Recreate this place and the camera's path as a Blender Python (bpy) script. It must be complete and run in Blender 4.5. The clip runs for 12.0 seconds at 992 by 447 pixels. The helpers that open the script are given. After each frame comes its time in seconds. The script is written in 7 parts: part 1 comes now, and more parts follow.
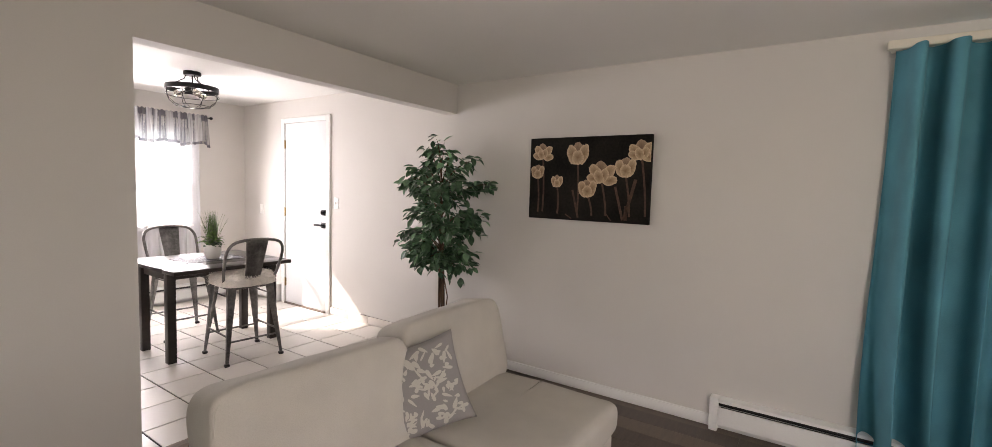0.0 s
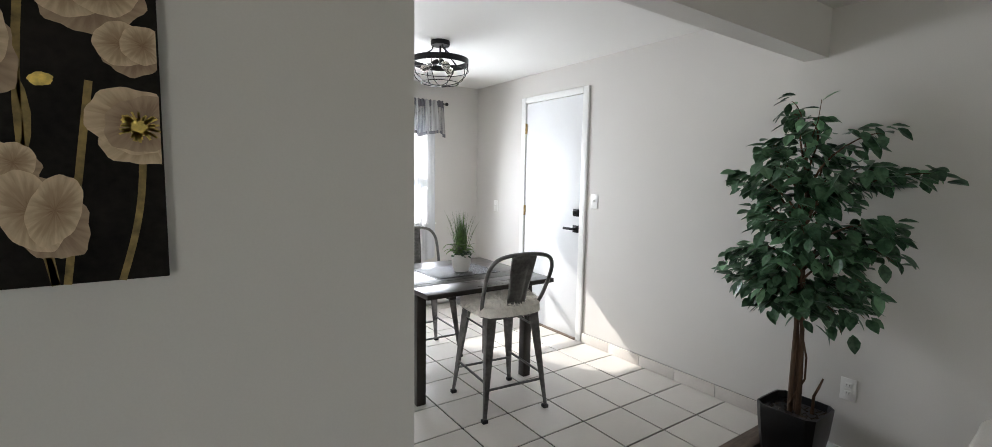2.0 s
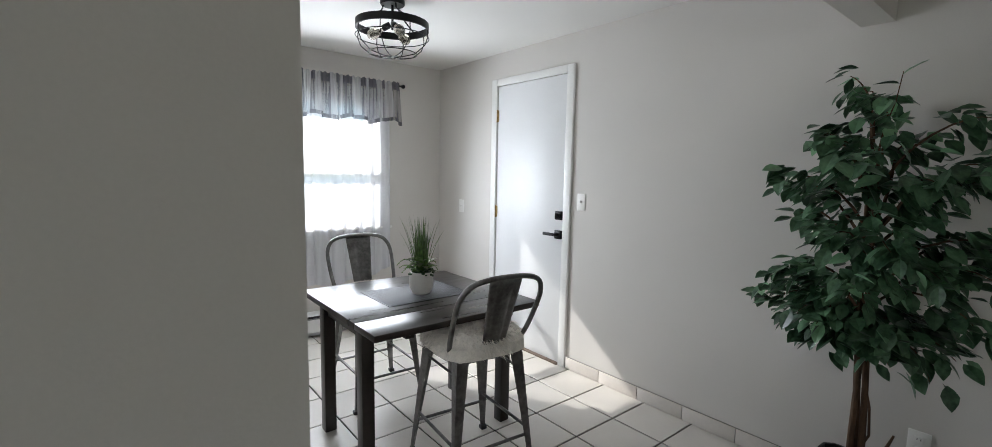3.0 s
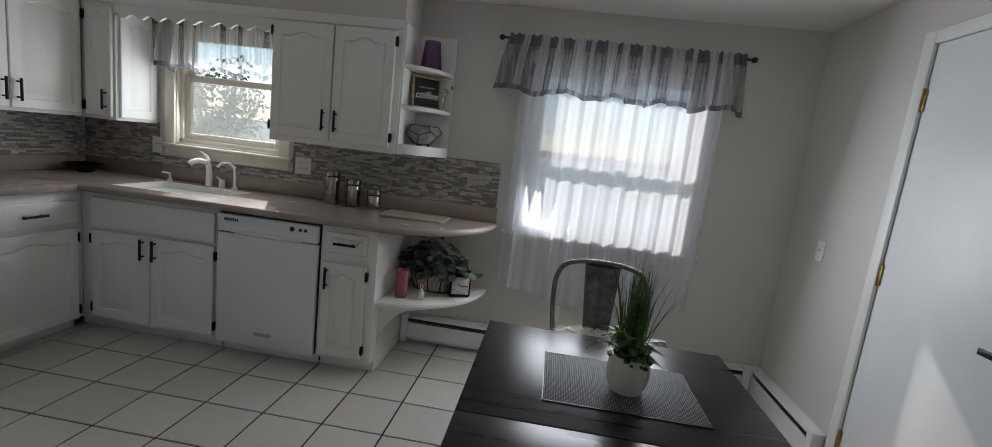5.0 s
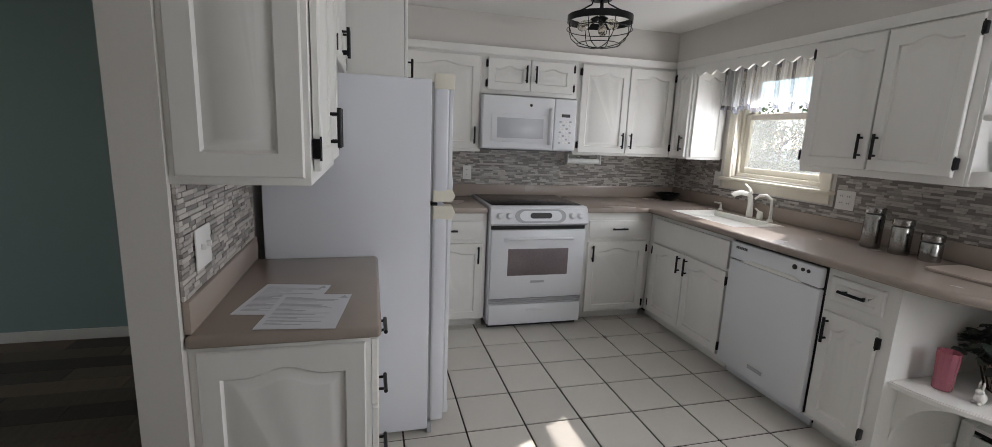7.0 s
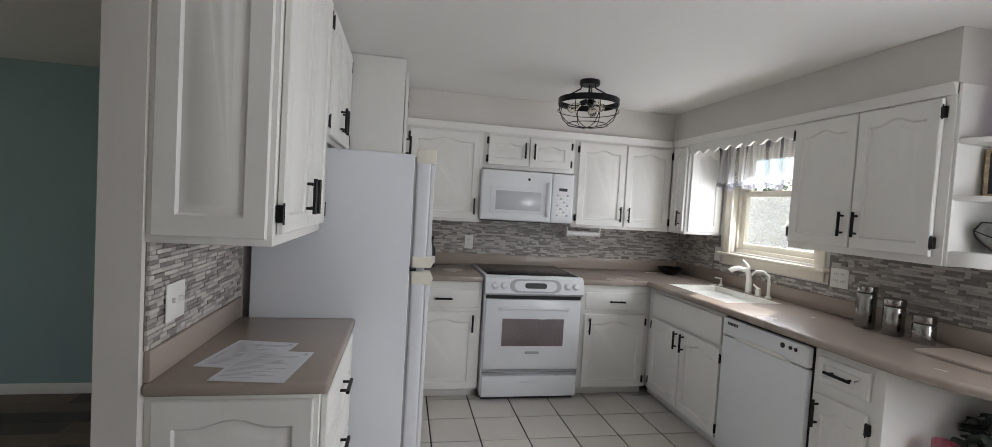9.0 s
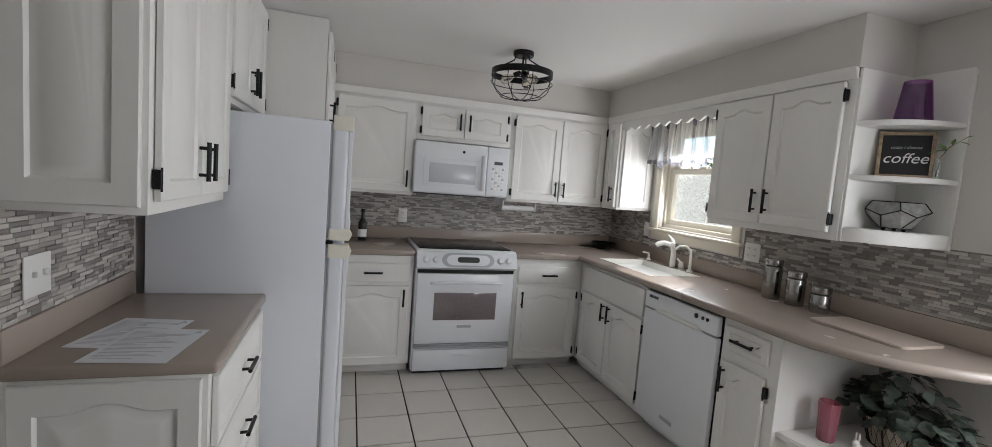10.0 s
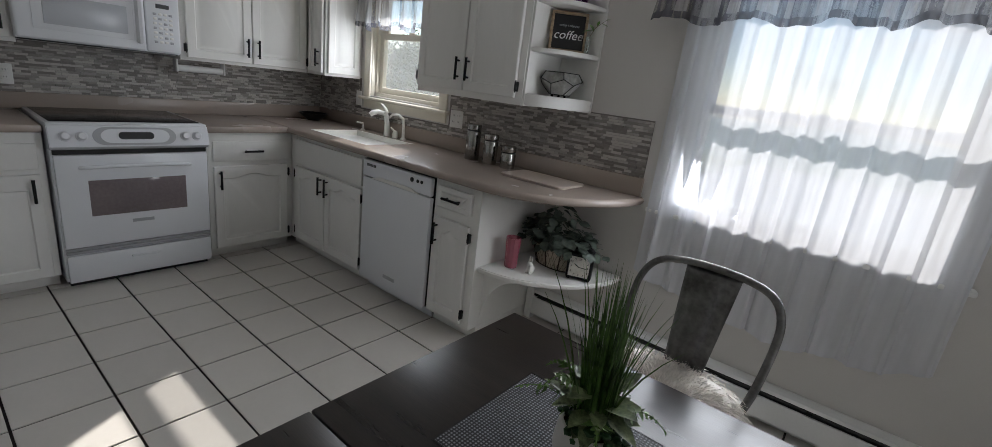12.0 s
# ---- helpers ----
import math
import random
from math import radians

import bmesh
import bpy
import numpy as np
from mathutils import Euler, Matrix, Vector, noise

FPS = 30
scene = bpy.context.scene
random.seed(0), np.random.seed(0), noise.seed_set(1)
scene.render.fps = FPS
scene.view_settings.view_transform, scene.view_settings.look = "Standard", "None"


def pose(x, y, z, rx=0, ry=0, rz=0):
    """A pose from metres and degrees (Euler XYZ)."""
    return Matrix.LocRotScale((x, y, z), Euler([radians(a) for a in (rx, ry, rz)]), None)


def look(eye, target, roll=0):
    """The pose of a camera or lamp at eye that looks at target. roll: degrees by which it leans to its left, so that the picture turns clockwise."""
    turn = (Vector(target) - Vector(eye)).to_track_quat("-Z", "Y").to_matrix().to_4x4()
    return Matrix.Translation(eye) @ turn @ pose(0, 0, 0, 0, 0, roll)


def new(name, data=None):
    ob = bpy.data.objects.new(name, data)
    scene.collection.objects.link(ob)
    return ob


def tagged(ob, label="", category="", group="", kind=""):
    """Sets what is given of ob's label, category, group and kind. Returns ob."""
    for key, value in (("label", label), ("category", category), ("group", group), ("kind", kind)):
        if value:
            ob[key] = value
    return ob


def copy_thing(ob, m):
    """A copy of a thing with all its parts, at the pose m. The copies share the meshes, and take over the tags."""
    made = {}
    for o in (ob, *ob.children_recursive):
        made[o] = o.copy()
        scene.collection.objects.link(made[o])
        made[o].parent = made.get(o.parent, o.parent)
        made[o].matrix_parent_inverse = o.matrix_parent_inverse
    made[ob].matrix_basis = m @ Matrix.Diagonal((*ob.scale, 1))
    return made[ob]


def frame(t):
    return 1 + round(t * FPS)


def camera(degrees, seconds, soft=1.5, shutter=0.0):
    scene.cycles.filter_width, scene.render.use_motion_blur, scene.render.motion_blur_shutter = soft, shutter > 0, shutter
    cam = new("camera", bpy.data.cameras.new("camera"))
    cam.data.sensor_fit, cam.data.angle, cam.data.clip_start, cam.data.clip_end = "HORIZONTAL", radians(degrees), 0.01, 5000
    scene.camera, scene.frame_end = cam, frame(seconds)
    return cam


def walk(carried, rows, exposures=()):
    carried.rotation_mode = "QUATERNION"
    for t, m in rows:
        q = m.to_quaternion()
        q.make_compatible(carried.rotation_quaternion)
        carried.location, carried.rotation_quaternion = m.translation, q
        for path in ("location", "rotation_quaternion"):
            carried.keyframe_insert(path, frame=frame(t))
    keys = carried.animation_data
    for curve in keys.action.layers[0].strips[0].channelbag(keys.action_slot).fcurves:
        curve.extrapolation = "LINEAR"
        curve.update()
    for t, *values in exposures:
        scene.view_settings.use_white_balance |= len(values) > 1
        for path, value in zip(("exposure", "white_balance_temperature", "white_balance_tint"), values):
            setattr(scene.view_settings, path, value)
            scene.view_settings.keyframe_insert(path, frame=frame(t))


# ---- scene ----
PATH = [
    (0, (-3.21, -5.98, 1.392), (-1.552, -4.871, 1.251), 1.7),
    (0.5, (-3.104, -5.623, 1.384), (-1.922, -4.017, 1.233), 0.7),
    (1, (-3.094, -5.23, 1.363), (-2.098, -3.504, 1.196), 2.0),
    (1.5, (-3.031, -4.879, 1.377), (-1.961, -3.199, 1.193), 1.2),
    (2, (-2.837, -4.513, 1.389), (-1.709, -2.874, 1.191), 1.0),
    (2.5, (-2.7, -4.131, 1.395), (-1.472, -2.567, 1.177), 1.2),
    (2.7, (-2.619, -4.047, 1.392), (-1.354, -2.516, 1.16), 1.2),
    (4.3, (-1.828, -3.433, 1.445), (-1.124, -1.563, 1.366), 4.8),
    (4.5, (-1.708, -3.378, 1.448), (-1.254, -1.435, 1.317), 6.0),
    (5, (-1.528, -3.177, 1.436), (-1.738, -1.213, 1.122), 6.7),
    (5.5, (-1.48, -2.866, 1.44), (-2.151, -1.039, 0.977), 11.3),
    (6, (-1.438, -2.725, 1.463), (-2.786, -1.333, 0.969), 6.7),
    (6.5, (-1.249, -2.686, 1.434), (-3.033, -1.919, 0.957), 4.9),
    (7, (-1.033, -2.815, 1.469), (-2.931, -2.307, 1.095), 2.4),
    (7.2, (-0.956, -2.843, 1.481), (-2.891, -2.425, 1.197), 2.4),
    (8.8, (-0.893, -2.623, 1.478), (-2.862, -2.281, 1.413), 3.8),
    (9, (-0.89, -2.599, 1.475), (-2.851, -2.215, 1.395), 3.4),
    (9.5, (-0.904, -2.529, 1.479), (-2.817, -1.957, 1.358), 3.5),
    (10, (-0.906, -2.466, 1.469), (-2.808, -1.872, 1.299), 4.4),
    (10.5, (-0.9, -2.464, 1.471), (-2.759, -1.749, 1.279), 4.7),
    (11, (-0.943, -2.453, 1.45), (-2.593, -1.345, 1.227), 6.4),
    (11.5, (-0.988, -2.503, 1.455), (-2.313, -1.029, 1.185), 6.6),
    (12, (-0.951, -2.459, 1.415), (-2.115, -0.931, 0.857), 7.2),
]
cam = camera(92.7, 12.0, 0.6)
EXPOSURES = [(0.0, 2.44, 7150, 23), (0.5, 2.19, 6950, 19), (1.0, 2.14, 6700, 15), (1.5, 2.07, 6500, 12), (2.5, 1.82, 6200, 10), (4.3, 0.5, 6250, 9), (5.0, 0.38, 6300, 10), (6.0, 0.48, 6400, 12), (6.5, 0.9, 6500, 14), (7.5, 1.13, 6500, 12), (9.0, 1.26, 6480, 12), (10.0, 1.14, 6480, 12), (10.5, 1.1, 6480, 12), (11.2, 0.8, 6400, 12), (12.0, 0.48, 6300, 11)]
walk(cam, [(t, look(eye, target, roll)) for t, eye, target, roll in PATH], EXPOSURES)

# ---- world, sun, light ----
SUN_FROM = Vector((-0.55, 1.0, 0.80))
world = bpy.data.worlds.new("sky")
scene.world = world
world.use_nodes = True
wn = world.node_tree.nodes
sky = wn.new("ShaderNodeTexSky")
sky.sky_type = "NISHITA"
sky.sun_disc = False
sky.dust_density, sky.ozone_density = 0.3, 2.0
sky.sun_elevation = math.atan2(SUN_FROM.z, math.hypot(SUN_FROM.x, SUN_FROM.y))
sky.sun_rotation = math.atan2(SUN_FROM.x, SUN_FROM.y)
# white summer clouds over the whole sky, thinning towards the zenith
wl0 = world.node_tree.links
ctc, cmp, cno, cmr, cmx = wn.new("ShaderNodeTexCoord"), wn.new("ShaderNodeMapping"), wn.new("ShaderNodeTexNoise"), wn.new("ShaderNodeMapRange"), wn.new("ShaderNodeMix")
cmp.inputs["Scale"].default_value = (1.0, 1.0, 2.6)
cno.inputs["Scale"].default_value, cno.inputs["Detail"].default_value = 4.5, 8
cmr.inputs[1].default_value, cmr.inputs[2].default_value, cmr.inputs[4].default_value = 0.48, 0.64, 0.85
cmx.data_type = "RGBA"
cmx.inputs[7].default_value = (5, 5, 5.1, 1)
wl0.new(ctc.outputs["Generated"], cmp.inputs[0])
wl0.new(cmp.outputs[0], cno.inputs[0])
wl0.new(cno.outputs[0], cmr.inputs[0])
wl0.new(cmr.outputs[0], cmx.inputs[0])
wl0.new(sky.outputs[0], cmx.inputs[6])
wl0.new(cmx.outputs[2], wn["Background"].inputs[0])
wn["Background"].inputs[1].default_value = 0.12

sun = new("sun", bpy.data.lights.new("sun", "SUN"))
sun.data.energy, sun.data.angle, sun.data.color = 5.0, radians(0.6), (1.0, 0.95, 0.88)
sun.matrix_world = look(SUN_FROM * 20, (0, 0, 0))


def window_light(name, eye, target, w, h, energy, color):
    ob = new(name, bpy.data.lights.new(name, "AREA"))
    ob.data.shape, ob.data.size, ob.data.size_y = "RECTANGLE", w, h
    ob.data.energy, ob.data.color = energy, color
    ob.matrix_world = look(eye, target)
    return ob


window_light("daylight_dining", (-1.175, -0.165, 1.36), (-1.45, -2.0, 1.1), 1.05, 0.82, 12.8, (0.93, 0.96, 1.0))
window_light("daylight_sink", (-3.87, 0.02, 1.49), (-3.87, -2.0, 1.15), 0.70, 0.50, 4.4, (0.93, 0.96, 1.0))
window_light("daylight_living", (-0.03, -7.55, 1.3), (-2.0, -7.3, 1.1), 1.2, 1.4, 3.5, (1.0, 0.96, 0.90))
# added fill lamp out of view, brightens the living room's east wall
window_light("fill_west", (-4.72, -7.7, 1.35), (-1.0, -6.6, 1.2), 1.5, 1.3, 9.8, (1.0, 0.95, 0.88))

# ---- materials ----


def mat(name, color, rough=0.5, metal=0.0, var=0.06, scale=3.0, fine=60.0, bump=0.05, spec=0.5, rvar=0.08, stretch=(1, 1, 1), color2=None, random_amount=0.0):
    m = bpy.data.materials.new(name)
    m.use_nodes = True
    n, l = m.node_tree.nodes, m.node_tree.links
    b = n["Principled BSDF"]
    b.inputs["Metallic"].default_value = metal
    b.inputs["Specular IOR Level"].default_value = spec
    tc = n.new("ShaderNodeTexCoord")
    mp = n.new("ShaderNodeMapping")
    mp.inputs["Scale"].default_value = stretch
    l.new(tc.outputs["Object"], mp.inputs[0])
    big, small = n.new("ShaderNodeTexNoise"), n.new("ShaderNodeTexNoise")
    big.inputs["Scale"].default_value, small.inputs["Scale"].default_value = scale, fine
    big.inputs["Detail"].default_value, small.inputs["Detail"].default_value = 4, 3
    l.new(mp.outputs[0], big.inputs[0])
    l.new(mp.outputs[0], small.inputs[0])
    add = n.new("ShaderNodeMath")
    add.operation = "MULTIPLY_ADD"
    add.inputs[1].default_value = 0.65
    l.new(big.outputs[0], add.inputs[0])
    half = n.new("ShaderNodeMath")
    half.operation = "MULTIPLY"
    half.inputs[1].default_value = 0.35
    l.new(small.outputs[0], half.inputs[0])
    l.new(half.outputs[0], add.inputs[2])
    source = add.outputs[0]
    if random_amount:
        info = n.new("ShaderNodeObjectInfo")
        mix = n.new("ShaderNodeMix")
        mix.inputs[0].default_value = random_amount
        l.new(source, mix.inputs[2])
        l.new(info.outputs["Random"], mix.inputs[3])
        source = mix.outputs[0]
    ramp = n.new("ShaderNodeValToRGB")
    lo = [max(0, c * (1 - 2 * var)) for c in color]
    hi = color2 or [min(1, c * (1 + 1.4 * var)) for c in color]
    ramp.color_ramp.elements[0].position, ramp.color_ramp.elements[1].position = 0.3, 0.72
    ramp.color_ramp.elements[0].color, ramp.color_ramp.elements[1].color = (*lo, 1), (*hi, 1)
    l.new(source, ramp.inputs[0])
    l.new(ramp.outputs[0], b.inputs["Base Color"])
    rr = n.new("ShaderNodeMapRange")
    rr.inputs[3].default_value, rr.inputs[4].default_value = max(0.02, rough - rvar), min(1, rough + rvar)
    l.new(big.outputs[0], rr.inputs[0])
    l.new(rr.outputs[0], b.inputs["Roughness"])
    if bump:
        bp = n.new("ShaderNodeBump")
        bp.inputs["Strength"].default_value, bp.inputs["Distance"].default_value = bump, 0.004
        l.new(small.outputs[0], bp.inputs["Height"])
        l.new(bp.outputs[0], b.inputs["Normal"])
    return m


def sheer_mat(name, color, see, lit=0.6, crinkle=0.25, pleat=(60, 20, 2.0)):
    m = bpy.data.materials.new(name)
    m.use_nodes = True
    n, l = m.node_tree.nodes, m.node_tree.links
    n.remove(n["Principled BSDF"])
    out = n["Material Output"]
    d, t, c = n.new("ShaderNodeBsdfDiffuse"), n.new("ShaderNodeBsdfTranslucent"), n.new("ShaderNodeBsdfTransparent")
    tc, wv = n.new("ShaderNodeTexCoord"), n.new("ShaderNodeTexNoise")
    wv.inputs["Scale"].default_value = 140
    l.new(tc.outputs["Object"], wv.inputs[0])
    ramp = n.new("ShaderNodeValToRGB")
    ramp.color_ramp.elements[0].color = (*[c0 * 0.86 for c0 in color], 1)
    ramp.color_ramp.elements[1].color = (*color, 1)
    l.new(wv.outputs[0], ramp.inputs[0])
    l.new(ramp.outputs[0], d.inputs[0])
    l.new(ramp.outputs[0], t.inputs[0])
    a, b = n.new("ShaderNodeMixShader"), n.new("ShaderNodeMixShader")
    a.inputs[0].default_value, b.inputs[0].default_value = lit, see
    l.new(d.outputs[0], a.inputs[1])
    l.new(t.outputs[0], a.inputs[2])
    l.new(a.outputs[0], b.inputs[1])
    l.new(c.outputs[0], b.inputs[2])
    l.new(b.outputs[0], out.inputs[0])
    # crinkled cloth: long pleats let more or less light through
    mp, cr, wt, rg = n.new("ShaderNodeMapping"), n.new("ShaderNodeTexNoise"), n.new("ShaderNodeMath"), n.new("ShaderNodeMapRange")
    mp.inputs["Scale"].default_value = pleat
    cr.inputs["Scale"].default_value, cr.inputs["Detail"].default_value = 1.0, 4
    l.new(tc.outputs["Object"], mp.inputs[0])
    l.new(mp.outputs[0], cr.inputs[0])
    wt.operation = "MULTIPLY_ADD"
    wt.inputs[1].default_value = 0.25
    l.new(wv.outputs[0], wt.inputs[0])
    l.new(cr.outputs[0], wt.inputs[2])
    rg.inputs[1].default_value, rg.inputs[2].default_value = 0.38, 0.88
    rg.inputs[3].default_value, rg.inputs[4].default_value = max(0, see - crinkle), see + crinkle
    l.new(wt.outputs[0], rg.inputs[0])
    l.new(rg.outputs[0], b.inputs[0])
    return m


def glass_mat(name, color, see=0.9, rough=0.02):
    m = bpy.data.materials.new(name)
    m.use_nodes = True
    n, l = m.node_tree.nodes, m.node_tree.links
    n.remove(n["Principled BSDF"])
    g, c, x = n.new("ShaderNodeBsdfGlossy"), n.new("ShaderNodeBsdfTransparent"), n.new("ShaderNodeMixShader")
    g.inputs["Roughness"].default_value = rough
    c.inputs[0].default_value = (*color, 1)
    x.inputs[0].default_value = 1 - see
    l.new(c.outputs[0], x.inputs[1])
    l.new(g.outputs[0], x.inputs[2])
    l.new(x.outputs[0], n["Material Output"].inputs[0])
    return m


WALL = mat("wall_paint", (0.66, 0.635, 0.60), 0.75, var=0.025, scale=1.2, fine=180, bump=0.06)
CEIL = mat("ceiling_paint", (0.78, 0.77, 0.74), 0.85, var=0.02, scale=1.0, fine=150, bump=0.08)
TRIM = mat("trim_paint", (0.82, 0.82, 0.80), 0.35, var=0.02, fine=90, bump=0.02)
CAB = mat("cabinet_paint", (0.80, 0.79, 0.755), 0.48, var=0.015, scale=4, fine=60, bump=0.015, rvar=0.02, stretch=(1, 1, 0.25))
DOORW = mat("door_paint", (0.80, 0.81, 0.82), 0.4, var=0.02, fine=120, bump=0.04)
TILE = mat("floor_tile_glaze", (0.64, 0.605, 0.555), 0.34, var=0.035, scale=5, fine=45, bump=0.02, rvar=0.02, random_amount=0.35)
GROUT = mat("grout", (0.022, 0.016, 0.013), 0.9, var=0.2, scale=9, fine=90)
SKIRT = mat("skirting_tile_glaze", (0.65, 0.605, 0.56), 0.3, var=0.06, scale=9, random_amount=0.3)
COUNTER = mat("counter_composite", (0.345, 0.285, 0.245), 0.25, var=0.025, scale=3, fine=420, bump=0.02)
MOSAIC = mat("mosaic_stone", (0.28, 0.255, 0.23), 0.38, var=0.12, scale=18, fine=120, bump=0.12, color2=(0.54, 0.505, 0.465), random_amount=0.65)
MOSAIC_JOINT = mat("mosaic_joint", (0.22, 0.20, 0.185), 0.9, var=0.1)
BLACK = mat("black_metal", (0.012, 0.012, 0.013), 0.38, metal=0.6, var=0.2, fine=150)
BLACKP = mat("black_plastic", (0.01, 0.01, 0.011), 0.3, var=0.2)
APPL = mat("white_enamel", (0.80, 0.815, 0.84), 0.22, var=0.015, fine=200, bump=0.015)
FRIDGE = mat("fridge_skin", (0.74, 0.76, 0.81), 0.32, var=0.02, scale=2, fine=260, bump=0.10)
CREAM = mat("cream_plastic", (0.80, 0.77, 0.67), 0.4, var=0.03)
GREYP = mat("grey_plastic", (0.42, 0.43, 0.45), 0.35, var=0.05)
COOKTOP = mat("cooktop_glass", (0.008, 0.008, 0.009), 0.16, var=0.2, bump=0, spec=0.22)
OVENGLASS = mat("oven_glass", (0.20, 0.165, 0.17), 0.10, var=0.15, bump=0)
MWGLASS = mat("microwave_screen", (0.55, 0.57, 0.60), 0.2, var=0.05, fine=300)
STEEL = mat("brushed_steel", (0.33, 0.32, 0.305), 0.20, metal=1.0, var=0.1, fine=60, stretch=(1, 1, 0.05), bump=0.03)
GUNMETAL = mat("gunmetal", (0.20, 0.195, 0.19), 0.36, metal=0.9, var=0.3, scale=12, fine=60, bump=0.06)
DARKWOOD = mat("espresso_wood", (0.022, 0.016, 0.013), 0.30, var=0.4, scale=3, fine=30, stretch=(1, 10, 1), bump=0.05)
LVT = mat("living_plank", (0.10, 0.075, 0.058), 0.42, var=0.35, scale=4, fine=22, stretch=(1, 9, 1), bump=0.06, random_amount=0.4)
NOSING = mat("nosing_wood", (0.17, 0.125, 0.095), 0.5, var=0.3, scale=5, fine=30, stretch=(1, 9, 1))
SOFA = mat("sofa_linen", (0.56, 0.53, 0.48), 0.95, var=0.06, scale=5, fine=260, bump=0.35)
FUR = mat("sheepskin", (0.84, 0.80, 0.74), 1.0, var=0.12, scale=25, fine=160, bump=0.5)
TEAL = mat("teal_cloth", (0.075, 0.28, 0.35), 0.8, var=0.14, scale=4, fine=220, bump=0.25)
SHEER = sheer_mat("sheer_voile", (0.93, 0.94, 0.98), 0.25, 0.40, 0.11, (15, 6, 1.1))
VAL_GREY = sheer_mat("valance_grey", (0.21, 0.21, 0.245), 0.42)
VAL_HEM = sheer_mat("valance_doubled", (0.155, 0.155, 0.18), 0.12)
VAL_WHITE = sheer_mat("valance_white", (0.80, 0.80, 0.82), 0.42)
PANE = glass_mat("window_glass", (0.97, 0.98, 0.98), 0.95)
VINYL = mat("vinyl_white", (0.82, 0.82, 0.80), 0.35, var=0.02)
IVORY = mat("ivory_paint", (0.78, 0.73, 0.62), 0.4, var=0.03)
PLATE = mat("switch_plate", (0.80, 0.79, 0.76), 0.35, var=0.01)
PAPER = mat("paper", (0.74, 0.75, 0.79), 0.5, var=0.02)
PRINT = mat("print_grey", (0.42, 0.42, 0.46), 0.7, var=0.1)
LEAF = mat("ficus_leaf", (0.10, 0.29, 0.14), 0.36, var=0.4, scale=9, color2=(0.27, 0.52, 0.28), random_amount=0.4)
BARK = mat("bark", (0.13, 0.075, 0.045), 0.9, var=0.4, scale=20, fine=90, stretch=(1, 1, 0.2), bump=0.5)
SOIL = mat("soil", (0.07, 0.05, 0.03), 1.0, var=0.4, scale=40, bump=0.8)
BRASS = mat("aged_brass", (0.42, 0.28, 0.11), 0.35, metal=1.0, var=0.25, scale=30)
CHROME = mat("chrome", (0.75, 0.75, 0.76), 0.12, metal=1.0, var=0.03)

# ---- mesh helpers ----


def box(bm, x0, x1, y0, y1, z0, z1, bevel=0.0, seg=2):
    r = bmesh.ops.create_cube(bm, size=1.0)
    for v in r["verts"]:
        v.co = Vector(((x0 + x1) / 2 + v.co.x * (x1 - x0), (y0 + y1) / 2 + v.co.y * (y1 - y0), (z0 + z1) / 2 + v.co.z * (z1 - z0)))
    if bevel:
        edges = {e for v in r["verts"] for e in v.link_edges}
        bmesh.ops.bevel(bm, geom=list(edges), offset=bevel, segments=seg, affect="EDGES", profile=0.5)
    return bm


def boxes(*rows, bevel=0.0, seg=2):
    bm = bmesh.new()
    for r in rows:
        box(bm, *r, bevel=bevel, seg=seg)
    return bm


def finish(bm, name, material, smooth=False):
    bmesh.ops.recalc_face_normals(bm, faces=bm.faces)
    me = bpy.data.meshes.new(name)
    bm.to_mesh(me)
    bm.free()
    me.materials.append(material)
    if smooth:
        me.polygons.foreach_set("use_smooth", [True] * len(me.polygons))
        me.set_sharp_from_angle(angle=radians(38))
    return me


def part(name, bm, material, parent, label="", smooth=True):
    ob = new(name, finish(bm, name, material, smooth))
    ob.parent = parent
    return tagged(ob, label)


def solid(name, bm, material, label, category, kind="", group="", smooth=True, m=None):
    ob = new(name, finish(bm, name, material, smooth))
    if m is not None:
        ob.matrix_basis = m
    return tagged(ob, label, category, group, kind)


def thing(name, m, label, category, group="", kind=""):
    ob = new(name)
    ob.matrix_basis = m
    ob.empty_display_size = 0.1
    return tagged(ob, label, category, group, kind)


def tube(bm, pts, r, sides=8, closed=False, ends=True):
    """A round bar along pts; r is one radius or one for each point."""
    pts = [Vector(p) for p in pts]
    rs = r if isinstance(r, (list, tuple)) else [r] * len(pts)
    rings, up, n = [], None, len(pts)
    for i, p in enumerate(pts):
        a = pts[(i - 1) % n] if closed or i > 0 else p
        b = pts[(i + 1) % n] if closed or i < n - 1 else p
        d = (b - a).normalized()
        if up is None:
            up = Vector((0, 0, 1)) if abs(d.z) < 0.9 else Vector((1, 0, 0))
        side = d.cross(up).normalized()
        up = side.cross(d).normalized()
        rings.append([bm.verts.new(p + rs[i] * (math.cos(2 * math.pi * k / sides) * side + math.sin(2 * math.pi * k / sides) * up)) for k in range(sides)])
    for i in range(n if closed else n - 1):
        for k in range(sides):
            bm.faces.new((rings[i][k], rings[i][(k + 1) % sides], rings[(i + 1) % n][(k + 1) % sides], rings[(i + 1) % n][k]))
    if ends and not closed:
        bm.faces.new(rings[0][::-1])
        bm.faces.new(rings[-1])
    return bm


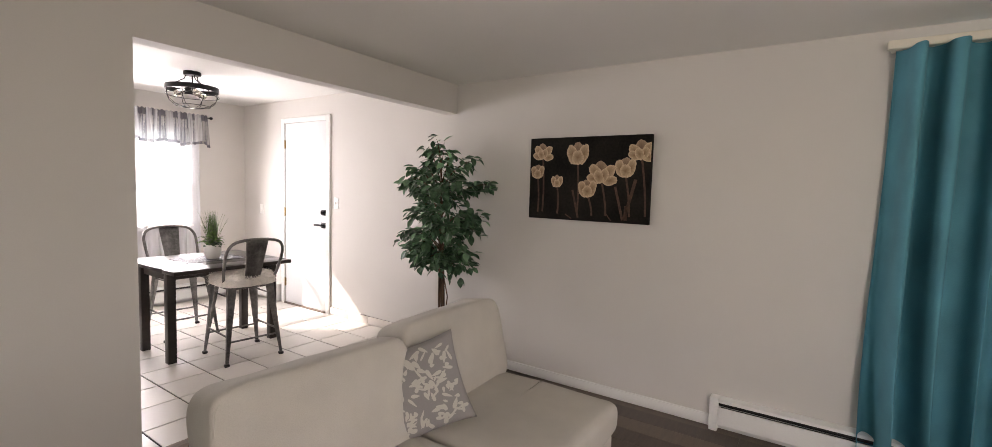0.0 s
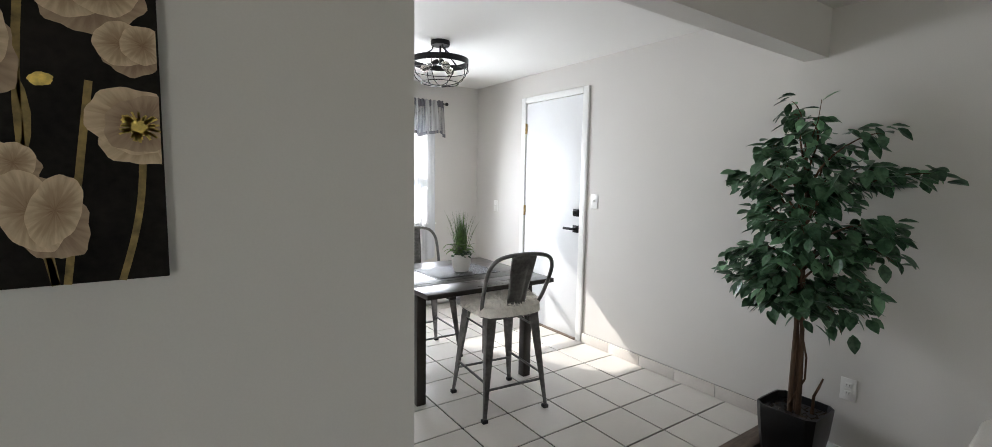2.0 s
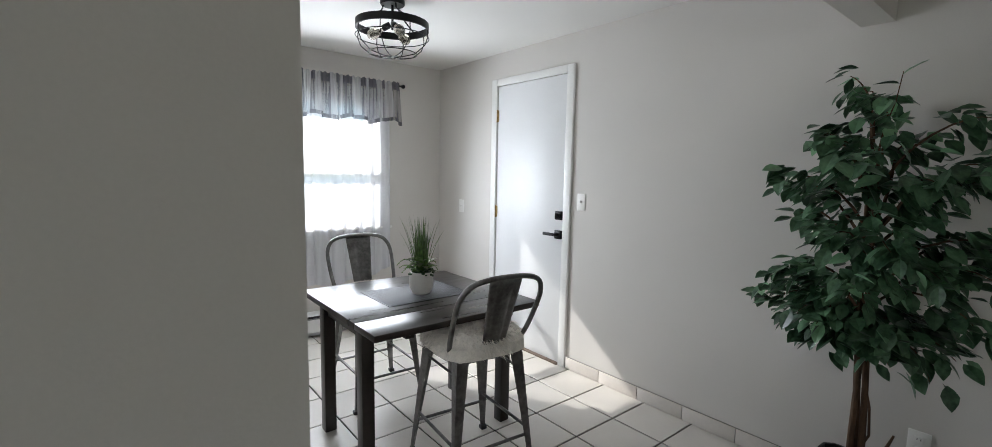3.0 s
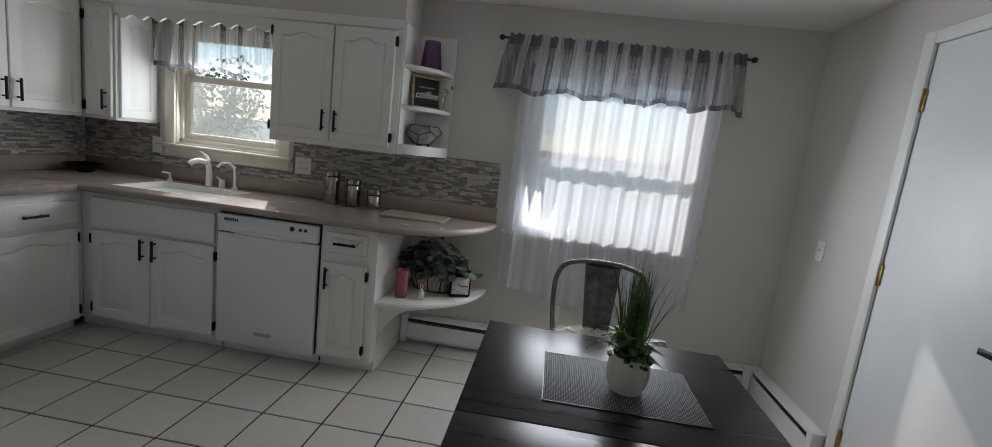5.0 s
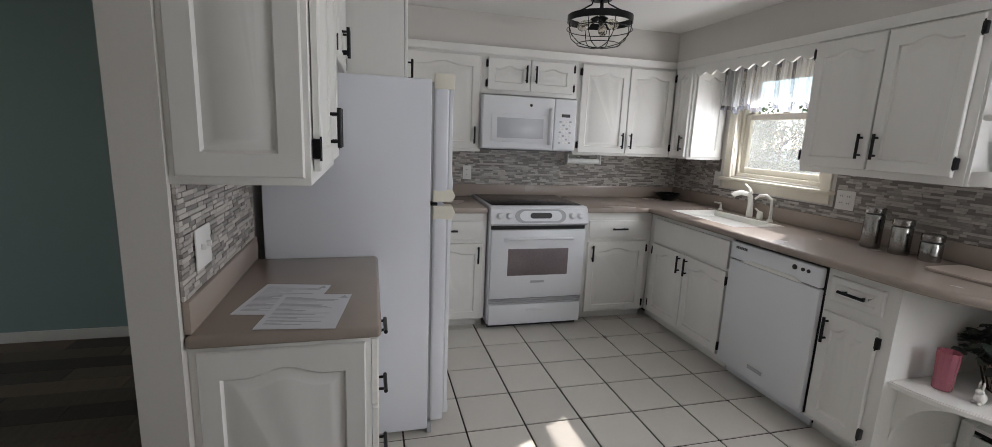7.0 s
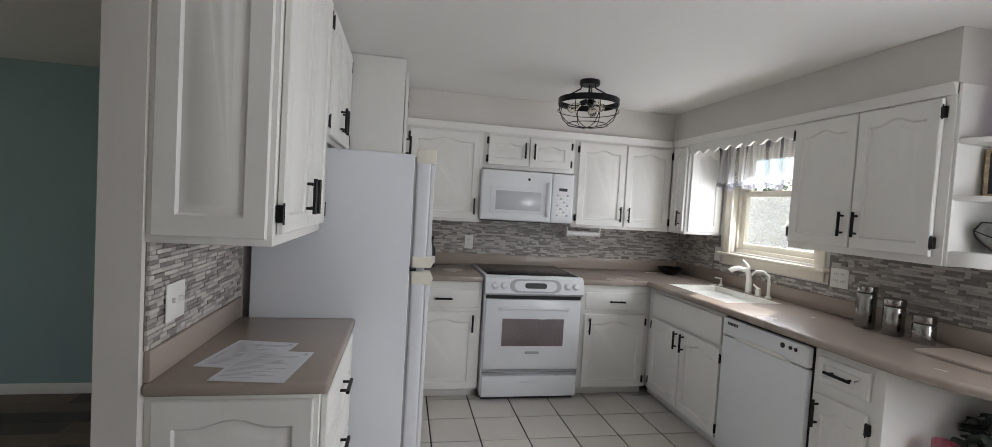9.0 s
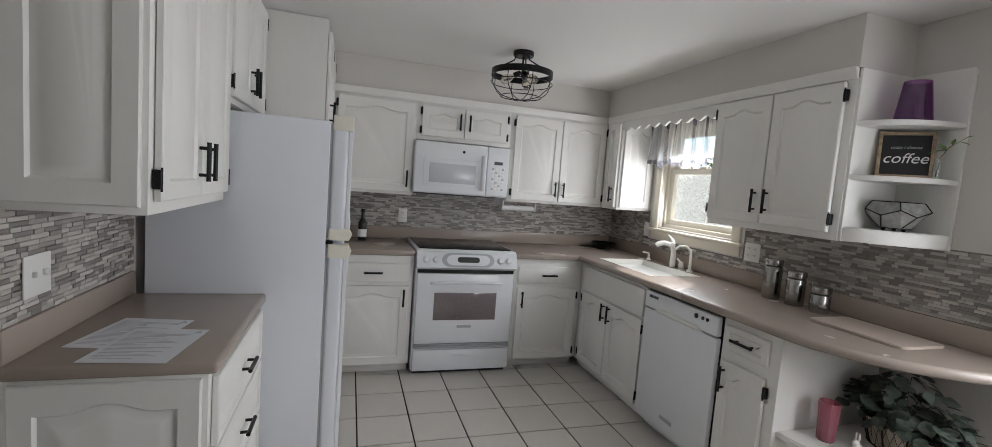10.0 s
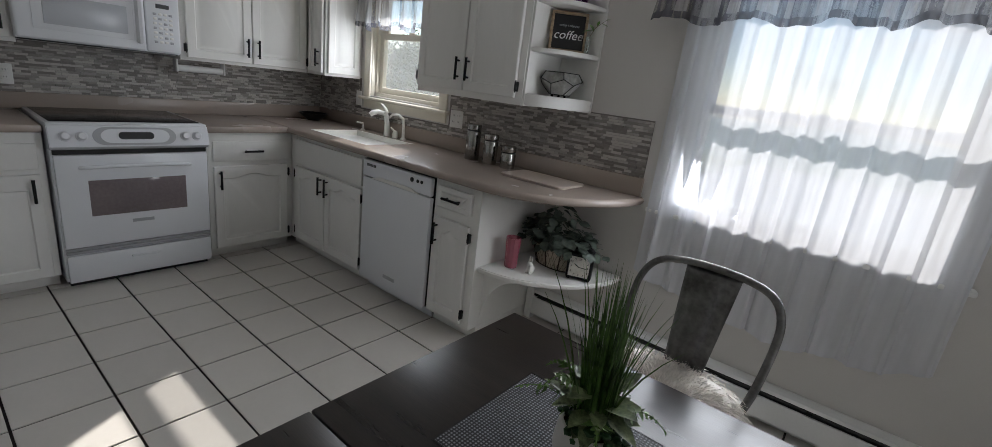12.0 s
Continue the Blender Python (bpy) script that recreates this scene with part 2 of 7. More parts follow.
def lathe(bm, profile, sides=24, center=(0, 0), cap=True):
    """A turned shape from (radius, z) pairs."""
    rings = [[bm.verts.new((center[0] + r * math.cos(2 * math.pi * k / sides), center[1] + r * math.sin(2 * math.pi * k / sides), z)) for k in range(sides)] for r, z in profile]
    for a, b in zip(rings, rings[1:]):
        for k in range(sides):
            bm.faces.new((a[k], a[(k + 1) % sides], b[(k + 1) % sides], b[k]))
    if cap:
        bm.faces.new(rings[0][::-1])
        bm.faces.new(rings[-1])
    return bm


def prism(bm, outline, axis, a, b, bevel=0.0):
    """An outline of 2D points, drawn out along an axis from a to b."""
    def place(u, v, w):
        return {"x": (w, u, v), "y": (u, w, v), "z": (u, v, w)}[axis]
    lo = [bm.verts.new(place(u, v, a)) for u, v in outline]
    hi = [bm.verts.new(place(u, v, b)) for u, v in outline]
    faces = [bm.faces.new(lo[::-1]), bm.faces.new(hi)]
    n = len(outline)
    for i in range(n):
        faces.append(bm.faces.new((lo[i], lo[(i + 1) % n], hi[(i + 1) % n], hi[i])))
    bmesh.ops.recalc_face_normals(bm, faces=faces)
    if bevel:
        edges = {e for e in faces[0].edges} | {e for e in faces[1].edges}
        bmesh.ops.bevel(bm, geom=list(edges), offset=bevel, segments=3, affect="EDGES")
    return bm


def sheet(bm, nu, nv, fn):
    grid = [[bm.verts.new(fn(i / nu, j / nv)) for j in range(nv + 1)] for i in range(nu + 1)]
    for i in range(nu):
        for j in range(nv):
            bm.faces.new((grid[i][j], grid[i + 1][j], grid[i + 1][j + 1], grid[i][j + 1]))
    return bm


def arc(cx, cy, rx, ry, a0, a1, n):
    return [(cx + rx * math.cos(radians(a0 + (a1 - a0) * i / n)), cy + ry * math.sin(radians(a0 + (a1 - a0) * i / n))) for i in range(n + 1)]


# ---- setting ----
CEIL_K, CEIL_L, FLOOR_L = 2.34, 2.275, -0.06



def lie(y):
    """Height of the lawn: level by the house, then down into the valley."""
    k = max(0.0, min(1.0, (y - 24) / 28))
    return -0.75 - 9 * k * k * (3 - 2 * k)


YS = [-900, -60, 0, 24] + [24 + 2 * i for i in range(1, 15)] + [120, 900]
solid("ground", sheet(bmesh.new(), 12, len(YS) - 1, lambda u, v: (-900 + 1800 * u, YS[round(v * (len(YS) - 1))], lie(YS[round(v * (len(YS) - 1))]))), mat("lawn", (0.10, 0.15, 0.05), 0.9, var=0.3, scale=0.4, fine=3), "mown green lawn round the house", "lawn", "structure")
solid("wall_north", boxes(
    (-5.15, -4.27, 0, 0.15, -0.3, 2.6), (-3.45, -1.72, 0, 0.15, -0.3, 2.6), (-0.63, 0.15, 0, 0.15, -0.3, 2.6),
    (-4.27, -3.45, 0, 0.15, -0.3, 1.21), (-4.27, -3.45, 0, 0.15, 2.02, 2.6),
    (-1.72, -0.63, 0, 0.15, -0.3, 0.91), (-1.72, -0.63, 0, 0.15, 2.02, 2.6)), WALL, "pale warm grey painted kitchen wall with two windows", "wall", "structure", smooth=False)
solid("wall_east", boxes(
    (0, 0.15, -0.885, 0, -0.3, 2.6), (0, 0.15, -6.4, -1.645, -0.3, 2.6), (0, 0.15, -1.645, -0.885, 2.085, 2.6),
    (0, 0.15, -1.645, -0.885, -0.3, -0.01), (0, 0.15, -8.2, -6.4, -0.3, 0.55), (0, 0.15, -8.2, -6.4, 2.12, 2.6), (0, 0.15, -9.0, -8.2, -0.3, 2.6)),
    WALL, "pale warm grey painted wall shared by kitchen and living room", "wall", "structure", smooth=False)
solid("wall_west", boxes((-5.15, -5.0, -3.29, 0, -0.3, 2.6)), WALL, "pale grey painted wall behind the range", "wall", "structure", smooth=False)
solid("wall_divider", boxes((-5.15, -2.325, -3.40, -3.29, -0.3, 2.6)), WALL, "pale grey painted wall between kitchen and living room", "wall", "structure", smooth=False)
solid("beam", boxes((-2.325, 0, -3.40, -3.285, 2.03, 2.6)), WALL, "painted drop beam over the wide kitchen opening", "beam", "structure", smooth=False)
# teal of the light through the curtain is put into this wall's colour
solid("wall_living_west", boxes((-4.9, -4.75, -6.95, -3.40, -0.3, 2.6), (-4.9, -4.75, -9.0, -8.45, -0.3, 2.6), (-4.9, -4.75, -8.45, -6.95, -0.3, 0.7), (-4.9, -4.75, -8.45, -6.95, 2.0, 2.6)), mat("wall_teal_light_tint", (0.28, 0.40, 0.41), 0.75, var=0.03, scale=1.2, fine=180, bump=0.06), "living room end wall with teal curtain light in its colour", "wall", "structure", smooth=False)
solid("wall_living_south", boxes((-4.9, 0.15, -9.15, -9.0, -0.3, 2.6)), WALL, "plain painted living room wall", "wall", "structure", smooth=False)
solid("ceiling_kitchen", boxes((-5.15, 0.15, -3.29, 0.15, CEIL_K, 2.5)), CEIL, "flat white kitchen ceiling", "ceiling", "structure", smooth=False)
solid("ceiling_living", boxes((-4.9, 0.15, -9.0, -3.40, CEIL_L, 2.5)), CEIL, "flat off-white living room ceiling", "ceiling", "structure", smooth=False)
solid("roof", boxes((-5.6, 0.6, -9.6, 0.6, 2.62, 2.8)), TRIM, "flat roof slab over the house", "roof", "structure", smooth=False)
solid("soffit_range", boxes((-5.0, -4.66, -2.62, 0, 2.105, CEIL_K)), WALL, "painted soffit above the wall cabinets", "soffit", "structure", smooth=False)
solid("soffit_sink", boxes((-4.66, -2.505, -0.335, 0, 2.105, CEIL_K)), WALL, "painted soffit above the sink wall cabinets", "soffit", "structure", smooth=False)

kfloor = solid("floor_kitchen", boxes((-5.0, 0, -3.25, 0, -0.2, -0.006)), GROUT, "kitchen floor of cream square tiles with dark grout", "floor", "structure", smooth=False)
lfloor = solid("floor_living", boxes((-4.75, 0, -9.0, -3.335, -0.2, FLOOR_L - 0.003)), LVT, "dark greyish-brown plank living room floor", "floor", "structure", smooth=False)
solid("threshold", prism(bmesh.new(), [(-3.25, -0.065), (-3.25, 0.004), (-3.32, 0.004), (-3.338, -0.006), (-3.345, -0.065)], "x", -2.325, 0.0), NOSING, "brown wood nosing at the edge of the tiled floor", "threshold", "structure")

# baseboards
solid("baseboard", boxes((-0.014, 0, -5.52, -3.345, FLOOR_L, 0.015), bevel=0.003), TRIM, "low white painted baseboard under the tulip canvas", "baseboard", "structure")
solid("baseboard", boxes((-4.75, -4.736, -9.0, -3.40, FLOOR_L, 0.015), bevel=0.003), TRIM, "low white painted baseboard in the living room", "baseboard", "structure")
solid("baseboard", boxes((-4.736, -2.325, -3.414, -3.40, FLOOR_L, 0.015), bevel=0.003), TRIM, "low white painted baseboard along the divider wall", "baseboard", "structure")


def skirting(y0, y1):
    sk = solid("skirting", boxes((-0.006, 0, y0, y1, 0.0, 0.082)), GROUT, "cream tile skirting along the kitchen wall", "skirting", "structure", smooth=False)
    y = y1
    while y > y0 + 0.02:
        a = max(y0, y - 0.30)
        part("tile", boxes((-0.013, -0.004, a + 0.002, y - 0.002, 0.001, 0.082), bevel=0.002), SKIRT, sk)
        y = a
    return sk


skirting(-3.25, -1.715)

# ---- entry door ----
door = thing("door_1", pose(0, -1.265, 0), "plain white closed entry door with black lever and deadbolt", "door", kind="structure")
part("casing", boxes((-0.02, 0.0, 0.38, 0.445, 0, 2.135), (-0.02, 0.0, -0.445, -0.38, 0, 2.135), (-0.02, 0.0, -0.38, 0.38, 2.08, 2.135), bevel=0.006), TRIM, door, "white painted door casing")
part("slab", boxes((-0.004, 0.04, -0.376, 0.376, 0.012, 2.078), bevel=0.003), DOORW, door)
part("sill", boxes((-0.03, 0.10, -0.378, 0.378, -0.008, 0.012), bevel=0.004), NOSING, door, "worn wooden door sill")


def lathe_along(bm, base, direction, profile, sides=14):
    """A turned piece whose axis points along direction from base."""
    q, o = Vector((0, 0, 1)).rotation_difference(Vector(direction)), Vector(base)
    rings = [[bm.verts.new(o + q @ Vector((r * math.cos(2 * math.pi * k / sides), r * math.sin(2 * math.pi * k / sides), z))) for k in range(sides)] for r, z in profile]
    for lo, hi in zip(rings, rings[1:]):
        for k in range(sides):
            bm.faces.new((lo[k], lo[(k + 1) % sides], hi[(k + 1) % sides], hi[k]))
    bm.faces.new(rings[0][::-1])
    bm.faces.new(rings[-1])
    return bm


bm = boxes((-0.020, -0.004, -0.37, -0.308, 0.925, 0.987), bevel=0.002)
lathe_along(bm, (-0.018, -0.338, 0.957), (-1, 0, 0), [(0.013, 0), (0.013, 0.03)])
box(bm, -0.058, -0.044, -0.345, -0.225, 0.946, 0.968, bevel=0.003)
lever = part("lever_handle", bm, BLACK, door, "matt black square lever handle")
bm = boxes((-0.022, -0.004, -0.37, -0.308, 1.063, 1.125), bevel=0.003)
lathe_along(bm, (-0.02, -0.338, 1.094), (-1, 0, 0), [(0.017, 0), (0.017, 0.01), (0.014, 0.014)])
box(bm, -0.05, -0.03, -0.343, -0.333, 1.078, 1.110, bevel=0.003)
part("deadbolt", bm, BLACK, door, "matt black square deadbolt")
for z in (0.25, 1.07, 1.845):
    bm = boxes((-0.012, -0.003, 0.366, 0.388, z - 0.045, z + 0.045), bevel=0.001)
    tube(bm, [(-0.012, 0.378, z - 0.05), (-0.012, 0.378, z + 0.05)], 0.006)
    part("hinge", bm, BRASS, door, "aged brass butt hinge")


# ---- windows ----
def window(name, x0, x1, z0, z1, meet, material, label, screen=None):
    w = thing(name, pose((x0 + x1) / 2, 0, z0), label, "window", kind="structure")
    hw, h, m = (x1 - x0) / 2, z1 - z0, meet - z0
    part("window_frame", boxes((-hw, -hw + 0.035, 0.03, 0.13, 0, h), (hw - 0.035, hw, 0.03, 0.13, 0, h), (-hw, hw, 0.03, 0.13, h - 0.035, h), (-hw, hw, 0.03, 0.13, 0, 0.03), bevel=0.004), material, w)
    part("casing", boxes((-hw - 0.07, -hw + 0.006, -0.018, 0, -0.012, h + 0.06), (hw - 0.006, hw + 0.07, -0.018, 0, -0.012, h + 0.06), (-hw + 0.006, hw - 0.006, -0.018, 0, h - 0.006, h + 0.06), bevel=0.005), material, w)
    part("window_sill", boxes((-hw - 0.10, hw + 0.10, -0.05, 0.03, -0.035, -0.012), bevel=0.006), material, w)
    part("apron", boxes((-hw - 0.07, hw + 0.07, -0.014, 0, -0.10, -0.035), bevel=0.004), material, w)
    part("jamb", boxes((-hw, -hw + 0.012, -0.001, 0.03, 0, h), (hw - 0.012, hw, -0.001, 0.03, 0, h), bevel=0.001), material, w)
    for nm, a, b, y in (("lower_sash", 0.03, m + 0.02, 0.05), ("upper_sash", m - 0.02, h - 0.035, 0.085)):
        s = part(nm, boxes((-hw + 0.036, -hw + 0.08, y, y + 0.03, a, b), (hw - 0.08, hw - 0.036, y, y + 0.03, a, b), (-hw + 0.08, hw - 0.08, y, y + 0.03, a, a + 0.045), (-hw + 0.08, hw - 0.08, y, y + 0.03, b - 0.045, b), bevel=0.004), material, w)
        p = part("pane", boxes((-hw + 0.078, hw - 0.078, y + 0.012, y + 0.016, a + 0.043, b - 0.043)), PANE, s, "clear window glass")
        p.visible_shadow = False
    if screen:
        part("insect_screen", boxes((-hw + 0.037, hw - 0.037, 0.122, 0.1235, 0.03, m)), screen, w, "pale insect screen outside the lower sash")
    lk = boxes((-0.03, 0.03, 0.04, 0.055, m + 0.02, m + 0.032), bevel=0.003)
    part("sash_lock", lk, material, w)
    return w


window("window_1", -4.27, -3.45, 1.21, 2.02, 1.675, IVORY, "ivory-painted double-hung window over the sink", sheer_mat("insect_mesh", (0.82, 0.83, 0.82), 0.76, 0.6, 0.02))
window("window_2", -1.72, -0.63, 0.91, 2.02, 1.43, VINYL, "white double-hung window behind sheer curtains")
lw = thing("window_3", pose(0, -7.3, 0.55), "wide living room window behind teal curtains", "window", kind="structure")
part("window_frame", boxes((0.03, 0.12, -0.9, -0.86, 0, 1.57), (0.03, 0.12, 0.86, 0.9, 0, 1.57), (0.03, 0.12, -0.02, 0.02, 0, 1.57), (0.03, 0.12, -0.9, 0.9, 0, 0.04), (0.03, 0.12, -0.9, 0.9, 1.53, 1.57), bevel=0.004), VINYL, lw)
for a, b in ((-0.86, -0.02), (0.02, 0.86)):
    p = part("pane", boxes((0.07, 0.074, a, b, 0.04, 1.53)), PANE, lw, "clear window glass")
    p.visible_shadow = False

# unseen window, added as an opening for the west fill lamp
ww = thing("window_4", pose(-4.75, -7.7, 0.7), "unseen side window added for the west fill lamp", "window", kind="structure")
part("window_frame", boxes((-0.12, -0.03, -0.75, -0.70, 0, 1.3), (-0.12, -0.03, 0.70, 0.75, 0, 1.3), (-0.12, -0.03, -0.70, 0.70, 0, 0.05), (-0.12, -0.03, -0.70, 0.70, 1.25, 1.3), (-0.11, -0.04, -0.70, 0.70, 0.62, 0.67), bevel=0.004), VINYL, ww)
p = part("pane", boxes((-0.08, -0.076, -0.70, 0.70, 0.05, 1.25)), PANE, ww, "clear window glass")
p.visible_shadow = False


# ---- cabinet building ----
def panel_front(bm, x0, x1, z0, z1, arch=True, margin=0.055, thick=0.019, y=0.0):
    """A raised-panel cabinet door; its front is at y - thick and faces -y."""
    n = 20
    f, w = y - thick, x1 - x0
    margin = min(margin, w * 0.22, (z1 - z0) * 0.24)
    rise = min(0.026, (z1 - z0) * 0.08) if arch else 0.0

    def outline(inset):
        l, r, b, t = x0 + margin + inset, x1 - margin - inset, z0 + margin + inset, z1 - margin - inset
        pts = [(l, b), (r, b)]
        for i in range(n + 1):
            u = i / n
            c = 0.0 if abs(u - 0.5) > 0.34 else (math.cos((u - 0.5) / 0.34 * math.pi) + 1) / 2
            pts.append((r + (l - r) * u, t - rise + rise * c))
        return pts

    def rect(inset):
        l, r, b, t = x0 + inset, x1 - inset, z0 + inset, z1 - inset
        return [(l, b), (r, b)] + [(r + (l - r) * i / n, t) for i in range(n + 1)]
    rings = [(rect(0), y), (rect(0), f + 0.004), (rect(0.004), f), (outline(0), f), (outline(0.003), f + 0.005), (outline(0.007), f + 0.009), (outline(0.013), f + 0.009), (outline(0.036), f + 0.0015), (outline(0.039), f)]
    made = [[bm.verts.new((u, d, v)) for u, v in pts] for pts, d in rings]
    k = len(made[0])
    for a, b in zip(made, made[1:]):
        for i in range(k):
            bm.faces.new((a[i], a[(i + 1) % k], b[(i + 1) % k], b[i]))
    bm.faces.new(made[0][::-1])
    bm.faces.new(made[-1])
    return bm


def slab_front(bm, x0, x1, z0, z1, thick=0.019, y=0.0):
    return box(bm, x0, x1, y - thick, y, z0, z1, bevel=0.005)


def bar_handle(parent, x, z, length, vertical, y=-0.019):
    bm, h, o = bmesh.new(), length / 2, length / 2 - 0.02
    if vertical:
        tube(bm, [(x, y - 0.032, z - h), (x, y - 0.032, z + h)], 0.0074, 10)
        for s in (-o, o):
            tube(bm, [(x, y + 0.002, z + s), (x, y - 0.032, z + s)], 0.0056, 8)
    else:
        tube(bm, [(x - h, y - 0.032, z), (x + h, y - 0.032, z)], 0.0074, 10)
        for s in (-o, o):
            tube(bm, [(x + s, y + 0.002, z), (x + s, y - 0.032, z)], 0.0056, 8)
    return part("handle", bm, BLACK, parent, "matt black bar handle")


def hinge(parent, x, z, y=-0.012):
    bm = boxes((x - 0.009, x + 0.009, y - 0.012, y + 0.010, z - 0.026, z + 0.026), bevel=0.004)
    tube(bm, [(x, y - 0.011, z - 0.032), (x, y - 0.011, z + 0.032)], [0.003, 0.003], 8)
    return part("hinge", bm, BLACK, parent, "small black cabinet hinge")


def cabinet(name, m, w, d, z0, z1, doors=(), drawers=(), label="", toe=0.0, crown=0.0, group="kitchen cabinets"):
    """Local axes: x along the front from 0 to w, y = 0 the face and +y to the wall. doors: x0, x1, z0, z1, hinge side, handle z."""
    c = thing(name, m, label, "cabinet", group)
    rows = [(0, w, 0, d, z0 + toe, z1)]
    if toe:
        rows.append((0, w, 0.07, d, z0, z0 + toe))
    part("body", boxes(*rows, bevel=0.002), CAB, c)
    if crown:
        part("crown", prism(bmesh.new(), [(0.0, z1 - 0.005), (-0.012, z1 - 0.005), (-0.016, z1 + crown * 0.5), (-0.03, z1 + crown), (0.0, z1 + crown)], "x", 0, w), CAB, c, "white crown moulding")
    for x0, x1, a, b, side, hz in doors:
        dr = part("door", panel_front(bmesh.new(), x0, x1, a, b, y=-0.004), CAB, c, "white raised-panel door", smooth=True)
        hx = x1 - 0.035 if side == "l" else x0 + 0.035
        if hz:
            bar_handle(dr, hx, hz, 0.128, True)
        px = x0 - 0.006 if side == "l" else x1 + 0.006
        hi = 0.06 if b - a > 0.4 else 0.045
        for z in (a + hi, b - hi):
            hinge(dr, px, z)
    for x0, x1, a, b, style in drawers:
        bm = bmesh.new()
        panel_front(bm, x0, x1, a, b, arch=False, margin=0.03, y=-0.003) if style == "panel" else slab_front(bm, x0, x1, a, b, y=-0.003)
        dr = part("drawer_front", bm, CAB, c, "white drawer front")
        if style != "false":
            bar_handle(dr, (x0 + x1) / 2, (a + b) / 2, 0.128, False)
    return c


CT, CB = 0.935, 0.893  # worktop's top and underside
R90 = 90
# sink wall: base units face -y
cabinet("base_cabinet", pose(-4.36, -0.62, 0), 0.905, 0.62, 0, CB, toe=0.08,
        doors=((0.085, 0.475, 0.105, 0.665, "l", 0.585), (0.485, 0.90, 0.105, 0.665, "r", 0.585)),
        drawers=((0.085, 0.90, 0.685, 0.865, "false"),), label="white two-door sink base cabinet with black bar handles")
cabinet("base_cabinet", pose(-2.80, -0.62, 0), 0.34, 0.62, 0, CB, toe=0.08,
        doors=((0.02, 0.285, 0.105, 0.675, "r", 0.585),), drawers=((0.035, 0.285, 0.735, 0.855, "panel"),), label="narrow white base cabinet with one drawer and door")
part("toe_return", boxes((-4.44, -4.352, -0.545, -0.40, 0.0, 0.078)), CAB, bpy.data.objects["base_cabinet"]).matrix_basis = pose(4.36, 0.62, 0)
# range wall: base units face +x
cabinet("base_cabinet", pose(-4.36, -2.63, 0, 0, 0, 90), 0.635, 0.64, 0, CB, toe=0.08,
        doors=((0.09, 0.605, 0.085, 0.67, "l", 0.585),), drawers=((0.09, 0.605, 0.70, 0.835, "slab"),), label="white base cabinet beside the range, drawer over door")
cabinet("base_cabinet", pose(-4.36, -1.205, 0, 0, 0, 90), 0.585, 0.64, 0, CB, toe=0.08,
        doors=((0.03, 0.54, 0.085, 0.665, "r", 0.575),), drawers=((0.03, 0.54, 0.70, 0.835, "slab"),), label="white corner base cabinet, drawer over arched door")
# wall units
cabinet("wall_cabinet", pose(-4.66, -2.62, 0, 0, 0, 90), 0.62, 0.34, 1.325, 2.06, crown=0.045,
        doors=((0.04, 0.60, 1.345, 2.035, "l", 1.45),), label="white single-door wall cabinet beside the microwave")
cabinet("wall_cabinet", pose(-4.66, -2.0, 0, 0, 0, 90), 0.775, 0.34, 1.765, 2.06, crown=0.045,
        doors=((0.04, 0.375, 1.795, 2.03, "l", 1.92), (0.382, 0.735, 1.795, 2.03, "r", 1.92)), label="small white two-door cabinet above the microwave")
cabinet("wall_cabinet", pose(-4.66, -1.225, 0, 0, 0, 90), 0.895, 0.34, 1.325, 2.06, crown=0.045,
        doors=((0.035, 0.455, 1.345, 2.035, "l", 1.45), (0.462, 0.875, 1.345, 2.035, "r", 1.45)), label="white two-door wall cabinet with cathedral panels")
corner = cabinet("wall_cabinet", pose(-4.66, -0.33, 0), 0.25, 0.33, 1.325, 2.06, crown=0.045,
                 doors=((0.05, 0.235, 1.345, 2.035, "l", 1.45),), label="narrow white corner wall cabinet beside the sink window")
side = part("side_panel", panel_front(bmesh.new(), -0.31, -0.02, 1.345, 2.035), CAB, corner, "white raised side panel")
side.matrix_basis = pose(0.25, 0, 0, 0, 0, 90) @ pose(0.33, 0, 0)
cabinet("wall_cabinet", pose(-3.33, -0.335, 0), 0.825, 0.335, 1.325, 2.06, crown=0.045,
        doors=((0.012, 0.40, 1.36, 2.045, "l", 1.48), (0.408, 0.785, 1.36, 2.045, "r", 1.48)), label="white two-door wall cabinet between window and corner shelf")
# scalloped board over the sink window
pts = [(-4.41, 2.105), (-4.41, 1.985)]
for i in range(61):
    u = i / 60
    pts.append((-4.41 + 1.08 * u, 1.985 + 0.014 * math.cos(u * 2 * math.pi * 9) + 0.0))
pts += [(-3.33, 2.105)]
vb = thing("window_pelmet", pose(0, 0, 0), "white scalloped wooden pelmet between wall cabinets", "pelmet")
part("board", prism(bmesh.new(), pts, "y", -0.333, -0.315), CAB, vb)
part("crown", prism(bmesh.new(), [(-0.333, 2.055), (-0.345, 2.055), (-0.349, 2.08), (-0.363, 2.105), (-0.333, 2.105)], "x", -4.41, -3.33), CAB, vb)

# quarter-round open shelves at the end of the wall cabinets
sh = thing("corner_shelf", pose(-2.505, 0, 0), "white open corner shelf with quarter-round boards", "shelf")
part("back_panel", boxes((0.0, 0.25, -0.016, -0.001, 1.325, 2.10), bevel=0.002), CAB, sh)
part("side_panel", boxes((0.0, 0.014, -0.33, -0.016, 1.325, 2.10), bevel=0.002), CAB, sh)
